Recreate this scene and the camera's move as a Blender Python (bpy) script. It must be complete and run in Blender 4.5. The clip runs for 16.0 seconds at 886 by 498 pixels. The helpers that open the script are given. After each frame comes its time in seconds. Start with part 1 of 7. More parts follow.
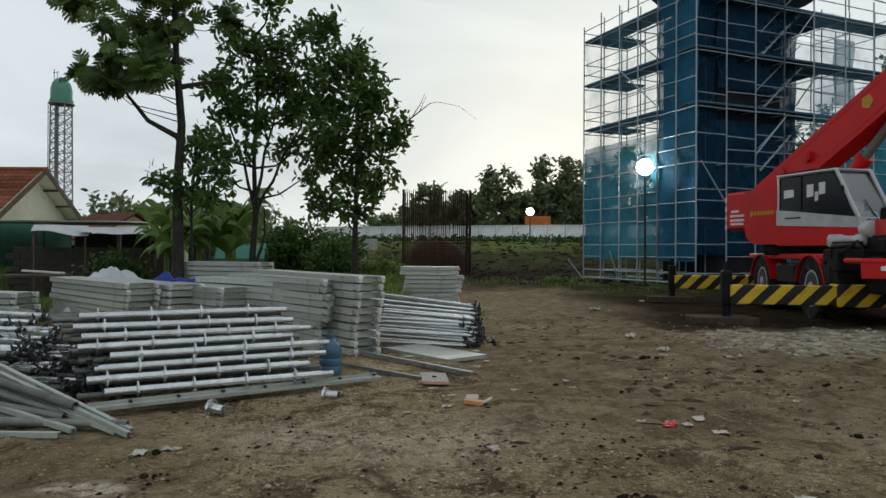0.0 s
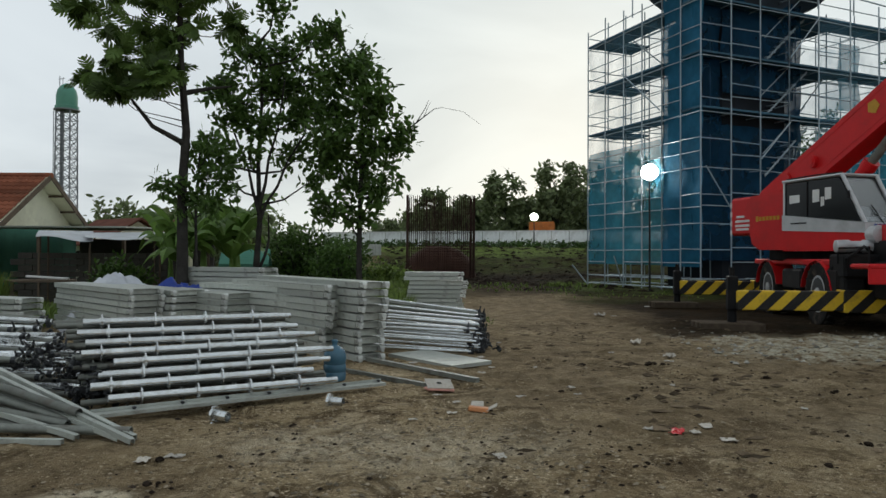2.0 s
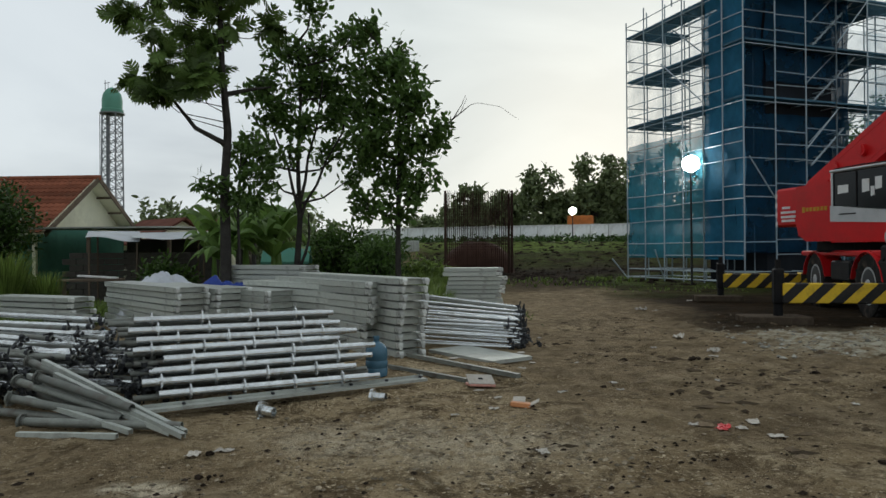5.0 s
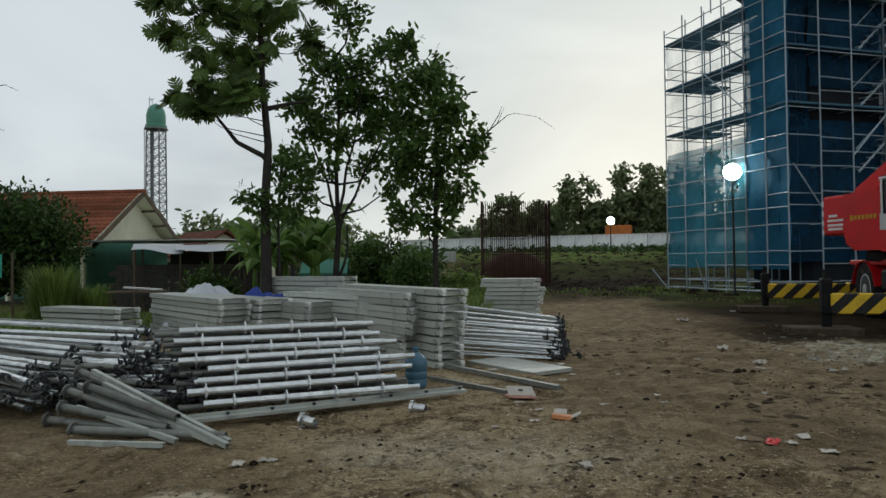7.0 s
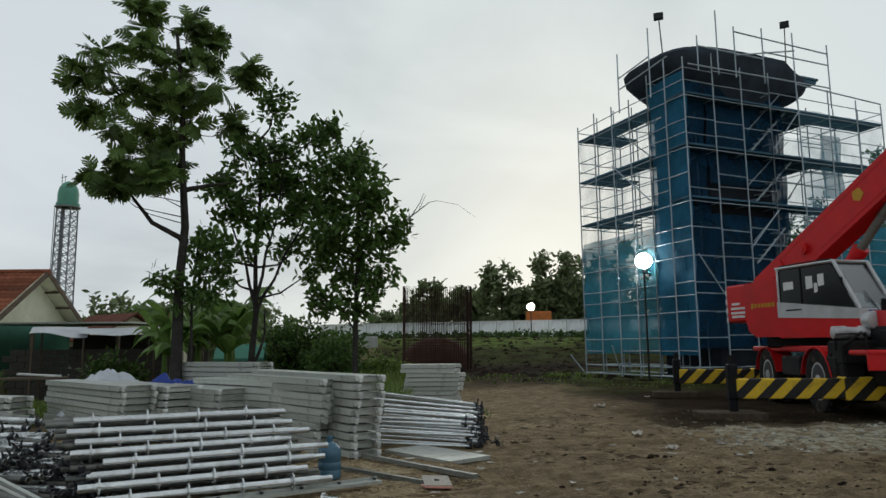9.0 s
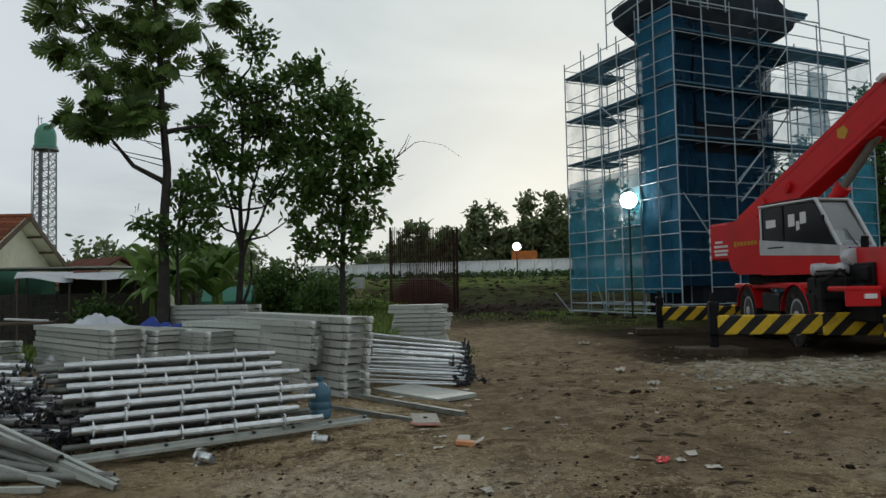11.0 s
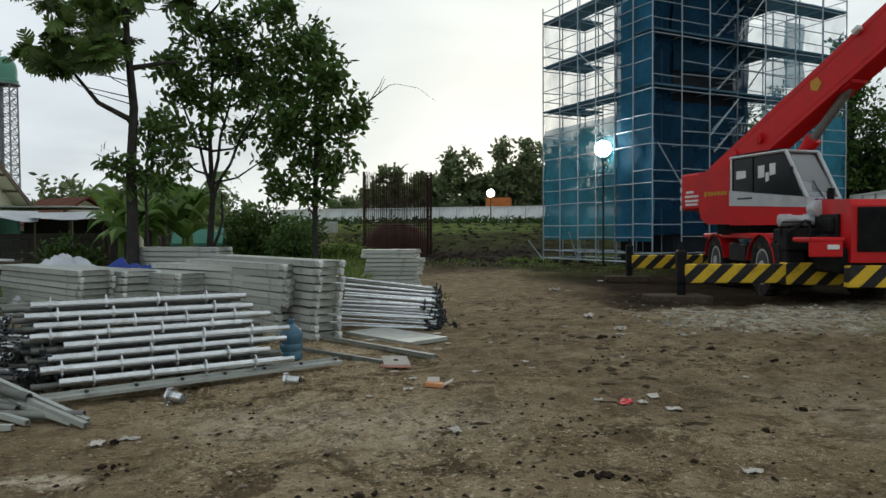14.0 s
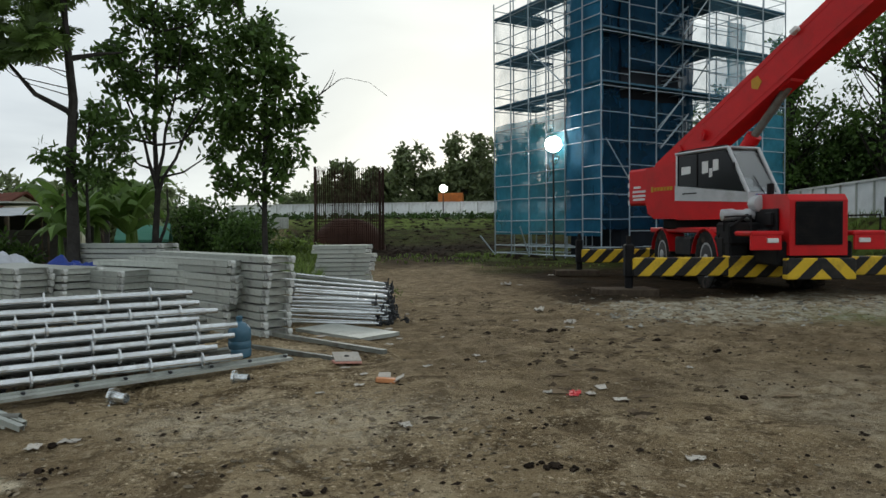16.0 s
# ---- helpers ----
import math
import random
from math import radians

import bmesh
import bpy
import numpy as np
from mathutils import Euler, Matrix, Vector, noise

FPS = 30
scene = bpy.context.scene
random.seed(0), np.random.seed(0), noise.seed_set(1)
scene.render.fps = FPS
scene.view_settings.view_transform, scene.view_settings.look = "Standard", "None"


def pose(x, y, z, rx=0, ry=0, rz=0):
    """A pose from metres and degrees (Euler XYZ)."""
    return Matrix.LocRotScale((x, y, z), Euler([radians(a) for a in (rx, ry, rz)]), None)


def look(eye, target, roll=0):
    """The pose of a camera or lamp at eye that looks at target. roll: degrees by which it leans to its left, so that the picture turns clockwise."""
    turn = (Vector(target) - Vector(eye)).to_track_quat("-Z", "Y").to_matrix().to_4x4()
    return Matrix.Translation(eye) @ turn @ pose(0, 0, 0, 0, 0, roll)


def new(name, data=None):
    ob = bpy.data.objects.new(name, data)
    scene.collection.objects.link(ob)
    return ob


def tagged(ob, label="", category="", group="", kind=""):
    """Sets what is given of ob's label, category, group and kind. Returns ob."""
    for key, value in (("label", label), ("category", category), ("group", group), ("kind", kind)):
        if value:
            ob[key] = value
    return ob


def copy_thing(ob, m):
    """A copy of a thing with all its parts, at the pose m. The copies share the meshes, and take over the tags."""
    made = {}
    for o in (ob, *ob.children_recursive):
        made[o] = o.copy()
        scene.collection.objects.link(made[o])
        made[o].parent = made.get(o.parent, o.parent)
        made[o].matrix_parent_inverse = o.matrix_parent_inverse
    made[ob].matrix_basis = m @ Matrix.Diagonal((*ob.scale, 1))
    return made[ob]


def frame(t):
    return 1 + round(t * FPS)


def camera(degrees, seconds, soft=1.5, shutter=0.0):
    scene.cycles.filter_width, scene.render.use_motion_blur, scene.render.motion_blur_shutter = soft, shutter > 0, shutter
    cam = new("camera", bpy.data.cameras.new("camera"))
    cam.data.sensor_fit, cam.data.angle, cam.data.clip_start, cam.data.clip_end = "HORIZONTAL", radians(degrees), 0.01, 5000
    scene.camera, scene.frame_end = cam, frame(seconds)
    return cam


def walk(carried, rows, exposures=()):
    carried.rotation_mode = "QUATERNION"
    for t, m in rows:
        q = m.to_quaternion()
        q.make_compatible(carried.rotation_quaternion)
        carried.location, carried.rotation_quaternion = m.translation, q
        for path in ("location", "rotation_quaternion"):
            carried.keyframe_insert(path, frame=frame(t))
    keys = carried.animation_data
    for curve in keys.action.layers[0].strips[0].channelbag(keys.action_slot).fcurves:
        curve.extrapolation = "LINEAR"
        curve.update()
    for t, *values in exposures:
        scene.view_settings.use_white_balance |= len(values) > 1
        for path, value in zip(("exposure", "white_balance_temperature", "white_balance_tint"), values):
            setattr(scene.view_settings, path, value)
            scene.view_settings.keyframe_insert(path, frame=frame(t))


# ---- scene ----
cam = camera(64.78, 16.0)
PATH = [  # seconds, x, y, z, yaw, pitch, roll
    (0.0, 0.010, 0.009, 1.483, -0.00, 0.20, -0.27),
    (0.5, 0.005, 0.014, 1.490, 0.57, -0.12, -0.37),
    (1.0, 0.015, 0.054, 1.482, 0.18, -0.18, -0.04),
    (1.5, 0.005, 0.044, 1.487, 0.58, 0.23, -0.08),
    (2.0, -0.002, 0.042, 1.486, 0.31, 0.64, -0.26),
    (2.5, 0.004, 0.038, 1.488, 0.96, 0.69, -0.08),
    (3.0, 0.007, 0.032, 1.494, 0.88, 0.71, -0.17),
    (3.5, -0.001, 0.025, 1.493, 1.19, 0.59, 0.02),
    (4.0, -0.008, 0.019, 1.491, 1.44, 0.63, -0.61),
    (4.2, -0.004, 0.019, 1.494, 1.79, 0.38, -0.27),
    (6.3, -0.064, 0.012, 1.492, 6.29, 0.24, 0.32),
    (6.5, -0.064, 0.015, 1.491, 6.74, 0.50, 0.49),
    (7.0, -0.053, 0.012, 1.497, 6.39, 1.18, 0.65),
    (7.5, -0.054, 0.011, 1.494, 9.12, 0.11, 1.14),
    (8.0, -0.024, 0.035, 1.521, 6.99, 2.25, 1.12),
    (8.5, 0.003, -0.009, 1.498, 2.36, 8.34, 0.50),
    (9.0, 0.013, -0.014, 1.496, 0.09, 8.07, 0.51),
    (9.2, 0.016, -0.009, 1.494, -0.32, 6.96, 0.69),
    (11.3, 0.004, -0.030, 1.519, -1.20, 2.05, 1.21),
    (11.5, -0.002, -0.037, 1.517, -1.47, 0.97, 1.20),
    (12.0, 0.002, -0.039, 1.512, -1.66, -1.00, 1.31),
    (12.5, 0.009, -0.038, 1.511, -1.57, -1.83, 1.24),
    (13.0, 0.010, -0.032, 1.509, -1.99, -1.90, 0.85),
    (13.5, 0.016, -0.024, 1.509, -2.16, -1.86, 0.61),
    (14.0, 0.025, -0.024, 1.506, -3.16, -1.30, 0.29),
    (14.5, 0.029, -0.027, 1.507, -4.07, -1.24, 0.32),
    (15.0, 0.026, -0.041, 1.504, -5.09, -1.54, 0.22),
    (15.5, 0.028, -0.040, 1.505, -5.17, -1.50, 0.34),
    (16.0, 0.048, -0.016, 1.499, -7.03, -1.70, 0.48),
]
walk(cam, [(t, pose(x, y, z, 90 + pitch, roll, yaw)) for t, x, y, z, yaw, pitch, roll in PATH],
     [(0.0, 0.0, 6500, 7), (4.2, 0.0, 6500, 7), (6.5, -0.1, 6500, 7), (8.0, -0.12, 6500, 7), (9.0, -0.12, 6500, 7), (11.5, -0.14, 6500, 7), (12.5, 0.06, 6500, 7), (14.5, 0.14, 6500, 7), (16.0, 0.16, 6500, 7)])

# ---- world, sun, exposure ----
world = bpy.data.worlds.new("sky")
scene.world = world
world.use_nodes = True
wn, wl = world.node_tree.nodes, world.node_tree.links
wn.clear()
SUN_AZ, SUN_EL = 10.0, 14.0  # degrees to the right of +y, degrees up


sky = wn.new("ShaderNodeTexSky")
sky.sky_type = "NISHITA"
sky.sun_disc = False
sky.sun_elevation = radians(SUN_EL)
sky.sun_rotation = radians(SUN_AZ)
sky.dust_density = 2.0
coord = wn.new("ShaderNodeTexCoord")
sep = wn.new("ShaderNodeSeparateXYZ")
wl.new(coord.outputs["Generated"], sep.inputs[0])
# cloud deck, projected onto a high plane so that it flattens towards the horizon
flat = wn.new("ShaderNodeMapping")
flat.inputs["Scale"].default_value = (1.0, 1.0, 2.2)
flat.inputs["Location"].default_value = (0.35, 0.2, 0.6)
wl.new(coord.outputs["Generated"], flat.inputs["Vector"])
cloud = wn.new("ShaderNodeTexNoise")
cloud.inputs["Scale"].default_value = 2.6
cloud.inputs["Detail"].default_value = 5.0
cloud.inputs["Roughness"].default_value = 0.5
cloud.inputs["Distortion"].default_value = 0.4
wl.new(flat.outputs[0], cloud.inputs["Vector"])
ramp = wn.new("ShaderNodeValToRGB")
ramp.color_ramp.elements[0].position, ramp.color_ramp.elements[0].color = 0.40, (0.50, 0.555, 0.615, 1)
ramp.color_ramp.elements[1].position, ramp.color_ramp.elements[1].color = 0.58, (0.84, 0.90, 0.94, 1)
wl.new(cloud.outputs["Fac"], ramp.inputs[0])
# broad brightening towards the veiled sun
sund = Vector((math.sin(radians(SUN_AZ)) * math.cos(radians(SUN_EL)), math.cos(radians(SUN_AZ)) * math.cos(radians(SUN_EL)), math.sin(radians(SUN_EL))))
dot = wn.new("ShaderNodeVectorMath")
dot.operation = "DOT_PRODUCT"
dot.inputs[1].default_value = sund
nrm = wn.new("ShaderNodeVectorMath")
nrm.operation = "NORMALIZE"
wl.new(coord.outputs["Generated"], nrm.inputs[0])
wl.new(nrm.outputs[0], dot.inputs[0])
glow = wn.new("ShaderNodeMapRange")
glow.interpolation_type = "SMOOTHSTEP"
glow.inputs["From Min"].default_value, glow.inputs["From Max"].default_value = 0.80, 1.0
glow.inputs["To Min"].default_value, glow.inputs["To Max"].default_value = 0.0, 0.75
wl.new(dot.outputs["Value"], glow.inputs["Value"])
warm = wn.new("ShaderNodeMix")
warm.data_type = "RGBA"
warm.inputs["B"].default_value = (0.83, 0.895, 0.905, 1)
wl.new(glow.outputs[0], warm.inputs["Factor"])
wl.new(ramp.outputs[0], warm.inputs["A"])
# thin bright gap in the clouds over the village
gapd = Vector((math.sin(radians(-34)) * math.cos(radians(24)), math.cos(radians(-34)) * math.cos(radians(24)), math.sin(radians(24))))
dot2 = wn.new("ShaderNodeVectorMath")
dot2.operation = "DOT_PRODUCT"
dot2.inputs[1].default_value = gapd
wl.new(nrm.outputs[0], dot2.inputs[0])
thin = wn.new("ShaderNodeMapRange")
thin.interpolation_type = "SMOOTHSTEP"
thin.inputs["From Min"].default_value, thin.inputs["From Max"].default_value = 0.90, 1.0
thin.inputs["To Min"].default_value, thin.inputs["To Max"].default_value = 0.0, 0.9
wl.new(dot2.outputs["Value"], thin.inputs["Value"])
lit = wn.new("ShaderNodeMix")
lit.data_type = "RGBA"
lit.inputs["B"].default_value = (0.84, 0.90, 0.96, 1)
wl.new(thin.outputs[0], lit.inputs["Factor"])
wl.new(warm.outputs["Result"], lit.inputs["A"])
bg_sky = wn.new("ShaderNodeBackground")
bg_sky.inputs["Strength"].default_value = 0.06
wl.new(sky.outputs[0], bg_sky.inputs["Color"])
bg_cloud = wn.new("ShaderNodeBackground")
bg_cloud.inputs["Strength"].default_value = 0.93
wl.new(lit.outputs["Result"], bg_cloud.inputs["Color"])
veil = wn.new("ShaderNodeMixShader")
veil.inputs[0].default_value = 0.92
wl.new(bg_sky.outputs[0], veil.inputs[1])
wl.new(bg_cloud.outputs[0], veil.inputs[2])
wout = wn.new("ShaderNodeOutputWorld")
wl.new(veil.outputs[0], wout.inputs["Surface"])

sun = new("sun", bpy.data.lights.new("sun", "SUN"))
sun.data.energy, sun.data.angle, sun.data.color = 0.5, radians(25), (1.0, 0.96, 0.90)
sun.matrix_world = look(sund * 100, (0, 0, 0))


# ---- materials ----
def material(name, base=(0.5, 0.5, 0.5), rough=0.6, metal=0.0, vary=0.25, scale=6.0, grain=60.0, bump=0.1, bump_dist=0.004, dirt=None, dirt_amount=0.5,
             dirt_scale=3.0, per_object=0.0, per_island=0.0, spec=None):
    """A surface whose colour varies at two scales, with fine relief and optional dirt."""
    m = bpy.data.materials.new(name)
    m.use_nodes = True
    nt = m.node_tree
    n, l = nt.nodes, nt.links
    p = n["Principled BSDF"]
    p.inputs["Roughness"].default_value, p.inputs["Metallic"].default_value = rough, metal
    p.inputs["Specular IOR Level"].default_value = (0.04 if rough > 0.7 else 0.35) if spec is None else spec
    tc = n.new("ShaderNodeTexCoord")
    big = n.new("ShaderNodeTexNoise")
    big.inputs["Scale"].default_value, big.inputs["Detail"].default_value = scale, 4
    fine = n.new("ShaderNodeTexNoise")
    fine.inputs["Scale"].default_value, fine.inputs["Detail"].default_value = grain, 3
    for t in (big, fine):
        l.new(tc.outputs["Object"], t.inputs["Vector"])
    add = n.new("ShaderNodeMath")
    add.operation = "MULTIPLY_ADD"
    l.new(fine.outputs["Fac"], add.inputs[0])
    add.inputs[1].default_value = 0.5
    l.new(big.outputs["Fac"], add.inputs[2])
    mr = n.new("ShaderNodeMapRange")
    mr.inputs["From Min"].default_value, mr.inputs["From Max"].default_value = 0.45, 1.05
    mr.inputs["To Min"].default_value, mr.inputs["To Max"].default_value = 1 - vary, 1 + vary
    l.new(add.outputs[0], mr.inputs["Value"])
    value = mr.outputs[0]
    for amount, node, socket in ((per_object, "ShaderNodeObjectInfo", "Random"), (per_island, "ShaderNodeNewGeometry", "Random Per Island")):
        if amount:
            info = n.new(node)
            ma = n.new("ShaderNodeMapRange")
            ma.inputs["To Min"].default_value, ma.inputs["To Max"].default_value = 1 - amount, 1 + amount
            l.new(info.outputs[socket], ma.inputs["Value"])
            mu = n.new("ShaderNodeMath")
            mu.operation = "MULTIPLY"
            l.new(value, mu.inputs[0])
            l.new(ma.outputs[0], mu.inputs[1])
            value = mu.outputs[0]
    hsv = n.new("ShaderNodeHueSaturation")
    hsv.inputs["Color"].default_value = (*base, 1)
    l.new(value, hsv.inputs["Value"])
    colour = hsv.outputs[0]
    if dirt:
        dn = n.new("ShaderNodeTexNoise")
        dn.inputs["Scale"].default_value, dn.inputs["Detail"].default_value, dn.inputs["Roughness"].default_value = dirt_scale, 6, 0.65
        l.new(tc.outputs["Object"], dn.inputs["Vector"])
        dr = n.new("ShaderNodeMapRange")
        dr.inputs["From Min"].default_value, dr.inputs["From Max"].default_value = 0.5, 0.72
        dr.inputs["To Max"].default_value = dirt_amount
        l.new(dn.outputs["Fac"], dr.inputs["Value"])
        mx = n.new("ShaderNodeMix")
        mx.data_type = "RGBA"
        l.new(dr.outputs[0], mx.inputs["Factor"])
        l.new(colour, mx.inputs["A"])
        mx.inputs["B"].default_value = (*dirt, 1)
        colour = mx.outputs["Result"]
    l.new(colour, p.inputs["Base Color"])
    if bump:
        b = n.new("ShaderNodeBump")
        b.inputs["Strength"].default_value, b.inputs["Distance"].default_value = bump, bump_dist
        l.new(add.outputs[0], b.inputs["Height"])
        l.new(b.outputs[0], p.inputs["Normal"])
    return m


def leaf_material(name, base, back=0.35, vary=0.35):
    m = material(name, base, 0.5, 0, 0.2, 2.0, 30.0, 0, per_island=vary, spec=0.2)
    n, l = m.node_tree.nodes, m.node_tree.links
    p = n["Principled BSDF"]
    tr = n.new("ShaderNodeBsdfTranslucent")
    l.new(p.inputs["Base Color"].links[0].from_socket, tr.inputs["Color"])
    mix = n.new("ShaderNodeMixShader")
    mix.inputs[0].default_value = back
    l.new(p.outputs[0], mix.inputs[1])
    l.new(tr.outputs[0], mix.inputs[2])
    l.new(mix.outputs[0], n["Material Output"].inputs["Surface"])
    return m


def net_material(name, base, cover, fold=5.0):
    """Woven safety net: part of the light passes straight through the mesh."""
    m = material(name, base, 0.75, 0, 0.3, 0.9, fold, 0.6, 0.05, spec=0.15)
    n, l = m.node_tree.nodes, m.node_tree.links
    p = n["Principled BSDF"]
    tr = n.new("ShaderNodeBsdfTransparent")
    tl = n.new("ShaderNodeBsdfTranslucent")
    l.new(p.inputs["Base Color"].links[0].from_socket, tl.inputs["Color"])
    mt = n.new("ShaderNodeMixShader")
    mt.inputs[0].default_value = 0.35
    l.new(p.outputs[0], mt.inputs[1])
    l.new(tl.outputs[0], mt.inputs[2])
    mix = n.new("ShaderNodeMixShader")
    mix.inputs[0].default_value = cover
    tc = n.new("ShaderNodeTexCoord")
    nz = n.new("ShaderNodeTexNoise")
    nz.inputs["Scale"].default_value, nz.inputs["Detail"].default_value = 0.8, 4
    l.new(tc.outputs["Object"], nz.inputs["Vector"])
    mr = n.new("ShaderNodeMapRange")
    mr.inputs["From Min"].default_value, mr.inputs["From Max"].default_value = 0.3, 0.7
    mr.inputs["To Min"].default_value, mr.inputs["To Max"].default_value = max(0, cover - 0.18), min(1, cover + 0.15)
    l.new(nz.outputs["Fac"], mr.inputs["Value"])
    l.new(mr.outputs[0], mix.inputs[0])
    l.new(tr.outputs[0], mix.inputs[1])
    l.new(mt.outputs[0], mix.inputs[2])
    l.new(mix.outputs[0], n["Material Output"].inputs["Surface"])
    return m


def stripe_material(name, mirror=False, period=0.50):
    """Yellow and black warning paint in slanting bands, scuffed and muddy."""
    m = material(name, (0.5, 0.5, 0.5), 0.55, 0, 0.15, 4, 40, 0.1, dirt=(0.05, 0.04, 0.03), dirt_amount=0.5, dirt_scale=4.0)
    n, l = m.node_tree.nodes, m.node_tree.links
    hsv = [q for q in n if q.bl_idname == "ShaderNodeHueSaturation"][0]
    tc = n.new("ShaderNodeTexCoord")
    sp = n.new("ShaderNodeSeparateXYZ")
    l.new(tc.outputs["Object"], sp.inputs[0])
    x = sp.outputs["X"]
    if mirror:
        ab = n.new("ShaderNodeMath")
        ab.operation = "ABSOLUTE"
        l.new(x, ab.inputs[0])
        x = ab.outputs[0]
    su = n.new("ShaderNodeMath")
    su.operation = "ADD" if mirror else "SUBTRACT"
    l.new(x, su.inputs[0])
    l.new(sp.outputs["Z"], su.inputs[1])
    di = n.new("ShaderNodeMath")
    di.operation = "DIVIDE"
    l.new(su.outputs[0], di.inputs[0])
    di.inputs[1].default_value = period
    fr = n.new("ShaderNodeMath")
    fr.operation = "FRACT"
    l.new(di.outputs[0], fr.inputs[0])
    gt = n.new("ShaderNodeMath")
    gt.operation = "GREATER_THAN"
    l.new(fr.outputs[0], gt.inputs[0])
    gt.inputs[1].default_value = 0.5
    mx = n.new("ShaderNodeMix")
    mx.data_type = "RGBA"
    mx.inputs["A"].default_value, mx.inputs["B"].default_value = (0.008, 0.008, 0.008, 1), (0.66, 0.43, 0.022, 1)
    l.new(gt.outputs[0], mx.inputs["Factor"])
    l.new(mx.outputs["Result"], hsv.inputs["Color"])
    return m


def glow_material(name, colour, strength):
    m = bpy.data.materials.new(name)
    m.use_nodes = True
    p = m.node_tree.nodes["Principled BSDF"]
    p.inputs["Emission Color"].default_value, p.inputs["Emission Strength"].default_value = (*colour, 1), strength
    return m


def ground_material():
    m = bpy.data.materials.new("mud")
    m.use_nodes = True
    n, l = m.node_tree.nodes, m.node_tree.links
    p = n["Principled BSDF"]
    tc = n.new("ShaderNodeTexCoord")

    def nz(scale, detail=6, rough=0.6, dist=0.0):
        q = n.new("ShaderNodeTexNoise")
        q.inputs["Scale"].default_value, q.inputs["Detail"].default_value = scale, detail
        q.inputs["Roughness"].default_value, q.inputs["Distortion"].default_value = rough, dist
        l.new(tc.outputs["Object"], q.inputs["Vector"])
        return q.outputs["Fac"]

    def mapped(v, a, b, c=0.0, d=1.0):
        q = n.new("ShaderNodeMapRange")
        for k, x in zip(("From Min", "From Max", "To Min", "To Max"), (a, b, c, d)):
            q.inputs[k].default_value = x
        l.new(v, q.inputs["Value"])
        return q.outputs[0]

    def blend(fac, a, b):
        q = n.new("ShaderNodeMix")
        q.data_type = "RGBA"
        l.new(fac, q.inputs["Factor"])
        for s, v in (("A", a), ("B", b)):
            if isinstance(v, tuple):
                q.inputs[s].default_value = (*v, 1)
            else:
                l.new(v, q.inputs[s])
        return q.outputs["Result"]

    def times(a, b):
        q = n.new("ShaderNodeMath")
        q.operation = "MULTIPLY"
        l.new(a, q.inputs[0])
        l.new(b, q.inputs[1])
        return q.outputs[0]

    def zone(attr):
        q = n.new("ShaderNodeAttribute")
        q.attribute_name = attr
        return q.outputs["Fac"]

    c = blend(mapped(nz(0.42, 6, 0.6, 0.6), 0.36, 0.64), (0.20, 0.148, 0.092), (0.40, 0.315, 0.21))
    c = blend(mapped(nz(1.5, 7, 0.68, 0.9), 0.50, 0.64, 0, 0.6), c, (0.52, 0.43, 0.315))
    c = blend(mapped(nz(0.95, 8, 0.72, 1.3), 0.52, 0.58, 0, 0.85), c, (0.090, 0.064, 0.037))
    c = blend(mapped(nz(2.6, 8, 0.75, 0.8), 0.54, 0.60, 0, 0.65), c, (0.085, 0.060, 0.036))
    grit = mapped(nz(1.7, 6, 0.7, 0.8), 0.42, 0.56, 0.25, 1.0)
    c = blend(times(grit, mapped(nz(26.0, 5, 0.75), 0.57, 0.62, 0, 0.95)), c, (0.78, 0.66, 0.51))
    c = blend(times(grit, mapped(nz(19.0, 5, 0.78), 0.56, 0.61, 0, 0.85)), c, (0.038, 0.024, 0.015))
    c = blend(mapped(nz(6.0, 7, 0.76, 0.4), 0.53, 0.60, 0, 0.6), c, (0.075, 0.053, 0.033))
    c = blend(mapped(nz(11.0, 6, 0.75), 0.56, 0.63, 0, 0.45), c, (0.58, 0.485, 0.37))
    c = blend(times(zone("damp"), mapped(nz(1.1, 8, 0.68, 0.9), 0.38, 0.56, 0.42, 0.95)), c, blend(mapped(nz(3.1, 7, 0.7), 0.4, 0.62), (0.105, 0.078, 0.050), (0.25, 0.195, 0.136)))
    pale = times(zone("pale"), mapped(nz(3.4, 8, 0.78), 0.44, 0.58))
    c = blend(pale, c, (0.44, 0.42, 0.365))
    dry = times(zone("dry"), mapped(nz(5.0, 8, 0.78, 0.5), 0.40, 0.60))
    c = blend(dry, c, (0.60, 0.53, 0.43))
    # dark dug soil; by the crane this colour also paints the shade beneath it
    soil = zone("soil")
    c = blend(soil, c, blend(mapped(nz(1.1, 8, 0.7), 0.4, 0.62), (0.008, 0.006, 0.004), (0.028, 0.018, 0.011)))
    green = times(zone("green"), mapped(nz(0.8, 8, 0.75), 0.38, 0.56))
    c = blend(green, c, blend(nz(6.0, 6, 0.8), (0.045, 0.075, 0.016), (0.135, 0.18, 0.045)))
    warm_ = n.new("ShaderNodeMix")
    warm_.data_type, warm_.blend_type = "RGBA", "MULTIPLY"
    warm_.inputs["Factor"].default_value, warm_.inputs["B"].default_value = 1.0, (1.21, 1.18, 1.06, 1)
    l.new(c, warm_.inputs["A"])
    l.new(warm_.outputs["Result"], p.inputs["Base Color"])
    l.new(mapped(nz(1.3, 6, 0.6), 0.4, 0.7, 1.0, 0.85), p.inputs["Roughness"])
    p.inputs["Specular IOR Level"].default_value = 0.03
    b1 = n.new("ShaderNodeBump")
    b1.inputs["Strength"].default_value, b1.inputs["Distance"].default_value = 1.0, 0.09
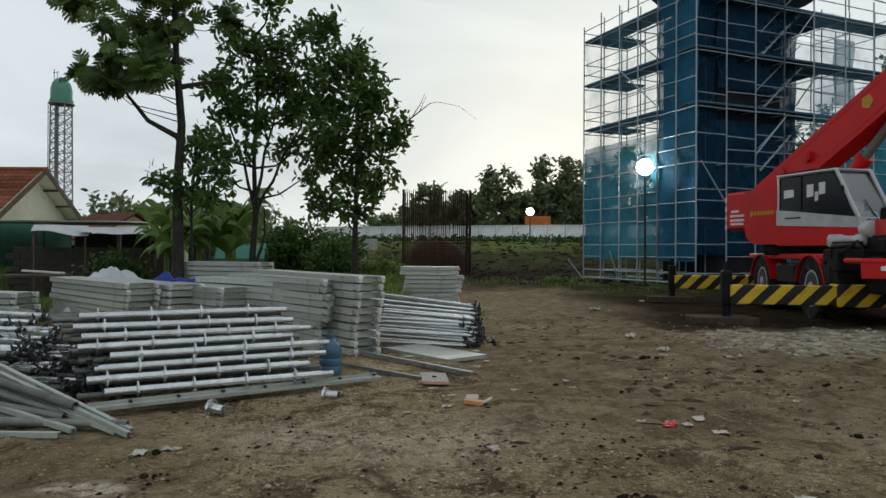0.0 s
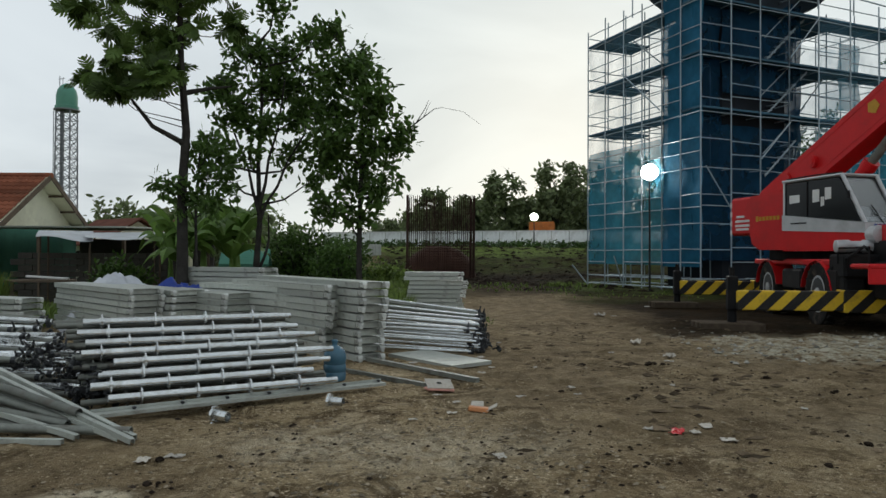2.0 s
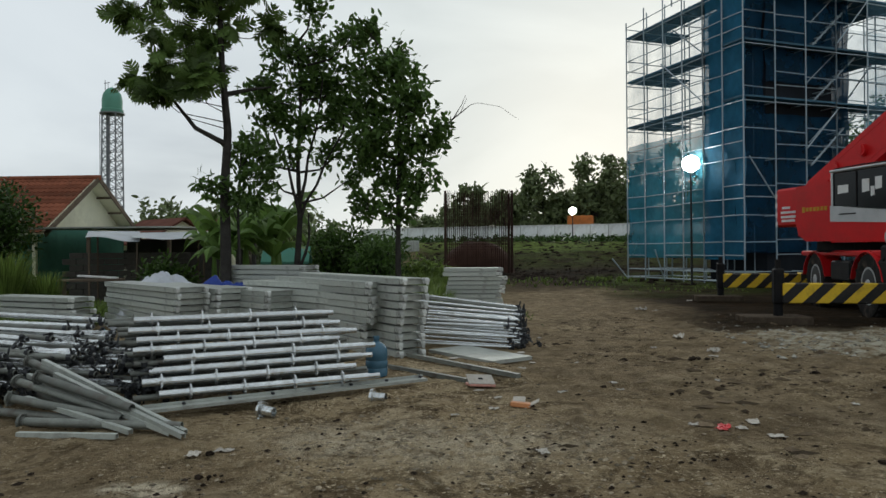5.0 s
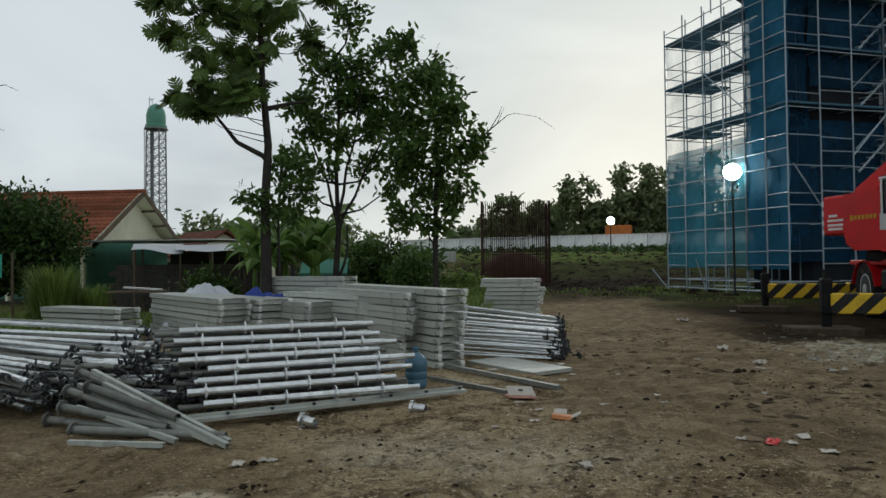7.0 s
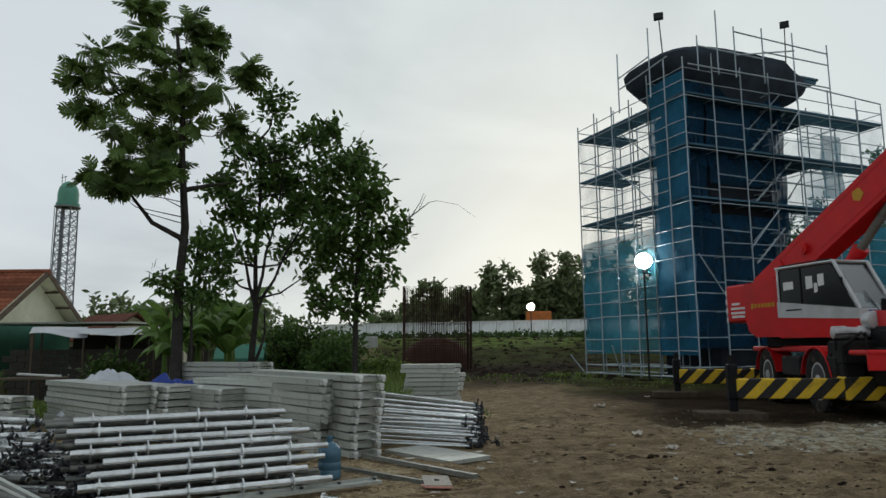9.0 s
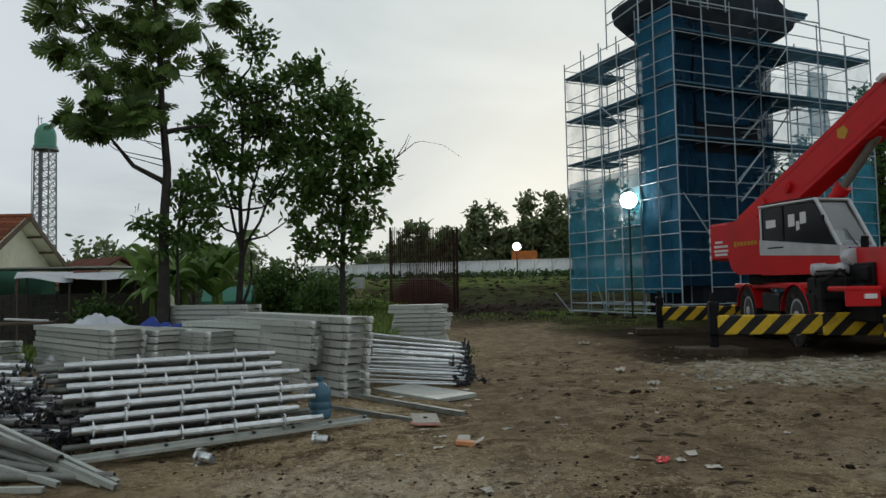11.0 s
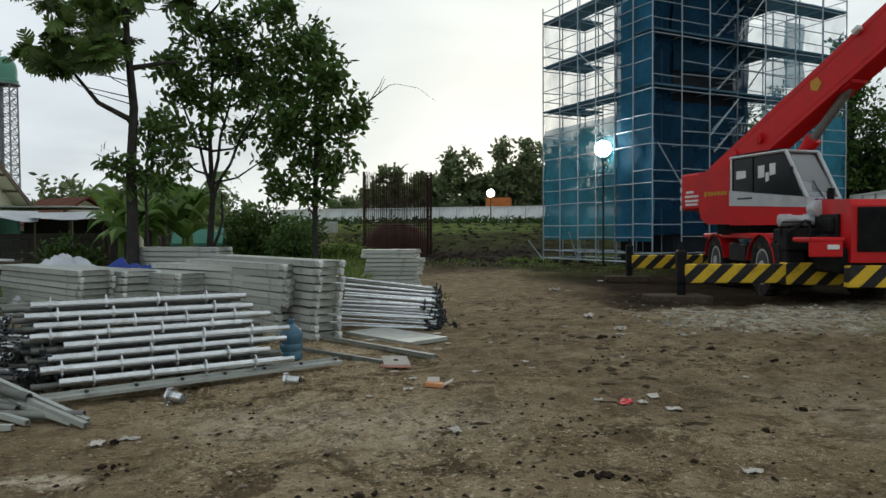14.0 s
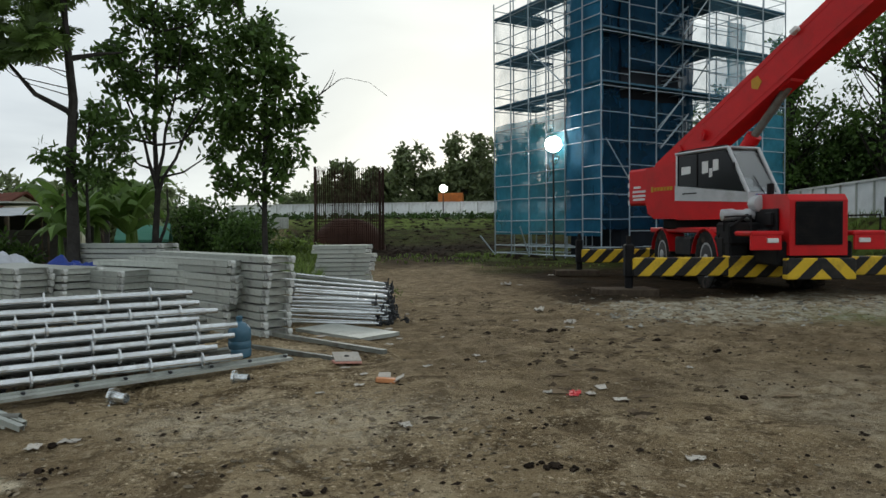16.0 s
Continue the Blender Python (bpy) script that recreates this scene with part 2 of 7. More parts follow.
    l.new(nz(9.0, 8, 0.72), b1.inputs["Height"])
    b2 = n.new("ShaderNodeBump")
    b2.inputs["Strength"].default_value, b2.inputs["Distance"].default_value = 0.9, 0.018
    l.new(nz(60.0, 5, 0.7), b2.inputs["Height"])
    l.new(b1.outputs[0], b2.inputs["Normal"])
    l.new(b2.outputs[0], p.inputs["Normal"])
    return m


GALV = material("galvanised_tube", (0.66, 0.68, 0.68), 0.27, 0.9, 0.18, 5, 50, 0.12, 0.001, dirt=(0.30, 0.27, 0.22), dirt_amount=0.45, dirt_scale=7.0, per_object=0.14)
# for old dull steel, and for pile pipes darkened as if in shade
GALV_OLD_AND_SHADED = material("dull_and_shaded_tube", (0.17, 0.178, 0.158), 0.55, 0.4, 0.22, 5, 50, 0.15, 0.001, dirt=(0.10, 0.075, 0.06), dirt_amount=0.7, dirt_scale=6.0, per_object=0.3)
BOARD = material("steel_board", (0.44, 0.46, 0.42), 0.5, 0.35, 0.22, 4, 45, 0.15, 0.002, dirt=(0.11, 0.10, 0.085), dirt_amount=0.65, dirt_scale=4.0, per_object=0.2)
HOOK = material("hook_steel", (0.56, 0.57, 0.54), 0.55, 0.5, 0.25, 8, 60, 0.2, per_object=0.25)
CLAMP = material("dark_steel", (0.034, 0.036, 0.039), 0.5, 0.4, 0.3, 8, 60, 0.2, per_object=0.3)
SCAF = material("scaffold_steel", (0.36, 0.43, 0.48), 0.5, 0.3, 0.2, 3, 30, 0.1, dirt=(0.14, 0.12, 0.10), dirt_amount=0.5, per_object=0.15)
DECK = material("scaffold_deck", (0.040, 0.105, 0.155), 0.7, 0.2, 0.3, 3, 30, 0.2, per_object=0.25)
# one tower net in two base colours, for its shaded and its lit faces
NET_SHADED = net_material("shaded_blue_net", (0.006, 0.048, 0.100), 0.92)
NET_LIT = net_material("lit_blue_net", (0.022, 0.14, 0.245), 0.95)
NET_THIN = net_material("thin_blue_net", (0.048, 0.245, 0.335), 0.74)
NET_PALE = net_material("pale_net", (0.16, 0.34, 0.46), 0.26)
# pier head and column: shade within the scaffold is put into both base colours
SHADED_CONCRETE = material("shaded_concrete", (0.045, 0.058, 0.075), 0.85, 0, 0.3, 1.2, 20, 0.4, 0.01, dirt=(0.03, 0.03, 0.032), dirt_amount=0.6, dirt_scale=0.8)
SHADED_FORMWORK = material("shaded_formwork", (0.016, 0.019, 0.024), 0.8, 0, 0.3, 1.2, 20, 0.3, 0.01, spec=0.1)
RUST = material("rusty_bar", (0.050, 0.030, 0.024), 0.85, 0.1, 0.4, 2, 30, 0.2, per_object=0.3)
RUST_FORM = material("red_soil", (0.060, 0.030, 0.021), 0.8, 0.1, 0.35, 1.2, 20, 0.3, dirt=(0.035, 0.022, 0.018), dirt_amount=0.6)
RED = material("red_paint", (0.52, 0.009, 0.012), 0.4, 0, 0.14, 2, 30, 0.05, 0.002, spec=0.25, dirt=(0.24, 0.02, 0.016), dirt_amount=0.4, dirt_scale=1.6)
WHITE = material("white_paint", (0.66, 0.66, 0.65), 0.45, 0, 0.1, 4, 40, 0.05, dirt=(0.35, 0.32, 0.29), dirt_amount=0.4)
WHITE_WALL = material("white_wall_paint", (0.80, 0.81, 0.82), 0.7, 0, 0.1, 1.5, 20, 0.1, dirt=(0.45, 0.44, 0.42), dirt_amount=0.4, dirt_scale=1.0)
SILVER = material("silver_paint", (0.46, 0.47, 0.48), 0.4, 0.3, 0.12, 4, 40, 0.05, dirt=(0.25, 0.23, 0.21), dirt_amount=0.4)
BLACK = material("black_steel", (0.010, 0.010, 0.011), 0.65, 0.0, 0.4, 3, 40, 0.2, dirt=(0.028, 0.022, 0.017), dirt_amount=0.5, spec=0.12)
TYRE = material("tyre_rubber", (0.022, 0.021, 0.02), 0.85, 0, 0.3, 5, 50, 0.3, dirt=(0.13, 0.10, 0.08), dirt_amount=0.75, dirt_scale=2.5)
GLASS_DARK = material("tinted_glass", (0.010, 0.012, 0.014), 0.12, 0, 0.1, 2, 20, 0.0, spec=0.22)
STRIPE = stripe_material("warning_stripes")
CHEVRON = stripe_material("warning_chevrons", True, 0.56)
YELLOW = material("yellow_paint", (0.46, 0.245, 0.014), 0.5, 0, 0.15)
BLUE_SIGN = material("blue_letter_paint", (0.03, 0.05, 0.22), 0.5)
BARK = material("bark", (0.045, 0.042, 0.038), 0.95, 0, 0.4, 6, 40, 0.8, 0.02)
LEAF_BIG = leaf_material("breadfruit_leaf", (0.095, 0.15, 0.04), 0.38, 0.65)
LEAF_MID = leaf_material("tree_leaf", (0.075, 0.135, 0.032), 0.38, 0.45)
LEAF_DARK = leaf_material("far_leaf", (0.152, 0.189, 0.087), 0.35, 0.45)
LEAF_BANANA = leaf_material("banana_leaf", (0.15, 0.25, 0.06), 0.4, 0.35)
LEAF_GRASS = leaf_material("grass_blade", (0.14, 0.20, 0.045), 0.3, 0.5)
LEAF_MANGO = leaf_material("mango_leaf", (0.040, 0.078, 0.017), 0.25, 0.5)
AWNING = material("weathered_awning", (0.46, 0.48, 0.50), 0.6, 0.0, 0.15, 1.5, 20, 0.1, dirt=(0.2, 0.19, 0.17), dirt_amount=0.5, dirt_scale=1.2)
ORANGE = material("orange_container_paint", (0.52, 0.16, 0.03), 0.6, 0, 0.2, 2, 20, 0.1, dirt=(0.2, 0.08, 0.03), dirt_amount=0.5)
LEAF_BUSH = leaf_material("bush_leaf", (0.055, 0.10, 0.021), 0.3, 0.5)
CREAM = material("cream_plaster", (0.82, 0.80, 0.62), 0.85, 0, 0.1, 1.2, 25, 0.1, dirt=(0.50, 0.47, 0.35), dirt_amount=0.5, dirt_scale=0.9)
TEAL = material("teal_plaster", (0.085, 0.22, 0.165), 0.85, 0, 0.15, 1.2, 25, 0.1, dirt=(0.05, 0.07, 0.055), dirt_amount=0.6, dirt_scale=1.0)
TILE = material("clay_tile", (0.20, 0.072, 0.042), 0.85, 0, 0.25, 1.5, 20, 0.2, dirt=(0.11, 0.055, 0.035), dirt_amount=0.6, dirt_scale=1.2, per_object=0.3)
TILE_DARK = material("weathered_tile", (0.13, 0.055, 0.04), 0.85, 0, 0.3, 1.5, 20, 0.2)
WOOD = material("weathered_wood", (0.13, 0.10, 0.075), 0.85, 0, 0.3, 3, 50, 0.3, per_object=0.25)
SHEET = material("pale_metal_sheet", (0.74, 0.76, 0.76), 0.55, 0.0, 0.12, 1.5, 20, 0.1, dirt=(0.3, 0.28, 0.25), dirt_amount=0.5, dirt_scale=1.2, per_object=0.08)
BLOCK = material("grey_blockwork", (0.085, 0.078, 0.07), 0.9, 0, 0.3, 2, 25, 0.4, dirt=(0.04, 0.045, 0.035), dirt_amount=0.6)
WOOD_WET = material("muddy_timber", (0.075, 0.058, 0.042), 0.9, 0, 0.35, 6, 50, 0.4, 0.004, dirt=(0.03, 0.022, 0.016), dirt_amount=0.6, dirt_scale=5.0, per_object=0.3)
TARP_WHITE = material("white_tarpaulin", (0.52, 0.54, 0.58), 0.6, 0, 0.15, 3, 20, 0.2)
TARP_BLUE = material("blue_tarpaulin", (0.016, 0.045, 0.26), 0.5, 0, 0.2, 3, 20, 0.2)
BOTTLE = material("blue_polycarbonate", (0.06, 0.14, 0.20), 0.2, 0, 0.15, 5, 30, 0.05)
PAPER = material("paper_litter", (0.52, 0.48, 0.42), 0.8, 0, 0.15, 9, 50, 0.1, dirt=(0.22, 0.17, 0.13), dirt_amount=0.5, dirt_scale=14, per_object=0.2)
ORANGE_PAPER = material("orange_wrapper", (0.52, 0.22, 0.09), 0.6, 0, 0.2, 9)
PINK_PAPER = material("pink_carton", (0.62, 0.30, 0.24), 0.7, 0, 0.2, 9, 50, 0.1, dirt=(0.3, 0.2, 0.15), dirt_amount=0.5, dirt_scale=12)
RED_PAPER = material("red_wrapper", (0.55, 0.03, 0.035), 0.5, 0, 0.2, 9)
CLOD = material("mud_clod", (0.026, 0.019, 0.014), 0.95, 0, 0.35, 9, 50, 0.6, 0.01, per_object=0.3, per_island=0.4)
STONE = material("pale_stone", (0.25, 0.205, 0.145), 0.9, 0, 0.3, 9, 50, 0.4, 0.01, per_island=0.5)
CHURNED = material("churned_mud", (0.125, 0.094, 0.062), 0.95, 0, 0.35, 9, 50, 0.6, 0.01, per_island=0.6)
RUBBLE = material("concrete_rubble", (0.29, 0.275, 0.235), 0.9, 0, 0.3, 9, 50, 0.4, 0.01, per_island=0.55)
TOWER_GREEN = material("green_tank_paint", (0.10, 0.27, 0.20), 0.6, 0, 0.15, 0.6, 6, 0.05)
TOWER_STEEL = material("tower_steel", (0.20, 0.21, 0.23), 0.6, 0.3, 0.2, 0.5, 6, 0.05)
LAMP = glow_material("lit_floodlight", (1.0, 0.98, 0.94), 60.0)
MUD = ground_material()


# ---- building helpers ----
class Mesh:
    """Collects vertices and faces of one mesh."""

    def __init__(self):
        self.v, self.f = [], []

    def add(self, verts, faces):
        o = len(self.v)
        self.v += [tuple(p) for p in verts]
        self.f += [tuple(i + o for i in q) for q in faces]
        return self

    def box(self, c, s, m=None, bevel=0.0):
        x, y, z = (q / 2 for q in s)
        if bevel:
            b = min(bevel, x * 0.9, y * 0.9, z * 0.9)
            pts, faces = [], []
            for sx in (-1, 1):
                for sy in (-1, 1):
                    for sz in (-1, 1):
                        pts += [(sx * (x - b), sy * (y - b), sz * z), (sx * (x - b), sy * y, sz * (z - b)), (sx * x, sy * (y - b), sz * (z - b))]
            bm = bmesh.new()
            for q in pts:
                bm.verts.new(q)
            bmesh.ops.convex_hull(bm, input=bm.verts[:])
            bm.verts.index_update()
            pts = [q.co.copy() for q in bm.verts]
            faces = [[q.index for q in g.verts] for g in bm.faces]
            bm.free()
        else:
            pts = [(-x, -y, -z), (x, -y, -z), (x, y, -z), (-x, y, -z), (-x, -y, z), (x, -y, z), (x, y, z), (-x, y, z)]
            faces = [(3, 2, 1, 0), (4, 5, 6, 7), (0, 1, 5, 4), (1, 2, 6, 5), (2, 3, 7, 6), (3, 0, 4, 7)]
        pts = [Vector(q) for q in pts]
        if m is not None:
            pts = [m @ q for q in pts]
        return self.add([q + Vector(c) for q in pts], faces)

    def tube(self, p0, p1, r0, r1=None, n=8, cap=True, hollow=0.0):
        r1 = r0 if r1 is None else r1
        p0, p1 = Vector(p0), Vector(p1)
        d = (p1 - p0).normalized()
        a = d.orthogonal().normalized()
        b = d.cross(a)
        ring = [a * math.cos(2 * math.pi * i / n) + b * math.sin(2 * math.pi * i / n) for i in range(n)]
        v = [p0 + q * r0 for q in ring] + [p1 + q * r1 for q in ring]
        f = [(i, (i + 1) % n, n + (i + 1) % n, n + i) for i in range(n)]
        if hollow:
            v += [p0 + q * r0 * hollow for q in ring] + [p1 + q * r1 * hollow for q in ring]
            for i in range(n):
                j = (i + 1) % n
                f += [(i, 2 * n + i, 2 * n + j, j), (n + i, n + j, 3 * n + j, 3 * n + i), (2 * n + i, 3 * n + i, 3 * n + j, 2 * n + j)]
        elif cap:
            f += [tuple(reversed(range(n))), tuple(range(n, 2 * n))]
        return self.add(v, f)

    def chain(self, pts, radii, n=7):
        """A bent, tapering limb."""
        pts = [Vector(p) for p in pts]
        v, f = [], []
        for i, p in enumerate(pts):
            d = (pts[min(i + 1, len(pts) - 1)] - pts[max(i - 1, 0)]).normalized()
            a = d.cross(Vector((0.31, 0.95, 0.05))).normalized()
            b = d.cross(a)
            v += [p + (a * math.cos(2 * math.pi * k / n) + b * math.sin(2 * math.pi * k / n)) * radii[i] for k in range(n)]
        for i in range(len(pts) - 1):
            f += [(i * n + k, i * n + (k + 1) % n, (i + 1) * n + (k + 1) % n, (i + 1) * n + k) for k in range(n)]
        f += [tuple(range(n)), tuple(range((len(pts) - 1) * n, len(pts) * n))]
        return self.add(v, f)

    def prism(self, outline, x0, x1, m=None):
        """Extrudes an outline of (y, z) from x0 to x1."""
        k = len(outline)
        v = [Vector((x0, *q)) for q in outline] + [Vector((x1, *q)) for q in outline]
        if m is not None:
            v = [m @ q for q in v]
        return self.add(v, [tuple(reversed(range(k))), tuple(range(k, 2 * k))] + [(i, (i + 1) % k, k + (i + 1) % k, k + i) for i in range(k)])

    def lathe(self, prof, c=(0, 0, 0), n=20, m=None):
        v, f = [], []
        for r, z in prof:
            v += [Vector((r * math.cos(2 * math.pi * i / n), r * math.sin(2 * math.pi * i / n), z)) for i in range(n)]
        for j in range(len(prof) - 1):
            f += [(j * n + i, j * n + (i + 1) % n, (j + 1) * n + (i + 1) % n, (j + 1) * n + i) for i in range(n)]
        f += [tuple(reversed(range(n))), tuple(range((len(prof) - 1) * n, len(prof) * n))]
        if m is not None:
            v = [m @ q for q in v]
        return self.add([q + Vector(c) for q in v], f)

    def data(self, name, mat, smooth=False):
        me = bpy.data.meshes.new(name)
        me.from_pydata(self.v, [], self.f)
        me.materials.append(mat)
        if smooth:
            me.polygons.foreach_set("use_smooth", [True] * len(me.polygons))
            me.set_sharp_from_angle(angle=radians(40))
        me.update()
        return me


def part(name, mesh, mat, parent=None, label="", smooth=False, m=None):
    ob = new(name, mesh.data(name, mat, smooth) if isinstance(mesh, Mesh) else mesh)
    ob.parent = parent
    if m is not None:
        ob.matrix_basis = m
    if label:
        ob["label"] = label
    return ob


def thing(name, m, label, category, group="", kind=""):
    ob = new(name)
    ob.empty_display_size = 0.2
    ob.matrix_basis = m
    return tagged(ob, label, category, group, kind)


def smoothstep(a, b, x):
    t = min(1.0, max(0.0, (x - a) / (b - a)))
    return t * t * (3 - 2 * t)


def fbm(x, y, s, o=3):
    return noise.fractal(Vector((x * s, y * s, 3.7)), 1.0, 2.0, o)


def rut(x, y):
    """Wheel ruts that curve from the near yard to the far path: their relief, and how deep in a rut a place lies."""
    reach = smoothstep(3.2, 5.0, y) * (1 - smoothstep(19, 25, y))
    if reach <= 0 or not -6 < x < 12:
        return 0.0, 0.0
    z = deep = 0.0
    for off, d in ((-1.1, 0.6), (0.75, 1.0), (2.5, 1.0), (4.2, 0.9)):
        u = x - (2.1 + off) + 0.30 * (y - 8) + 0.35 * math.sin(0.35 * y + off) + 0.12 * fbm(x, y, 0.9)
        if abs(u) < 1.0:
            k = reach * d * smoothstep(-0.45, 0.25, fbm(x + 9 * off, y, 0.3) + 0.05)
            bed = math.exp(-(u / 0.22) ** 4)
            z += k * (0.024 * math.exp(-((abs(u) - 0.36) / 0.10) ** 2) - 0.028 * bed)
            z += k * 0.012 * bed * math.sin(19 * y + 9 * abs(u))
            deep = max(deep, k * bed)
    return z, deep


def gz(x, y):
    """Height of the ground."""
    r = math.hypot(x, y)
    z = 0.035 * fbm(x, y, 0.35) * smoothstep(3, 9, r) + 0.018 * fbm(x, y, 1.7)
    yard = smoothstep(-7, -3, x + 0.10 * y)
    z += yard * (0.22 * smoothstep(19, 30, y) + 2.15 * smoothstep(40, 66, y) + 0.25 * fbm(x, y, 0.16) * smoothstep(24, 36, y) * (1 - smoothstep(60, 70, y)))
    # grassy bank below the white wall beyond the crane
    z += 1.65 * smoothstep(19.6, 21.8, x - 0.26 * (y - 26.5)) * smoothstep(12, 20, y) * (1 - smoothstep(60, 80, y))
    # churned mud round the crane
    wheel = smoothstep(2.0, 4.5, x) * smoothstep(5.5, 8.5, y) * (1 - smoothstep(16, 20, y))
    z += rut(x, y)[0]
    near = 1 - smoothstep(16, 22, r)
    if near > 0:
        rough = smoothstep(-0.25, 0.35, fbm(x, y, 0.45) + 0.35 * smoothstep(1.0, 4.0, x))
        z += near * (0.028 * rough * max(0.0, fbm(x, y, 1.9, 4)) + 0.034 * max(0.0, fbm(x, y, 3.4, 3) - 0.05) * rough)
        if r < 13:
            z += (1 - smoothstep(9, 13, r)) * (0.016 * fbm(x, y, 5.0, 3) + 0.014 * rough * abs(fbm(x, y, 8.0, 2)))
    if wheel > 0:
        z += wheel * (0.035 * fbm(x, y, 1.1, 4) + 0.06 * max(0.0, fbm(x, y, 2.8, 3)))
    return z


# ---- ground ----
def build_ground():
    xs = [-1500, -600, -300, -160, -100, -70] + list(np.arange(-52, -12, 2.0)) + list(np.arange(-12, -5, 0.35)) + list(np.arange(-5, 7, 0.075)) + list(np.arange(7, 12, 0.15)) + list(np.arange(12, 28, 0.7)) + list(np.arange(28, 60, 2.5)) + [75, 100, 160, 300, 600, 1500]
    ys = [-1500, -400, -120, -40, -15, -6, -2] + list(np.arange(0, 3, 0.5)) + list(np.arange(3, 12, 0.07)) + list(np.arange(12, 18, 0.12)) + list(np.arange(18, 26, 0.3)) + list(np.arange(26, 80, 1.0)) + [85, 95, 110, 140, 200, 320, 600, 1600]
    nx, ny = len(xs), len(ys)
    verts = [(x, y, gz(x, y)) for y in ys for x in xs]
    faces = [(j * nx + i, j * nx + i + 1, (j + 1) * nx + i + 1, (j + 1) * nx + i) for j in range(ny - 1) for i in range(nx - 1)]
    me = bpy.data.meshes.new("ground")
    me.from_pydata(verts, [], faces)
    me.materials.append(MUD)
    me.polygons.foreach_set("use_smooth", [True] * len(me.polygons))
    zones = {"pale": [], "dry": [], "soil": [], "green": [], "damp": []}
    for x, y, z in verts:
        w = fbm(x, y, 0.4) * 1.2
        zones["pale"].append(smoothstep(3.6, 5.2, x + w) * smoothstep(9.2, 10.6, y + w) * (1 - smoothstep(13.2, 14.8, y + w)))
        slab = math.exp(-(((x + 2.2) / 0.26) ** 2 + ((y - 4.33) / 0.12) ** 2) ** 2)
        zones["dry"].append(min(2.5, 2.5 * slab + 0.75 * math.exp(-(((x + 0.5 + 0.5 * w) / 1.3) ** 2 + ((y - 5.5 + 0.4 * w) / 0.75) ** 2) ** 2) + 0.4 * smoothstep(2.6, 3.6, x + w) * (1 - smoothstep(5.5, 7.0, y)) ))
        zones["damp"].append(max(0.95 * smoothstep(1.4, 4.0, x + 0.12 * (y - 8) + w), 0.8 * smoothstep(0.1, 1.4, x + 0.22 * (y - 6) + 0.6 * w) * smoothstep(4.6, 6.0, y + w), 0.6 * smoothstep(-1.6, -3.2, x + 0.3 * (y - 5) + w), 0.85 * smoothstep(11, 19, y + 2 * w), 1.0 * rut(x, y)[1]))
        # second term: dark mud round the crane, with its underbody shade in the colour
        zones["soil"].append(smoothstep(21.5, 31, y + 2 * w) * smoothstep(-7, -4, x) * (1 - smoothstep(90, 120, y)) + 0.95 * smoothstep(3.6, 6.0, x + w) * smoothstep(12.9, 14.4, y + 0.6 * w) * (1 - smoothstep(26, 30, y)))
        zones["green"].append(min(1.0, smoothstep(-6.2, -8.6, x + 0.12 * y + w) * smoothstep(9, 13, y) + smoothstep(52, 60, y) + 0.7 * smoothstep(25, 30, y + w) * (1 - smoothstep(34, 42, y)) * smoothstep(1.5, 3.0, abs(x - 3.0)) + 0.35 * smoothstep(42, 50, y + w) + smoothstep(19.2, 20.6, x - 0.26 * (y - 26.5)) * smoothstep(12, 20, y) + 0.25 * smoothstep(21.5, 23.5, y + w) * (1 - smoothstep(27, 29, y)) * smoothstep(3.2, 5.0, x) * (1 - smoothstep(9.5, 11, x)) + 0.55 * math.exp(-((x - 8.2) ** 2 + (y - 10.4) ** 2))))
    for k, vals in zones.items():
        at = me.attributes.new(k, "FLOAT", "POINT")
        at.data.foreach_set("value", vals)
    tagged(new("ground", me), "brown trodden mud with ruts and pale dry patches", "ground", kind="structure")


build_ground()


# ---- scaffold round the pier ----
UD, VD = Vector((0.92, 0.39, 0)), Vector((-0.39, 0.92, 0))
SB = Vector((9.2, 25.4, 0.25))
SM = Matrix(((UD.x, VD.x, 0, SB.x), (UD.y, VD.y, 0, SB.y), (0, 0, 1, SB.z), (0, 0, 0, 1)))
LEVELS = [z for k in range(6) for z in (0.45 + 2.05 * k, 1.05 + 2.05 * k, 1.55 + 2.05 * k)]


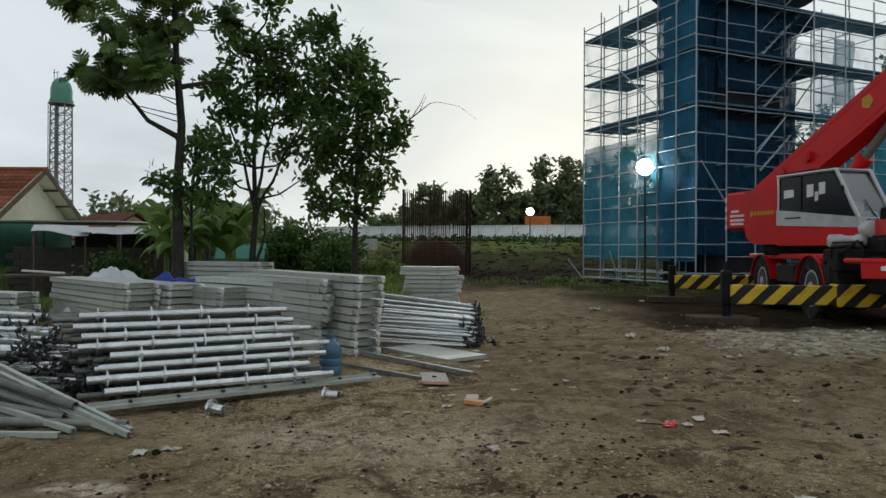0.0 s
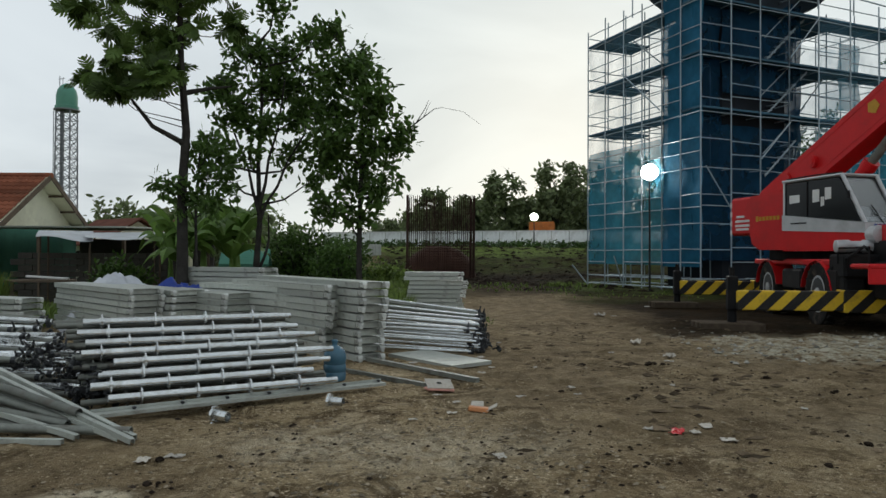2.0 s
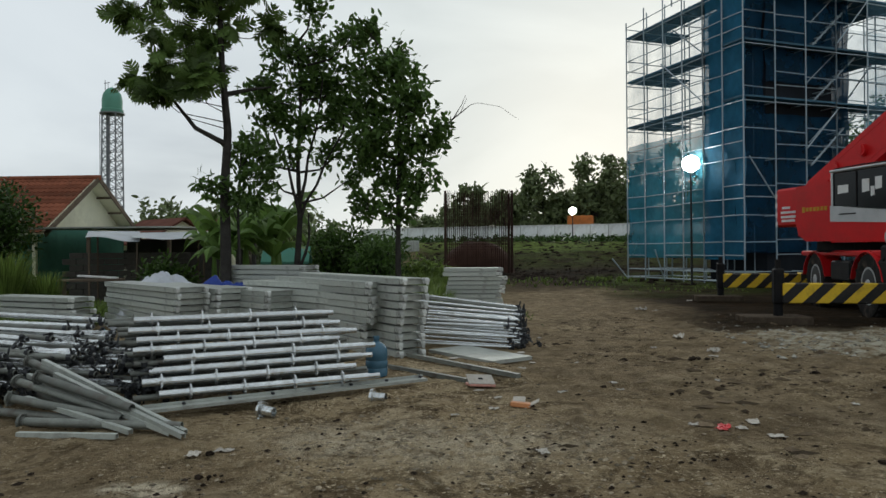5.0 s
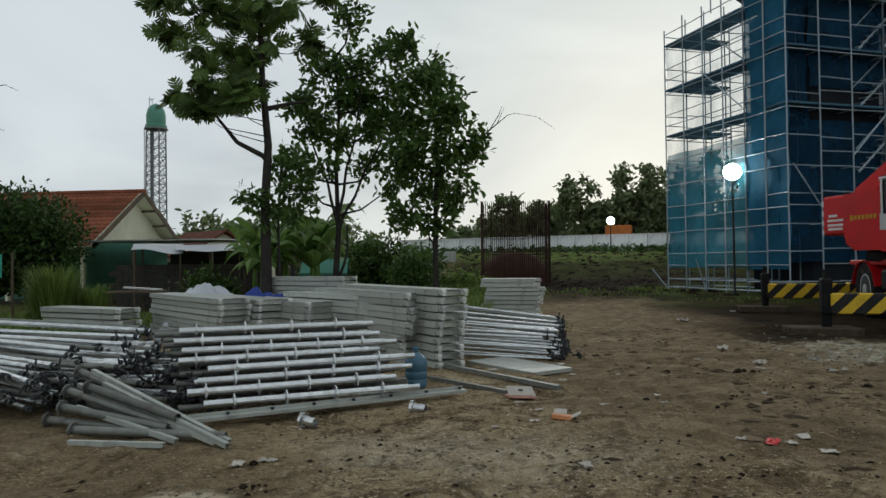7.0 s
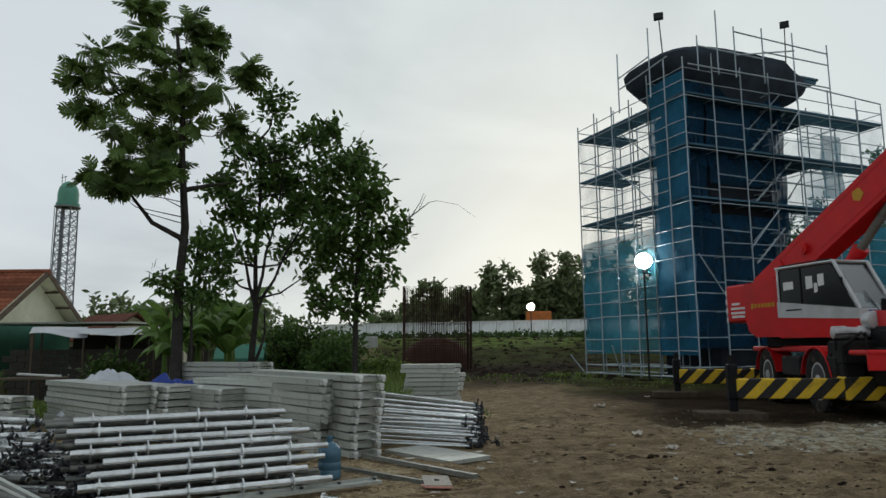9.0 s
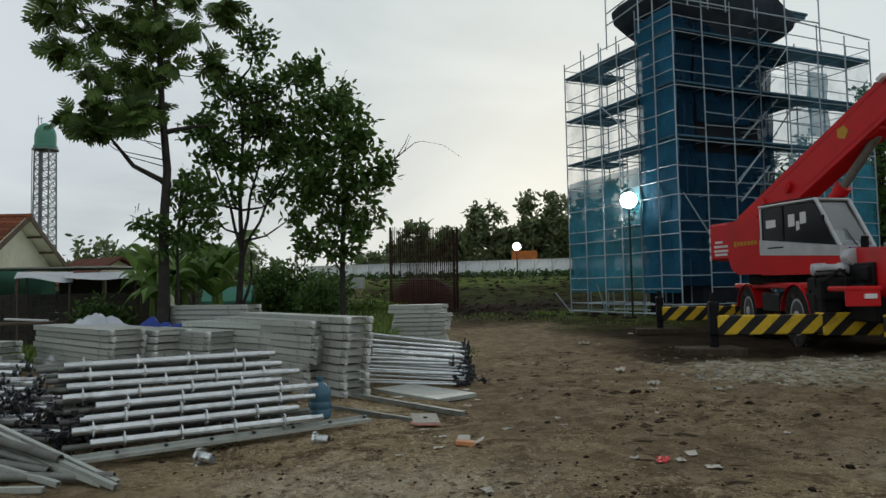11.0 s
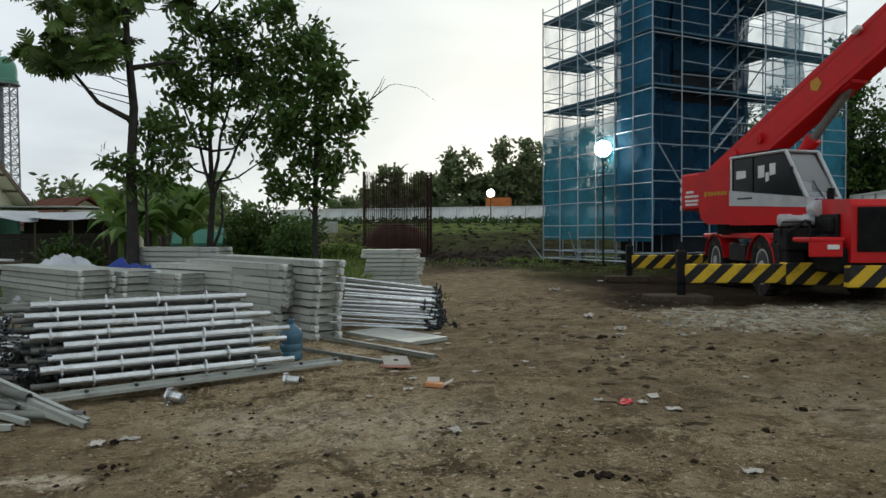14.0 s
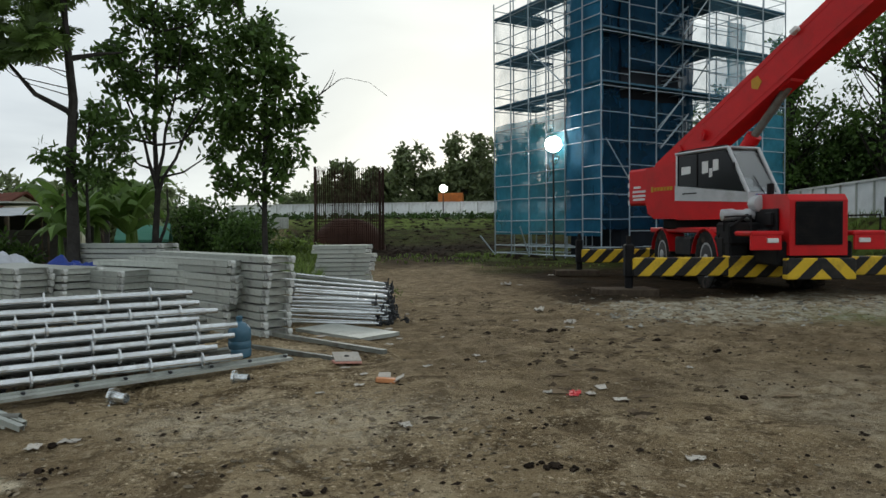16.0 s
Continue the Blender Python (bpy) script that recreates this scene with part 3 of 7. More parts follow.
def scaffold(name, us, vs, height, label, decks, nets, levels=LEVELS, braces=(), skip=0.1, thin=0.021):
    th = thing(name, SM, label, "scaffold", "scaffold round the pier")
    cache = {}

    def bar(nm, a, b, r=0.03, mat=SCAF):
        a, b = Vector(a), Vector(b)
        d = b - a
        key = (nm, round(d.length, 2), r)
        if key not in cache:
            cache[key] = Mesh().tube((0, 0, 0), (0, 0, d.length), r, n=6).data(nm, mat)
        part(nm, cache[key], mat, th, m=Matrix.Translation(a) @ d.to_track_quat("Z", "Y").to_matrix().to_4x4())

    rnd = random.Random(len(name) * 7 + len(us))
    for u in us:
        for v in vs:
            bar("post", (u, v, 0), (u, v, height + rnd.uniform(-0.1, 0.55)))
    for z in levels:
        if z > height - 0.2:
            break
        main = (z - 0.45) % 2.05 < 0.01
        for v in (vs if main else (vs[0], vs[-1])):
            for a, b in zip(us, us[1:]):
                if main or rnd.random() > skip:
                    h = z + (0 if main else rnd.uniform(-0.09, 0.09))
                    bar("ledger", (a, v, h), (b, v, h + rnd.uniform(-0.03, 0.03)), thin)
        for u in (us if main else (us[0], us[-1])):
            for a, b in zip(vs, vs[1:]):
                if main or rnd.random() > skip:
                    bar("ledger", (u, a, z), (u, b, z + rnd.uniform(-0.03, 0.03)), thin)
    for v in (vs[0], vs[-1]):  # ground rails and base plates
        bar("ground_rail", (us[0], v, 0.1), (us[-1], v, 0.1), 0.03)
    for u in (us[0], us[-1]):
        bar("ground_rail", (u, vs[0], 0.1), (u, vs[-1], 0.1), 0.03)
    for a, b in braces:
        bar("brace", a, b, 0.026)
    for (u0, u1, v0, v1, z) in decks:
        k = max(1, int(min(u1 - u0, v1 - v0) / 0.4))
        along_u = (u1 - u0) > (v1 - v0)
        for i in range(k):
            if along_u:
                w = (v1 - v0) / k
                ms = Mesh().box((0, 0, 0), (u1 - u0, w - 0.02, 0.07))
                c = ((u0 + u1) / 2, v0 + w * (i + 0.5), z + rnd.uniform(0, 0.02))
            else:
                w = (u1 - u0) / k
                ms = Mesh().box((0, 0, 0), (w - 0.02, v1 - v0, 0.07))
                c = (u0 + w * (i + 0.5), (v0 + v1) / 2, z + rnd.uniform(0, 0.02))
            part("deck_board", ms, DECK, th, m=Matrix.Translation(c))
    for (a, b, z0, z1, mat, lab) in nets:
        a, b = Vector((*a, 0)), Vector((*b, 0))
        side = (b - a).normalized().cross(Vector((0, 0, 1)))
        nx, nzz = max(4, int((b - a).length / 0.3)), max(4, int((z1 - z0) / 0.3))
        ms = Mesh()
        vv = []
        for j in range(nzz + 1):
            for i in range(nx + 1):
                s, t = i / nx, j / nzz
                p = a.lerp(b, s)
                off = 0.07 * noise.noise(Vector((p.x * 1.3, p.y * 1.3, (z0 + t * (z1 - z0)) * 0.5))) + 0.05 * math.sin(t * (z1 - z0) * math.pi)
                sag = 0.10 * noise.noise(Vector((p.x * 0.9, p.y * 0.9, 7.0))) if j == nzz else 0
                q = p + side * (off - 0.07)
                vv.append((q.x, q.y, z0 + t * (z1 - z0) + sag))
        ms.add(vv, [(j * (nx + 1) + i, j * (nx + 1) + i + 1, (j + 1) * (nx + 1) + i + 1, (j + 1) * (nx + 1) + i) for j in range(nzz) for i in range(nx)])
        part("safety_net", ms, mat, th, lab, smooth=True)
    return th


H = 11.6
# left wing, running back from the near corner
scaffold("scaffold_wing", [0, 1.1, 2.4], [2.1, 3.3, 4.5, 5.8, 7.1], H, "galvanised scaffold wing with decks and thin blue safety net", 
         [(0, 1.1, 2.1, 7.1, z) for z in (6.75, 8.8, 10.8)] + [(1.1, 2.4, 5.8, 7.1, z) for z in (6.75, 8.8, 10.8)] + [(1.1, 2.4, 2.1, 3.3, z) for z in (4.7, 8.8)],
         [((0, 7.1), (0, 2.1), 0.95, 5.9, NET_THIN, "thin torn blue net"), ((2.4, 7.1), (0, 7.1), 0.95, 5.6, NET_THIN, "thin torn blue net"),
          ((0, 7.1), (0, 2.1), 5.9, 10.9, NET_PALE, "faded see-through net")],
         braces=[((0, 7.1, 0.0), (-0.5, 7.6, 0.9)), ((0, 4.5, 0.0), (-0.55, 4.4, 1.3)), ((-0.1, 2.1, 7.0), (-0.1, 4.5, 9.0)), ((1.1, 3.3, 9.2), (1.1, 5.8, 11.2)), ((2.4, 2.1, 3), (2.4, 4.5, 5))])
# middle tower round the column
# left face takes the lit net colour, front and right side the shaded one
scaffold("scaffold_tower", [0, 1.45, 2.9, 4.4], [0, 1.05, 2.1], 12.2, "galvanised scaffold tower wrapped in dark blue safety net", decks=[(0, 4.4, 0, 1.05, z) for z in (6.75, 8.8, 10.8)],
         nets=[((0, 2.1), (0, 0), 0.9, 11.7, NET_LIT, "dark blue net"), ((1.45, 0.42), (5.15, 0.42), 7.5, 11.4, NET_SHADED, "dark blue net"), ((0.1, 0.42), (5.15, 0.42), 1.15, 6.3, NET_SHADED, "dark blue net"),
          ((0.1, 0.5), (1.45, 0.5), 5.9, 11.6, NET_SHADED, "dark blue net"), ((5.17, 0.1), (5.17, 2.1), 1.2, 11.2, NET_SHADED, "dark blue net")],
         braces=[((4.4, -0.05, 6.5), (2.9, -0.05, 5.0)), ((0.2, -0.05, 4.6), (1.45, -0.05, 3.0))], skip=0.12, thin=0.018)
# right wing along the front
scaffold("scaffold_wing", [4.4, 6.0, 7.8, 9.5, 11.1], [0, 1.1, 3.0], H, "galvanised scaffold wing with decks and teal net below",
         [(4.4, 11.1, 0, 1.1, z) for z in (6.75, 8.8, 10.8)] + [(4.4, 7.8, 1.1, 3.0, z) for z in (8.8, 10.8)],
         [((6.0, 0), (11.1, 0), 0.6, 6.2, NET_THIN, "thin teal net"), ((11.1, 0), (11.1, 3.0), 0.6, 6.2, NET_THIN, "thin teal net"), ((7.9, 0.6), (9.2, 0.6), 7.4, 10.2, NET_THIN, "hanging blue net"),
          ((6.0, 0), (11.1, 0), 6.2, 10.9, NET_PALE, "faded see-through net"), ((4.4, 3.0), (11.1, 3.0), 0.6, 10.9, NET_PALE, "faded see-through net")],
         braces=[((4.4, -0.05, 9.0), (6.0, -0.05, 10.8)), ((6.0, 1.1, 7.0), (7.8, 1.1, 9.0))])
# stair flights climbing inside the front of the scaffold
for a, b in (((3.5, 2.35), (5.75, 4.4)), ((3.5, 4.42), (5.75, 6.45)), ((3.4, 6.66), (5.75, 8.68)), ((3.6, 8.95), (5.85, 11.0))):
    st = thing("scaffold_stair", SM, "steep galvanised stair flight inside the scaffold", "stair", "scaffold stairs")
    for v in (0.35, 0.85):
        part("stringer", Mesh().tube((a[0], v, a[1]), (b[0], v, b[1]), 0.035, n=6), SCAF, st)
        part("handrail", Mesh().tube((a[0] - 0.1, v, a[1] + 0.85), (b[0] - 0.1, v, b[1] + 0.85), 0.02, n=6), SCAF, st)
    tread = Mesh().box((0, 0.6, 0), (0.2, 0.5, 0.035)).data("tread", SCAF)
    for i in range(9):
        t = (i + 0.5) / 9
        part("tread", tread, SCAF, st, m=Matrix.Translation((a[0] + (b[0] - a[0]) * t, 0, a[1] + (b[1] - a[1]) * t)))
# guard rail of the top platform
th = thing("scaffold_guard_rail", SM, "galvanised tube guard rail round the pier head", "scaffold", "scaffold round the pier")
for a, b in [((-0.4, 3.4, 11.0), (-0.4, 3.4, 13.6)), ((-0.4, 1.4, 11.0), (-0.4, 1.4, 13.9)), ((0.5, -0.3, 11.6), (0.5, -0.3, 13.0)), ((1.5, -0.3, 11.6), (1.5, -0.3, 14.2)), ((2.4, -0.3, 11.6), (2.4, -0.3, 13.7)),
             ((3.9, -0.3, 11.6), (3.9, -0.3, 13.9)), ((5.6, -0.3, 11.0), (5.6, -0.3, 14.0)), ((7.6, -0.3, 11.0), (7.6, -0.3, 13.8)), ((5.6, -0.3, 11.8), (11.0, -0.1, 11.7)), ((0.0, -0.3, 11.8), (7.6, -0.3, 11.9)),
             ((0.5, -0.3, 12.6), (3.9, -0.3, 12.6)), ((2.4, -0.3, 13.5), (7.6, -0.3, 13.4)), ((-0.4, 3.4, 12.0), (-0.4, 0.4, 12.3)), ((3.9, -0.3, 12.9), (7.6, -0.3, 12.9)), ((2.4, -0.35, 12.5), (5.6, -0.35, 13.2)), ((-0.4, 3.4, 12.5), (-0.4, 1.4, 12.7))]:
    part("rail_tube", Mesh().tube(a, b, 0.03, n=6), SCAF, th)

# pier: column with a flared head
pier = thing("bridge_pier", SM, "new concrete bridge pier with a flared head, darkened for shade", "pier")
part("column", Mesh().box((3.32, 2.2, 5.4), (3.74, 3.0, 11.2), bevel=0.25), SHADED_FORMWORK, pier, "column in formwork, coloured dark for the shade behind the nets")
cap = Mesh()
prof = [(1.45, 10.2), (1.7, 10.9), (2.5, 11.5), (3.3, 12.0), (3.75, 12.35), (3.85, 12.7), (3.7, 12.85)]
k = 28
vv, ff = [], []
for j, (w, z) in enumerate(prof):
    for i in range(k):
        a = 2 * math.pi * i / k
        cx, sy = math.cos(a), math.sin(a)
        e = 0.55
        vv.append((3.75 + w * 1.0 * math.copysign(abs(cx) ** e, cx), 2.2 + min(w, 1.5 + 0.35 * (w - 1.45)) * math.copysign(abs(sy) ** e, sy), z - (0.4 if cx > 0.3 and j > 2 else 0.0)))
for j in range(len(prof) - 1):
    ff += [(j * k + i, j * k + (i + 1) % k, (j + 1) * k + (i + 1) % k, (j + 1) * k + i) for i in range(k)]
ff.append(tuple(range((len(prof) - 1) * k, len(prof) * k)))
part("pier_head", cap.add(vv, ff), SHADED_CONCRETE, pier, smooth=True)
for c, s in (((6.6, 1.2, 12.4), (2.2, 1.6, 0.12)), ((7.1, 1.0, 12.55), (1.5, 1.2, 0.1)), ((1.9, 2.2, 12.92), (2.4, 2.4, 0.09)), ((6.3, 1.5, 12.68), (1.2, 1.6, 0.14))):
    part("formwork_board", Mesh().box(c, s), DECK, pier, "dark formwork board")


# floodlights on poles: two unlit on the pier, two lit on the ground
def floodlight(base, top, lit, label, size=0.34, r=0.03):
    th = thing("floodlight", Matrix.Translation(base), label, "floodlight", "site floodlights")
    h = Vector(top) - Vector(base)
    part("pole", Mesh().tube((0, 0, 0), h, r, r * 0.8, n=8), CLAMP, th)
    yaw = math.atan2(-top[0], top[1])
    hd = Matrix.Translation(h) @ Matrix.Rotation(yaw, 4, "Z") @ Matrix.Rotation(radians(-6), 4, "X")
    part("housing", Mesh().box((0, 0.08, 0), (size * 1.25, 0.14, size), bevel=0.02).box((0, 0.16, 0), (size * 0.7, 0.06, size * 0.6)), CLAMP, th, m=hd)
    if lit:
        # disc made wider than the housing, so its shape takes in the lamp's glare
        part("lamp_face", Mesh().lathe([(size * 0.3, -0.03), (size * 0.86, -0.02), (size * 0.9, 0.01)], n=24, m=Matrix.Rotation(radians(-90), 4, "X")), LAMP, th, "glowing white lamp", m=hd)
    else:
        part("lamp_face", Mesh().box((0, 0, 0), (size * 1.1, 0.02, size * 0.86)), GLASS_DARK, th, m=hd)
    return th


def local(u, v, z):
    return tuple(SM @ Vector((u, v, z)))


floodlight(local(0.2, 1.2, 11.8), local(-0.15, 1.0, 14.3), False, "unlit floodlight on a thin pole above the pier", 0.3)
floodlight(local(6.9, 1.2, 12.4), local(6.8, 1.0, 15.2), False, "unlit floodlight on a thin pole above the pier", 0.3)
floodlight((8.05, 27.8, gz(8.05, 27.8)), (7.95, 27.5, 4.85), True, "lit white floodlight on a tall steel pole beside the scaffold", 0.36, 0.045)
floodlight((8.6, 69.0, gz(8.6, 69)), (8.6, 69.0, 5.45), True, "lit white floodlight on a pole by the site fence", 0.42, 0.06)
for p, e in (((7.95, 27.30, 4.85), 160), ((8.6, 68.6, 5.45), 300)):
    lp = new("floodlight_beam", bpy.data.lights.new("floodlight_beam", "SPOT"))
    lp.data.energy, lp.data.spot_size, lp.data.spot_blend, lp.data.shadow_soft_size = e, radians(120), 0.6, 0.2
    lp.matrix_world = look(p, (p[0] * 0.3, p[1] - 15, 0))


# ---- crane ----
CC, CR = Vector((9.73, 17.17, 0.0)), -8.0
CM = Matrix.Translation((CC.x, CC.y, -0.02)) @ Matrix.Rotation(radians(CR), 4, "Z")
crane = thing("rough_terrain_crane", CM, "red rough terrain crane on outriggers with striped beams", "crane")
part("chassis", Mesh().box((0, -0.3, 0.95), (1.5, 8.0, 0.5), bevel=0.04), BLACK, crane)
part("deck", Mesh().box((0, 0.3, 1.42), (2.5, 5.4, 0.14), bevel=0.03), RED, crane)
for y in (-3.05, 3.05):
    part("outrigger_housing", Mesh().box((0, 0, 0), (2.6, 0.42, 0.46), bevel=0.02), STRIPE, crane, "yellow and black striped housing", m=Matrix.Translation((0, y, 0.64)))
    for s in (-1, 1):
        part("outrigger_beam", Mesh().box((0, 0, 0), (2.1, 0.34, 0.40), bevel=0.02), STRIPE, crane, "yellow and black striped beam", m=Matrix.Translation((s * 2.3, y, 0.64)))
        jk = part("outrigger_jack", Mesh().tube((0, 0, 0.12), (0, 0, 1.05), 0.09, n=14).box((0, 0, 0.78), (0.2, 0.24, 0.72), bevel=0.03).tube((0, 0, 1.05), (0, 0, 1.32), 0.055, n=10), BLACK, crane, "black hydraulic jack", m=Matrix.Translation((s * 3.4, y, 0)))
        part("float_plate", Mesh().lathe([(0.22, 0.02), (0.22, 0.08), (0.1, 0.14)], n=16), CLAMP, jk)
part("bumper", Mesh().box((0, 0, 0), (1.35, 0.22, 0.42), bevel=0.02), CHEVRON, crane, "yellow and black chevron bumper", m=Matrix.Translation((0, -4.45, 0.66)))
hood = part("engine_hood", Mesh().prism([(-4.42, 0.92), (-4.42, 2.02), (-4.3, 2.14), (-3.0, 2.2), (-2.6, 2.0), (-2.6, 0.95)], -0.57, 0.57), RED, crane)
part("radiator_grille", Mesh().box((0, -4.44, 1.56), (0.92, 0.04, 0.86), bevel=0.01), BLACK, hood, "black radiator grille")
for i in range(13):
    part("grille_bar", Mesh().box((0, -4.475, 1.19 + i * 0.06), (0.88, 0.02, 0.018)), BLACK, hood)
for s in (-1, 1):
    part("rear_fender", Mesh().box((s * 1.0, -4.0, 1.36), (0.66, 0.85, 0.10), bevel=0.03).box((s * 1.02, -4.38, 1.2), (0.62, 0.06, 0.34), bevel=0.015), RED, crane)
    tl = part("tail_lamp", Mesh().box((s * 0.9, -4.43, 1.22), (0.22, 0.05, 0.09), bevel=0.01), WHITE, crane, "pale lamp lens")
    part("deck_rail", Mesh().chain([(s * 1.28, -4.3, 1.4), (s * 1.28, -4.3, 1.72), (s * 1.28, -2.9, 1.72), (s * 1.28, -2.9, 1.4)], [0.02] * 4, 6), BLACK, crane)
part("silencer", Mesh().lathe([(0.05, -0.45), (0.14, -0.42), (0.15, -0.15), (0.12, -0.1), (0.12, 0.1), (0.15, 0.15), (0.14, 0.4), (0.05, 0.44)], n=16, m=Matrix.Translation((-0.92, -2.85, 1.76)) @ Matrix.Scale(0.92, 4) @ Matrix.Rotation(radians(90), 4, "Y")), SILVER, crane, "pale silencer drum", smooth=True)
part("air_cleaner", Mesh().lathe([(0.10, -0.2), (0.19, -0.18), (0.19, 0.18), (0.1, 0.2)], n=16, m=Matrix.Translation((-0.55, -3.0, 2.0)) @ Matrix.Rotation(radians(90), 4, "X")), SILVER, crane, smooth=True)
part("engine_side", Mesh().box((-0.6, -3.35, 1.42), (0.05, 1.3, 0.9), bevel=0.02).box((-0.66, -3.3, 1.25), (0.12, 0.9, 0.4), bevel=0.04).box((-0.64, -3.7, 1.65), (0.09, 0.35, 0.3), bevel=0.03), BLACK, crane, "oily black engine side")
part("exhaust_pipe", Mesh().tube((-0.42, -3.2, 1.9), (-0.42, -3.25, 2.42), 0.075, n=12, hollow=0.8), BLACK, crane, "black exhaust pipe")
part("engine_block", Mesh().box((-0.9, -2.8, 1.35), (0.75, 0.8, 0.5), bevel=0.05).box((-1.0, -2.55, 0.95), (0.6, 0.7, 0.7), bevel=0.06).box((-1.05, -3.0, 1.0), (0.4, 0.3, 0.6), bevel=0.05), BLACK, crane, "oily black machinery")
part("hydraulic_hose", Mesh().chain([(-1.2, -3.1, 1.0), (-1.25, -3.2, 1.5), (-0.9, -3.2, 1.75), (-0.6, -2.9, 1.6)], [0.035] * 4, 6).chain([(-1.1, -2.4, 0.9), (-1.28, -2.6, 1.3), (-1.1, -2.9, 1.65)], [0.03] * 3, 6), BLACK, crane)


def wheel(x, y):
    s = 1 if x > 0 else -1
    wm = Matrix.Translation((x, y, 0.72)) @ Matrix.Rotation(radians(90), 4, "Y")
    w = part("wheel", Mesh().lathe([(0.3, -0.2), (0.42, -0.19), (0.42, 0.19), (0.3, 0.2)], n=20), CLAMP, crane, m=wm)
    ty = Mesh().lathe([(0.42, -0.19), (0.55, -0.235), (0.68, -0.22), (0.73, -0.14), (0.73, 0.14), (0.68, 0.22), (0.55, 0.235), (0.42, 0.19)], n=32)
    for i in range(24):
        for sd in (-1, 1):
            a = 2 * math.pi * (i + 0.25 * sd) / 24
            ty.box((0.735 * math.cos(a), 0.735 * math.sin(a), sd * 0.11), (0.05, 0.075, 0.2), Matrix.Rotation(a, 3, "Z") @ Matrix.Rotation(sd * 0.4, 3, "X"))
    part("tyre", ty, TYRE, w, "muddy lugged tyre", smooth=True)
    rim = Mesh().lathe([(0.16, 0.10 * s), (0.30, 0.12 * s), (0.37, 0.2 * s), (0.41, 0.2 * s), (0.41, 0.16 * s)], n=24)
    rim.lathe([(0.15, 0.1 * s), (0.14, 0.22 * s), (0.06, 0.24 * s)], n=14)
    for i in range(10):
        a = 2 * math.pi * i / 10
        rim.box((0.24 * math.cos(a), 0.24 * math.sin(a), 0.125 * s), (0.035, 0.035, 0.04))
    part("rim", rim, SILVER, w, "muddy pale steel rim", smooth=True)


for x in (-1.06, 1.06):
    for y in (-1.75, 1.75):
        wheel(x, y)
        arch = []
        for i in range(9):
            a = radians(15 + 150 * i / 8)
            arch.append((y + 0.92 * math.cos(a), 0.62 + 0.86 * math.sin(a)))
        inner = [(y + 0.895 * math.cos(radians(165 - 150 * i / 8)), 0.62 + 0.835 * math.sin(radians(165 - 150 * i / 8))) for i in range(9)]
        part("wheel_arch", Mesh().prism(arch + inner, x - 0.26, x + 0.24), RED, crane)
part("side_tank", Mesh().box((-1.0, 0, 1.0), (0.5, 1.3, 0.5), bevel=0.05), BLACK, crane)
part("side_tank", Mesh().box((1.0, 0, 1.0), (0.5, 1.3, 0.5), bevel=0.05), BLACK, crane)

# upper works; local y points forward along the boom, x to the operator's right
UPA = math.degrees(math.atan2(-0.27, -0.963))
UP = Matrix.Rotation(radians(UPA - CR), 4, "Z")


def upper(name, mesh, mat, parent=crane, label="", smooth=False):
    if parent is crane:
        return part(name, mesh, mat, crane, label, smooth, m=UP)
    return part(name, mesh, mat, parent, label, smooth)


upper("turntable", Mesh().lathe([(0.95, 1.40), (1.0, 1.45), (1.0, 1.68), (0.9, 1.74)], n=32), BLACK)
upper("slew_base", Mesh().box((0, 0, 1.60), (1.9, 3.0, 0.30), bevel=0.04), BLACK)
frame_u = upper("upper_frame", Mesh().prism([(-1.35, 1.72), (-1.62, 1.88), (-1.70, 2.15), (-1.70, 3.12), (-0.40, 3.16), (-0.40, 2.2), (1.40, 2.2), (1.40, 1.72)], -0.85, 1.36), RED)
cw = upper("counterweight", Mesh().box((0, -2.14, 2.63), (2.5, 0.95, 1.02), bevel=0.06), RED)
for z, y, w in ((2.62, -2.2, 0.30), (2.5, -2.12, 0.55), (2.38, -2.12, 0.55), (2.28, -2.12, 0.5)):
    upper("lettering_bar", Mesh().box((1.256, y, z), (0.012, w, 0.06)), WHITE, cw, "white lettering bar")
for z in (2.2, 2.45, 2.7, 2.95):
    upper("reflector", Mesh().box((1.256, -2.57, z), (0.012, 0.06, 0.14)), WHITE, cw, "pale reflector strip")
for i in range(7):
    upper("lettering_bar", Mesh().box((1.366, -1.42 + i * 0.125, 2.52), (0.012, 0.085, 0.10 if i else 0.14)), YELLOW, frame_u, "orange lettering block")
# cab
CX0, CX1 = 0.44, 1.44
cab = upper("cab", Mesh().prism([(-0.42, 1.68), (1.90, 1.68), (2.02, 1.85), (1.97, 2.06), (-0.42, 2.18)], CX0, CX1), RED)
upper("cab_band", Mesh().prism([(-0.44, 2.18), (1.975, 2.06), (1.96, 2.28), (-0.44, 2.56)], CX0 - 0.01, CX1 + 0.012), SILVER, cab, "silver band")
upper("cab_roof", Mesh().box(((CX0 + CX1) / 2, 0.45, 3.37), (CX1 - CX0 + 0.04, 1.84, 0.07), bevel=0.03), SILVER, cab)
upper("cab_rear", Mesh().box(((CX0 + CX1) / 2, -0.38, 2.85), (CX1 - CX0, 0.08, 0.95)), BLACK, cab)
upper("cab_side_far", Mesh().prism([(-0.38, 2.4), (1.95, 2.2), (1.32, 3.33), (-0.38, 3.33)], CX0, CX0 + 0.05), BLACK, cab)
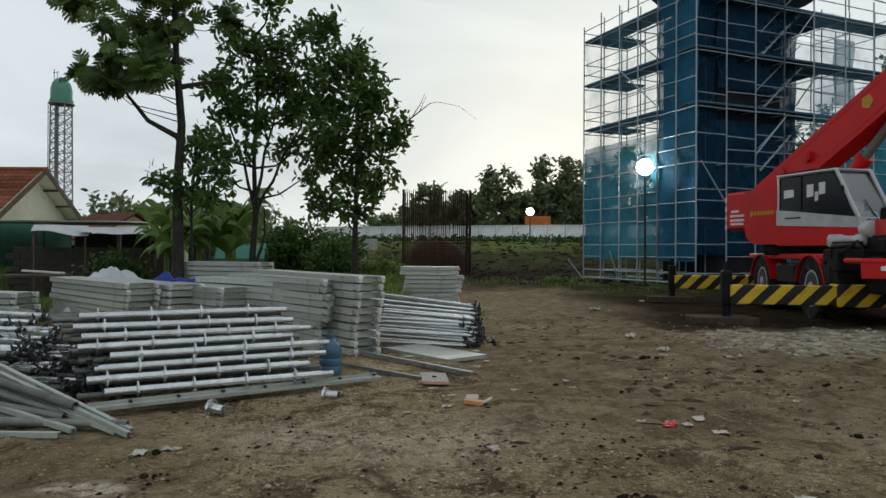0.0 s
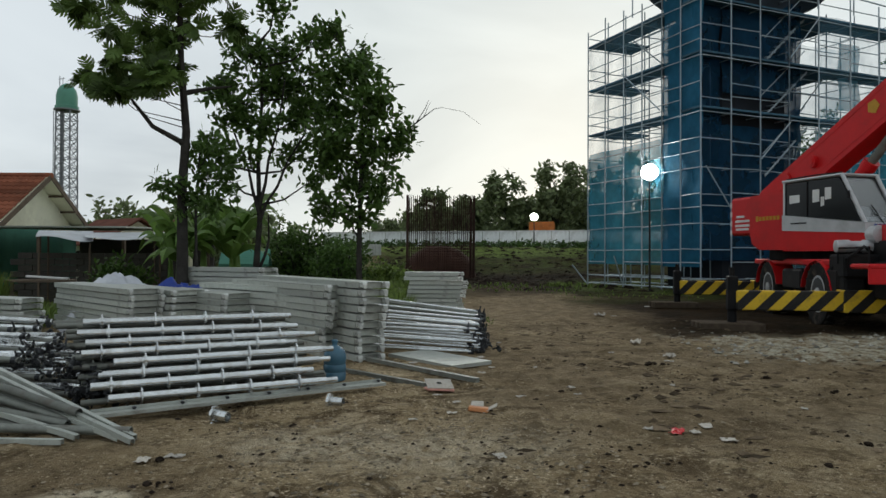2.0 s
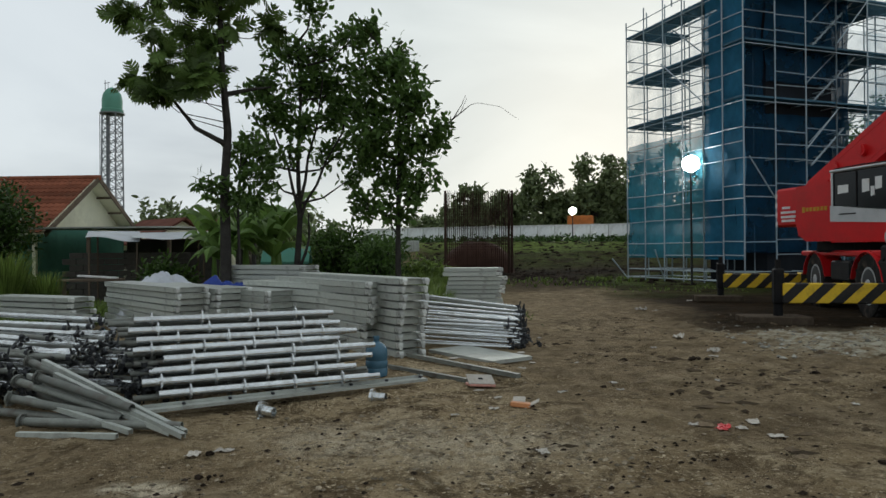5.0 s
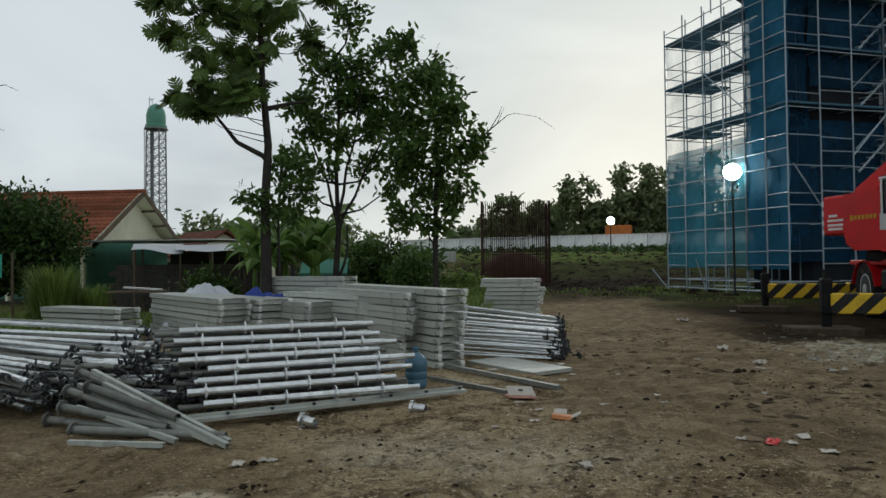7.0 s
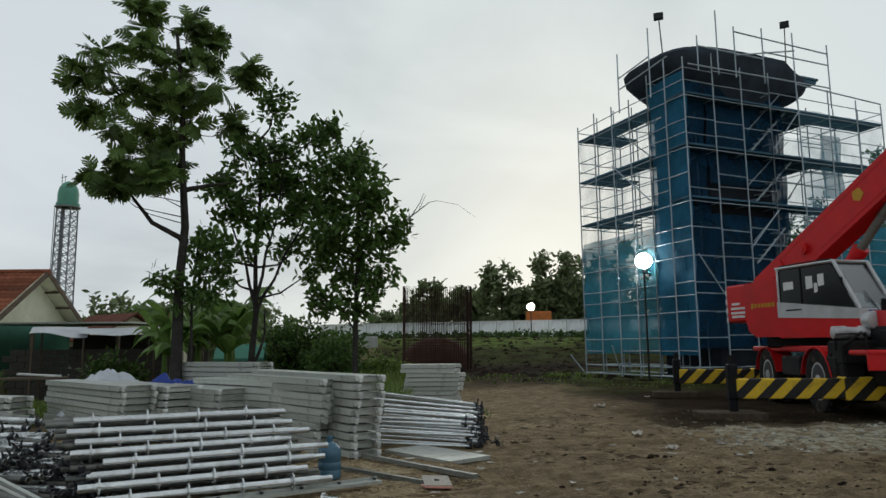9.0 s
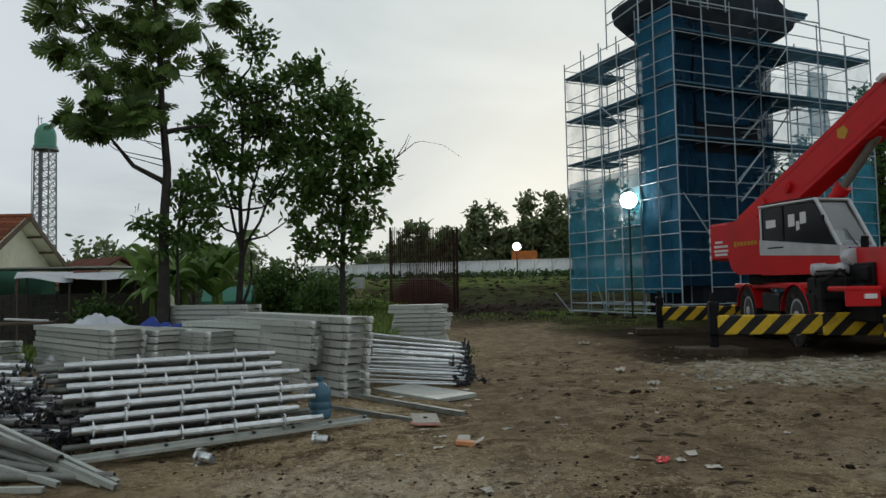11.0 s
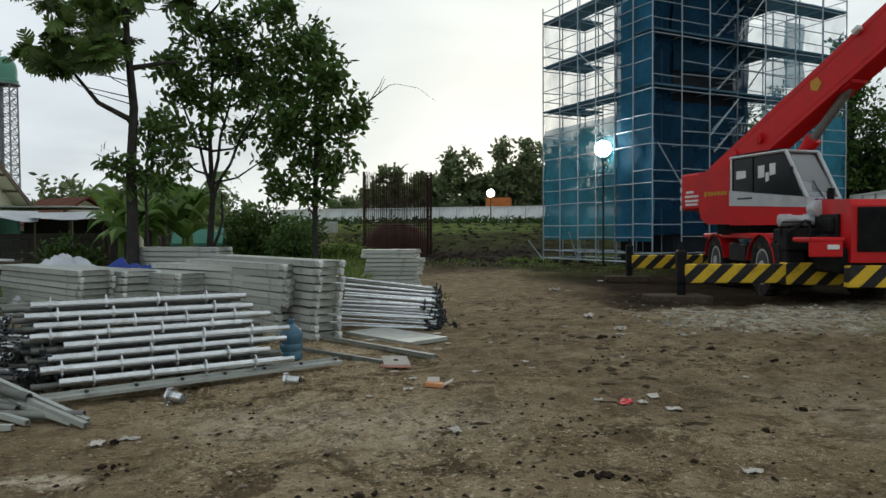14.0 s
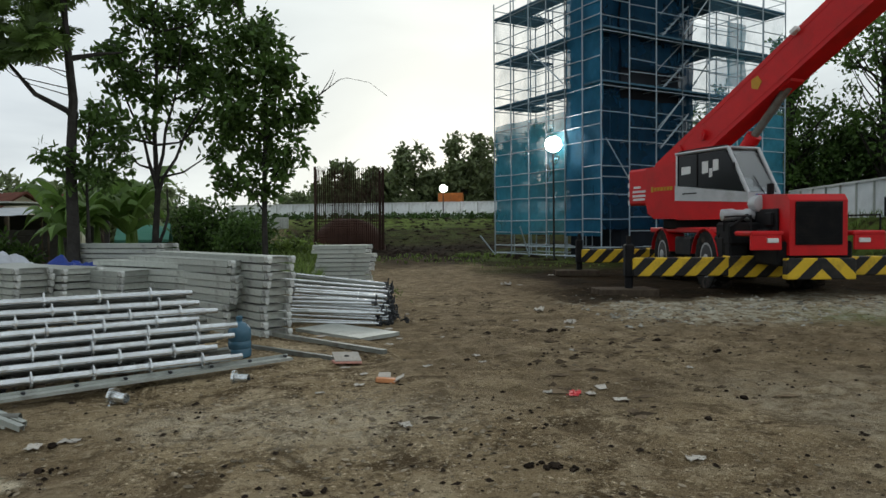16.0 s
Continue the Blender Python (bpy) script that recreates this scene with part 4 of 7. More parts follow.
for x in (CX0 + 0.04, CX1 - 0.02):
    upper("pillar", Mesh().chain([(x, 1.95, 2.26), (x, 1.34, 3.37)], [0.045, 0.045], 8), SILVER, cab)
    upper("pillar", Mesh().tube((x, -0.38, 2.42), (x, -0.38, 3.34), 0.04), SILVER, cab)
upper("side_window", Mesh().prism([(-0.33, 2.56), (1.82, 2.31), (1.26, 3.31), (-0.33, 3.31)], CX1 - 0.05, CX1 - 0.02), GLASS_DARK, cab, "dark tinted side window")
for a, b, z0, z1 in ((-0.22, 0.10, 2.82, 3.02), (0.50, 0.70, 2.80, 3.10), (0.74, 0.84, 2.70, 2.92), (0.86, 1.04, 2.84, 3.12)):
    upper("window_sticker", Mesh().prism([(a, z0), (b, z0 + 0.02), (b, z1), (a, z1)], CX1 - 0.018, CX1 - 0.012), WHITE, cab, "white paper on the glass")
upper("window_divider", Mesh().box((CX1 - 0.012, 0.34, 2.9), (0.02, 0.03, 0.82)), BLACK, cab)
GLASS = bpy.data.materials.new("clear_glass")
GLASS.use_nodes = True
gn, gl = GLASS.node_tree.nodes, GLASS.node_tree.links
gt_, gg, gx = gn.new("ShaderNodeBsdfTransparent"), gn.new("ShaderNodeBsdfGlossy"), gn.new("ShaderNodeMixShader")
gt_.inputs["Color"].default_value, gg.inputs["Roughness"].default_value, gx.inputs[0].default_value = (0.72, 0.75, 0.76, 1), 0.08, 0.16
gl.new(gt_.outputs[0], gx.inputs[1])
gl.new(gg.outputs[0], gx.inputs[2])
gl.new(gx.outputs[0], gn["Material Output"].inputs["Surface"])
ws = upper("windscreen", Mesh().add([(CX0 + 0.08, 1.93, 2.30), (CX1 - 0.06, 1.93, 2.30), (CX1 - 0.06, 1.32, 3.33), (CX0 + 0.08, 1.32, 3.33), (CX0 + 0.08, 1.92, 2.29), (CX1 - 0.06, 1.92, 2.29), (CX1 - 0.06, 1.31, 3.32), (CX0 + 0.08, 1.31, 3.32)],
           [(0, 1, 2, 3), (7, 6, 5, 4), (0, 4, 5, 1), (1, 5, 6, 2), (2, 6, 7, 3), (3, 7, 4, 0)]), GLASS, cab, "clear windscreen")
ws.visible_shadow = False
upper("operator_seat", Mesh().box(((CX0 + CX1) / 2, 0.2, 2.45), (0.5, 0.5, 0.14), bevel=0.05).box(((CX0 + CX1) / 2, -0.08, 2.8), (0.48, 0.14, 0.7), bevel=0.06), BLACK, cab)
upper("console", Mesh().box(((CX0 + CX1) / 2, 1.6, 2.32), (0.7, 0.25, 0.2), bevel=0.05).box(((CX0 + CX1) / 2 + 0.1, 1.5, 2.54), (0.45, 0.05, 0.22), bevel=0.03), SILVER, cab)
upper("wiper", Mesh().tube((CX0 + 0.5, 1.98, 2.23), (CX0 + 0.62, 1.74, 2.68), 0.012), BLACK, cab)
for i in range(6):
    upper("lettering_bar", Mesh().box((CX0 + 0.12 + i * 0.125, 1.982, 2.19), (0.085, 0.012, 0.12)), BLUE_SIGN, cab, "dark blue lettering block")
upper("door_handle", Mesh().box((CX1 + 0.02, 0.1, 2.34), (0.02, 0.5, 0.03), bevel=0.008), BLACK, cab, "black door handle")
upper("roof_rail", Mesh().chain([(CX1 - 0.04, -0.35, 3.42), (CX1 - 0.04, 0.5, 3.44), (CX1 - 0.04, 1.3, 3.42)], [0.018] * 3, 6), BLACK, cab)
upper("mirror", Mesh().tube((CX1, 1.5, 2.9), (CX1 + 0.12, 1.65, 2.95), 0.012).box((CX1 + 0.13, 1.66, 2.9), (0.03, 0.08, 0.16), bevel=0.01), BLACK, cab)
# boom
BE, BL = 29.0, 9.6
BM = UP @ Matrix.Translation((0.24, -1.75, 3.14)) @ Matrix.Rotation(radians(BE), 4, "X")
boom = part("boom", Mesh().prism([(0, -0.32), (0.9, -0.42), (BL, -0.40), (BL, 0.40), (-0.35, 0.42), (-0.65, 0.32), (-0.78, 0.05), (-0.68, -0.20)], -0.29, 0.29), RED, crane, m=BM)
part("boom_section", Mesh().box((0, BL + 0.2, 0), (0.46, 0.6, 0.62), bevel=0.03), RED, boom)
part("boom_head", Mesh().box((0, BL + 0.6, -0.05), (0.5, 0.3, 0.8), bevel=0.05), RED, boom)
part("boom_pin", Mesh().tube((-0.4, 1.55, 0.02), (0.4, 1.55, 0.02), 0.15, n=18).tube((-0.42, 1.55, 0.02), (0.42, 1.55, 0.02), 0.09, n=14), RED, boom)
part("boom_emblem", Mesh().tube((0.29, 3.55, 0.08), (0.30, 3.55, 0.08), 0.17, n=5), YELLOW, boom, "yellow emblem shape")
part("boom_lamp", Mesh().box((0.36, 5.0, 0.35), (0.14, 0.2, 0.12), bevel=0.02), WHITE, boom, "small pale lamp")
part("hose_reel", Mesh().tube((0.3, 0.55, 0.15), (0.36, 0.55, 0.15), 0.2, n=18), RED, boom)
part("lift_cylinder", Mesh().tube((0.24, -0.45, 2.25), (0.24, 0.95, 3.68), 0.165, n=18).tube((0.24, 0.88, 3.60), (0.24, 1.0, 3.74), 0.185, n=18), RED, crane, m=UP)
part("cylinder_rod", Mesh().tube((0.24, 0.9, 3.63), (0.24, 1.98, 4.74), 0.10, n=14), GALV_OLD_AND_SHADED, crane, "dull steel cylinder rod", m=UP)
part("rod_bracket", Mesh().box((0.24, 2.0, 4.86), (0.5, 0.42, 0.3), Matrix.Rotation(radians(29), 3, "X"), bevel=0.04), RED, crane, m=UP)
part("boom_foot", Mesh().prism([(-2.2, 2.0), (-0.9, 2.0), (-1.2, 2.9), (-1.5, 3.3), (-2.0, 3.3), (-2.25, 2.9)], -0.12, -0.06).prism([(-2.2, 2.0), (-0.9, 2.0), (-1.2, 2.9), (-1.5, 3.3), (-2.0, 3.3), (-2.25, 2.9)], 0.54, 0.60), RED, crane, m=UP)
part("boom_rope", Mesh().tube((0.1, -0.6, 0.46), (0.1, BL, 0.44), 0.014, n=5).tube((-0.1, -0.6, 0.46), (-0.1, BL, 0.44), 0.014, n=5), BLACK, boom, "dark hoist rope")
part("boom_seam", Mesh().box((0.292, BL / 2, -0.28), (0.012, BL - 0.8, 0.04)).box((0.292, BL / 2, 0.30), (0.012, BL - 0.8, 0.03)), RED, boom)
part("winch", Mesh().tube((-0.3, -1.9, 2.5), (0.3, -1.9, 2.5), 0.3, n=18), BLACK, crane, m=UP)

# timber under the jacks
for (x, y) in ((-3.4, -3.05), (3.4, -3.05), (-3.4, 3.05), (3.4, 3.05)):
    c = CM @ Vector((x, y, 0))
    for i in range(3):
        ob = part("timber_baulk", Mesh().box((0, 0, 0), (1.25, 0.24, 0.17), bevel=0.015), WOOD_WET, None, m=pose(c.x - 0.1, c.y + (i - 1) * 0.25, gz(c.x, c.y) + 0.06, 0, 0, -8 + i * 2))
        tagged(ob, "muddy timber baulk under a crane jack", "timber", "timbers under the jacks")


# ---- rebar cage ----
cage = thing("rebar_cage", pose(-0.4, 40.0, 0.2, 0, 0, 3), "rusty brown reinforcement cage standing on bare soil", "rebar cage")
w2, d2 = 1.86, 0.9
rnd = random.Random(5)
for i in range(33):
    for y in (-d2, d2):
        x = -w2 + 2 * w2 * i / 32
        h = 4.72 + rnd.uniform(-0.06, 0.06)
        part("vertical_bar", Mesh().tube((x, y, 0), (x + rnd.uniform(-0.03, 0.03), y, h), 0.016 if 0 < i < 32 else 0.075, n=5), RUST, cage)
for i in range(26):
    z = 0.1 + i * 0.15
    if 2.16 < z < 2.55:
        continue
    for y in (-d2, d2):
        part("hoop_bar", Mesh().tube((-w2, y, z), (w2, y, z), 0.009, n=5), RUST, cage)
    for s in (-1, 1):
        part("hoop_bar", Mesh().tube((s * w2, -d2, z), (s * w2, d2, z), 0.012, n=5), RUST, cage)


# ---- site fence ----
def fence(name, a, b, h, n, label, skin=SHEET):
    a, b = Vector(a), Vector(b)
    th = thing(name, Matrix.Identity(4), label, "fence", kind="structure")
    d = (b - a) / n
    ang = math.atan2(d.y, d.x)
    pm = Mesh().box((0, 0, h / 2), (d.length - 0.03, 0.05, h - 0.1)).data("panel", skin)
    po = Mesh().box((0, -0.06, h / 2), (0.08, 0.08, h + 0.05)).data("fence_post", BOARD)
    rl = Mesh().box((0, -0.05, h), (d.length, 0.12, 0.1)).data("top_rail", WHITE)
    for i in range(n):
        c = a + d * (i + 0.5)
        m = Matrix.Translation((c.x, c.y, c.z)) @ Matrix.Rotation(ang, 4, "Z")
        part("panel", pm, skin, th, m=m)
        part("top_rail", rl, WHITE, th, m=m)
        c = a + d * i
        part("fence_post", po, BOARD, th, m=Matrix.Translation((c.x, c.y, c.z)) @ Matrix.Rotation(ang, 4, "Z"))


fence("fence_1", (-14.0, 80.0, 2.2), (36.0, 67.0, 2.35), 2.0, 28, "white painted sheet metal site fence on the embankment")


# ---- stacks of steel scaffold boards ----
def board_master(L, W, T=0.092):
    """A steel scaffold board: folded trough with closed ends and hooks at its corners; x runs along it, the near end at x = 0."""
    b = thing("scaffold_board", Matrix.Identity(4), "dull grey steel scaffold board lying in a stack", "scaffold board", "stacked scaffold boards")
    part("deck_plate", Mesh().box((L / 2, W / 2, T - 0.007), (L, W, 0.014), bevel=0.004), BOARD, b)
    sf = Mesh().prism([(-0.008, 0.0), (0.03, 0.0), (0.03, 0.010), (0.008, 0.010), (0.008, T - 0.015), (-0.008, T - 0.015)], 0.012, L - 0.012).data("side_flange", BOARD)
    part("side_flange", sf, BOARD, b, m=Matrix.Translation((0, 0.009, 0)))
    part("side_flange", sf, BOARD, b, m=Matrix.Translation((0, W - 0.009, 0)) @ Matrix.Scale(-1, 4, (0, 1, 0)))
    ep = Mesh().box((0, W / 2, T / 2 - 0.008), (0.012, W - 0.02, T - 0.018), bevel=0.003).data("end_plate", BOARD)
    part("end_plate", ep, BOARD, b, m=Matrix.Translation((0.035, 0, 0)))
    part("end_plate", ep, BOARD, b, m=Matrix.Translation((L - 0.006, 0, 0)))
    hk = Mesh().box((-0.03, 0, T * 0.58), (0.065, 0.06, T * 0.78), bevel=0.010).tube((-0.075, -0.036, T * 0.60), (-0.075, 0.036, T * 0.60), 0.042, n=10, hollow=0.6).box((-0.115, 0, T * 0.30), (0.018, 0.05, 0.06), bevel=0.004).data("hook", HOOK)
    for y in (0.03, W - 0.03):
        part("hook", hk, HOOK, b, "grey steel hook", m=Matrix.Translation((0, y, 0)))
    return b


masters = {}


def stack(x, y, angle, W, L, top, label="", rows=None):
    """Boards piled up; (x, y) is the left corner of the near end, angle the way the boards run away."""
    key = (round(W, 2), round(L, 2))
    rn = random.Random(int(x * 100) + int(y * 10))
    z0 = gz(x, y)
    n = rows or int((top - z0) / 0.106)
    pitch = (top - z0) / n
    for i in range(n):
        if i % 4 == 0:
            shift, lean = (rn.uniform(-0.06, 0.05), rn.uniform(-0.04, 0.03)), (rn.choice((-0.034, -0.026, 0.024)) + rn.uniform(-0.006, 0.006), rn.uniform(-0.008, 0.018))
        j = rn.uniform(-0.012, 0.012) + lean[0] * (i % 4), rn.uniform(-0.008, 0.008) + lean[1] * (i % 4)
        a = radians(angle + rn.uniform(-0.7, 0.7))
        d = Vector((math.cos(a), math.sin(a), 0))
        s = Vector((d.y, -d.x, 0))
        p = Vector((x, y, z0 + pitch * i + 0.0)) + d * (j[0] + shift[0]) + s * (j[1] + shift[1] + W)
        m = Matrix.Translation(p) @ Matrix.Rotation(a, 4, "Z") @ Matrix.Rotation(radians(rn.uniform(-0.5, 0.5)), 4, "X")
        if key in masters:
            copy_thing(masters[key], m)
        else:
            masters[key] = board_master(L, W)
            masters[key].matrix_basis = m
    # bearers between the layers carry the stack
    for k in range(2):
        a = radians(angle)
        d, s = Vector((math.cos(a), math.sin(a), 0)), Vector((math.sin(a), -math.cos(a), 0))
        c = Vector((x, y, 0)) + d * (0.4 + k * (L - 0.8)) + s * (W / 2)
        ob = part("bearer", Mesh().box((0, 0, 0), (W + 0.1, 0.08, 0.05), bevel=0.006), WOOD, None, m=Matrix.Translation((c.x, c.y, gz(c.x, c.y) - 0.005)) @ Matrix.Rotation(a + math.pi / 2, 4, "Z"))
        tagged(ob, "short timber bearer under a stack of boards", "timber", "bearers under the boards")


for args in ((-8.03, 12.93, 158, 0.5, 2.4, 0.70), (-5.28, 11.5, 135, 0.56, 3.8, 0.95), (-4.66, 11.75, 135, 0.62, 3.4, 0.92), (-3.70, 11.5, 137, 0.62, 2.6, 0.88),
             (-2.47, 11.2, 138, 0.52, 3.06, 1.0), (-1.80, 10.25, 128, 0.44, 3.6, 1.08), (-1.27, 9.85, 125, 0.42, 4.0, 1.15), (-4.15, 15.4, 152, 0.5, 2.6, 1.24), (0.28, 17.5, 176, 0.45, 1.35, 1.12)):
    stack(*args)


# ---- pipes ----
def pipe_master(name, L, r, label, category, group, mat, rings=True, step=0.5, first=0.22, flange=False, ends=True):
    ob = part(name, Mesh().tube((0, 0, 0), (L, 0, 0), r, n=12, hollow=0.84), mat, smooth=True)
    tagged(ob, label, category, group)
    if rings:
        rg_ = Mesh()
        rg_.tube((-0.007, 0, 0), (0.007, 0, 0), r * 2.15, n=14, hollow=0.74)
        for i in range(4):
            a = math.pi / 2 * i + 0.4
            rg_.box((0, r * 1.35 * math.cos(a), r * 1.35 * math.sin(a)), (0.011, r * 0.9, r * 0.3), Matrix.Rotation(a, 3, "X"))
        rg_.tube((-0.02, 0, 0), (0.02, 0, 0), r * 1.12, n=10)
        rm = rg_.data("rosette", mat)
        x = first
        while x < L - 0.05:
            part("rosette", rm, mat, ob, m=Matrix.Translation((x, 0, 0)) @ Matrix.Rotation(x * 3.0, 4, "X"))
            x += step
    if ends:
        part("spigot", Mesh().tube((L, 0, 0), (L + 0.13, 0, 0), r * 0.78, n=10, hollow=0.8), mat, ob, smooth=True)
    if flange:
        fm = Mesh().tube((-0.012, 0, 0), (0.012, 0, 0), r * 1.75, n=14, hollow=0.82).tube((-0.02, 0, 0), (0.03, 0, 0), r * 1.18, n=12, hollow=0.8)
        for i in range(3):
            a = 2.1 * i
            fm.box((0, r * 1.5 * math.cos(a), r * 1.5 * math.sin(a)), (0.02, r, r * 0.35), Matrix.Rotation(a, 3, "X"))
        part("flange", fm, mat, ob, m=Matrix.Translation((0.03, 0, 0)))
    return ob


def lay(master, p, q, spin=0.0, first=False):
    """Lays a copy of a pipe from p towards q."""
    p, q = Vector(p), Vector(q)
    m = Matrix.Translation(p) @ (q - p).to_track_quat("X", "Z").to_matrix().to_4x4() @ Matrix.Rotation(spin, 4, "X")
    if first:
        master.matrix_basis = m
        return master
    return copy_thing(master, m)


# the long pile on its bearers
rnd = random.Random(11)
PA = radians(31)
pd, pn = Vector((math.cos(PA), math.sin(PA), 0)), Vector((-math.sin(PA), math.cos(PA), 0))
std = [pipe_master("scaffold_standard", 1.98 + 0.09 * k, 0.039, "galvanised scaffold standard with ring rosettes, stacked on the pile", "scaffold pipe", "pile of scaffold standards", GALV, first=0.17 + 0.11 * k) for k in range(3)]
# inner pipes: the shade in the gaps is put into their darker colour
std += [pipe_master("scaffold_standard", 1.9 + 0.09 * k, 0.0305, "scaffold standard inside the pile, darkened for the shade there", "scaffold pipe", "pile of scaffold standards", GALV_OLD_AND_SHADED, first=0.17 + 0.11 * k) for k in range(3)]
used = set()
for i in range(8):
    t = 1 - i / 7
    z = 0.19 + 0.62 * t
    base = Vector((-3.05, 6.37, 0)) + Vector((-0.58, 0.66, 0)) * t
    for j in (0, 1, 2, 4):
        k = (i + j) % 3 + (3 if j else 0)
        off = rnd.uniform(-0.14, 0.14) if j == 0 else rnd.uniform(-0.28, 0.10)
        zz = z - (0.045 if j else 0) + rnd.uniform(-0.006, 0.006)
        p = base + pd * off + pn * (0.125 * j) + Vector((0, 0, zz))
        a = PA + radians(rnd.uniform(-1.2, 1.2) - 3.5 * t)
        q = p + Vector((math.cos(a), math.sin(a), rnd.uniform(-0.006, 0.004)))
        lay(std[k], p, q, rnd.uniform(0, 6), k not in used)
        used.add(k)
# bearers below, in front a pale channel
for (a, b, w, h, lab, mt) in (((-3.08, 6.10, 0.085), (-0.70, 7.80, 0.075), 0.11, 0.035, "pale grey steel channel lying along the foot of the pile", BOARD),):
    a, b = Vector(a), Vector(b)
    me = Mesh().box(((b - a).length / 2, 0, 0), ((b - a).length, w, 0.012)).box(((b - a).length / 2, w / 2, h / 2), ((b - a).length, 0.012, h)).box(((b - a).length / 2, -w / 2, -h / 4), ((b - a).length, 0.012, h / 2 + 0.012))
    ob = part("steel_channel", me, mt, None, m=Matrix.Translation((a.x, a.y, a.z + gz(a.x, a.y) + 0.01)) @ (b - a).to_track_quat("X", "Z").to_matrix().to_4x4())
    tagged(ob, lab, "steel channel")
    for x in np.arange(0.35, (b - a).length, 0.42):
        part("stud", Mesh().box((0, 0, 0.012), (0.035, 0.04, 0.025), bevel=0.008), CLAMP, ob, m=Matrix.Translation((float(x), 0.01, 0.01)))
for k in (0.3, 1.1, 1.9):
    p = Vector((-3.0, 6.39, 0)) + pd * k
    q = p + pn * 1.15
    ob = part("bearer", Mesh().box((0.62, 0, 0), (1.0, 0.1, 0.12), bevel=0.01), WOOD, None, m=Matrix.Translation((p.x, p.y, gz(p.x, p.y) + 0.06)) @ Matrix.Rotation(PA + math.pi / 2, 4, "Z"))
    tagged(ob, "dark timber bearer under the pipe pile", "timber", "bearers under the pipes")

# short coupler pieces in the mud
cp = pipe_master("pipe_coupler", 0.17, 0.045, "short galvanised pipe coupler with a flange lying in mud", "pipe coupler", "loose couplers", GALV, rings=False, ends=False, flange=True)
lay(cp, (-2.1, 6.34, 0.06), (-1.95, 6.27, 0.05), 0, True)
lay(cp, (-1.18, 6.98, 0.05), (-1.0, 6.93, 0.05))

# bundle of ledgers beside the board stacks
led = [pipe_master("scaffold_ledger", 1.75 + 0.45 * k, 0.026, "galvanised ledger tube with dark end fittings, in a loose bundle", "scaffold pipe", "bundle of ledgers", (GALV, GALV_OLD_AND_SHADED, GALV)[k], rings=False, ends=False) for k in range(3)]
for o in led:
    for x in (0.0, None):
        L = max(v.co.x for v in o.data.vertices)
        xx = 0.0 if x is not None else L
        part("wedge_head", Mesh().box((0, 0, 0), (0.10, 0.045, 0.07), bevel=0.012).box((0.03 if xx else -0.03, 0, 0.05), (0.02, 0.012, 0.11)), CLAMP, o, "dark cast wedge head", m=Matrix.Translation((xx, 0, 0)))
used = set()
for i in range(30):
    t = (i % 10) / 9
    lv = i // 10
    y = 10.62 + 1.35 * t + 0.05 * lv
    h = 0.05 + 0.14 * lv + 0.25 * t * (0.4 + 0.2 * lv) + rnd.uniform(-0.02, 0.02)
    a = radians(168 - 26 * t + rnd.uniform(-4, 4))
    p = Vector((0.40 + rnd.uniform(-0.12, 0.16) + 0.15 * t, y, gz(0.4, y) + h))
    k = 0 if t < 0.5 else 1 + (i % 2)
    q = p + Vector((math.cos(a), math.sin(a), 0.02 + 0.04 * t))
    lay(led[k], p, q, rnd.uniform(-0.4, 0.4), k not in used)
    used.add(k)

# the big heap on the yard's edge
heap = [pipe_master("scaffold_tube", 2.3 + 0.5 * k, 0.03, "dull galvanised scaffold tube with dark couplers, in a heap", "scaffold pipe", "heap of tubes", (GALV_OLD_AND_SHADED, GALV, GALV)[k], rings=False, ends=True) for k in range(3)]
for o in heap:
    part("coupler", Mesh().tube((0.02, 0, 0), (0.07, 0, 0), 0.038, n=8).box((0.045, 0.04, 0.02), (0.045, 0.05, 0.035), bevel=0.008).box((0.05, 0.055, -0.03), (0.012, 0.016, 0.10)), CLAMP, o, "dark coupler")
used = set()
for i in range(64):
    t = (i % 16) / 15
    lv = i // 16
    ex = Vector((-4.95, 6.30, 0)).lerp(Vector((-4.45, 8.30, 0)), t)
    hz = 0.06 + 0.13 * lv * (0.75 + 0.5 * t) + 0.16 * t
    a = radians(147 + 30 * t + rnd.uniform(-5, 5))
    p = Vector((ex.x + rnd.uniform(-0.25, 0.18), ex.y - 0.05 * lv, gz(ex.x, ex.y) + hz + rnd.uniform(-0.03, 0.03)))
    q = p + Vector((math.cos(a), math.sin(a), rnd.uniform(0.0, 0.05)))
    k = i % 3
    lay(heap[k], p, q, rnd.uniform(0, 6), k not in used)
    used.add(k)
for i in range(26):  # tubes that lie against the end of the long pile
    t = (i % 9) / 8
    lv = i // 9
    p = Vector((-3.62 - 0.35 * lv + rnd.uniform(-0.12, 0.1), 6.95 + 1.0 * t, 0.10 + 0.17 * lv + 0.12 * t))
    a = radians(172 - 12 * t + rnd.uniform(-7, 7))
    lay(heap[i % 3], p, p + Vector((math.cos(a), math.sin(a), rnd.uniform(-0.02, 0.04))), rnd.uniform(0, 6))

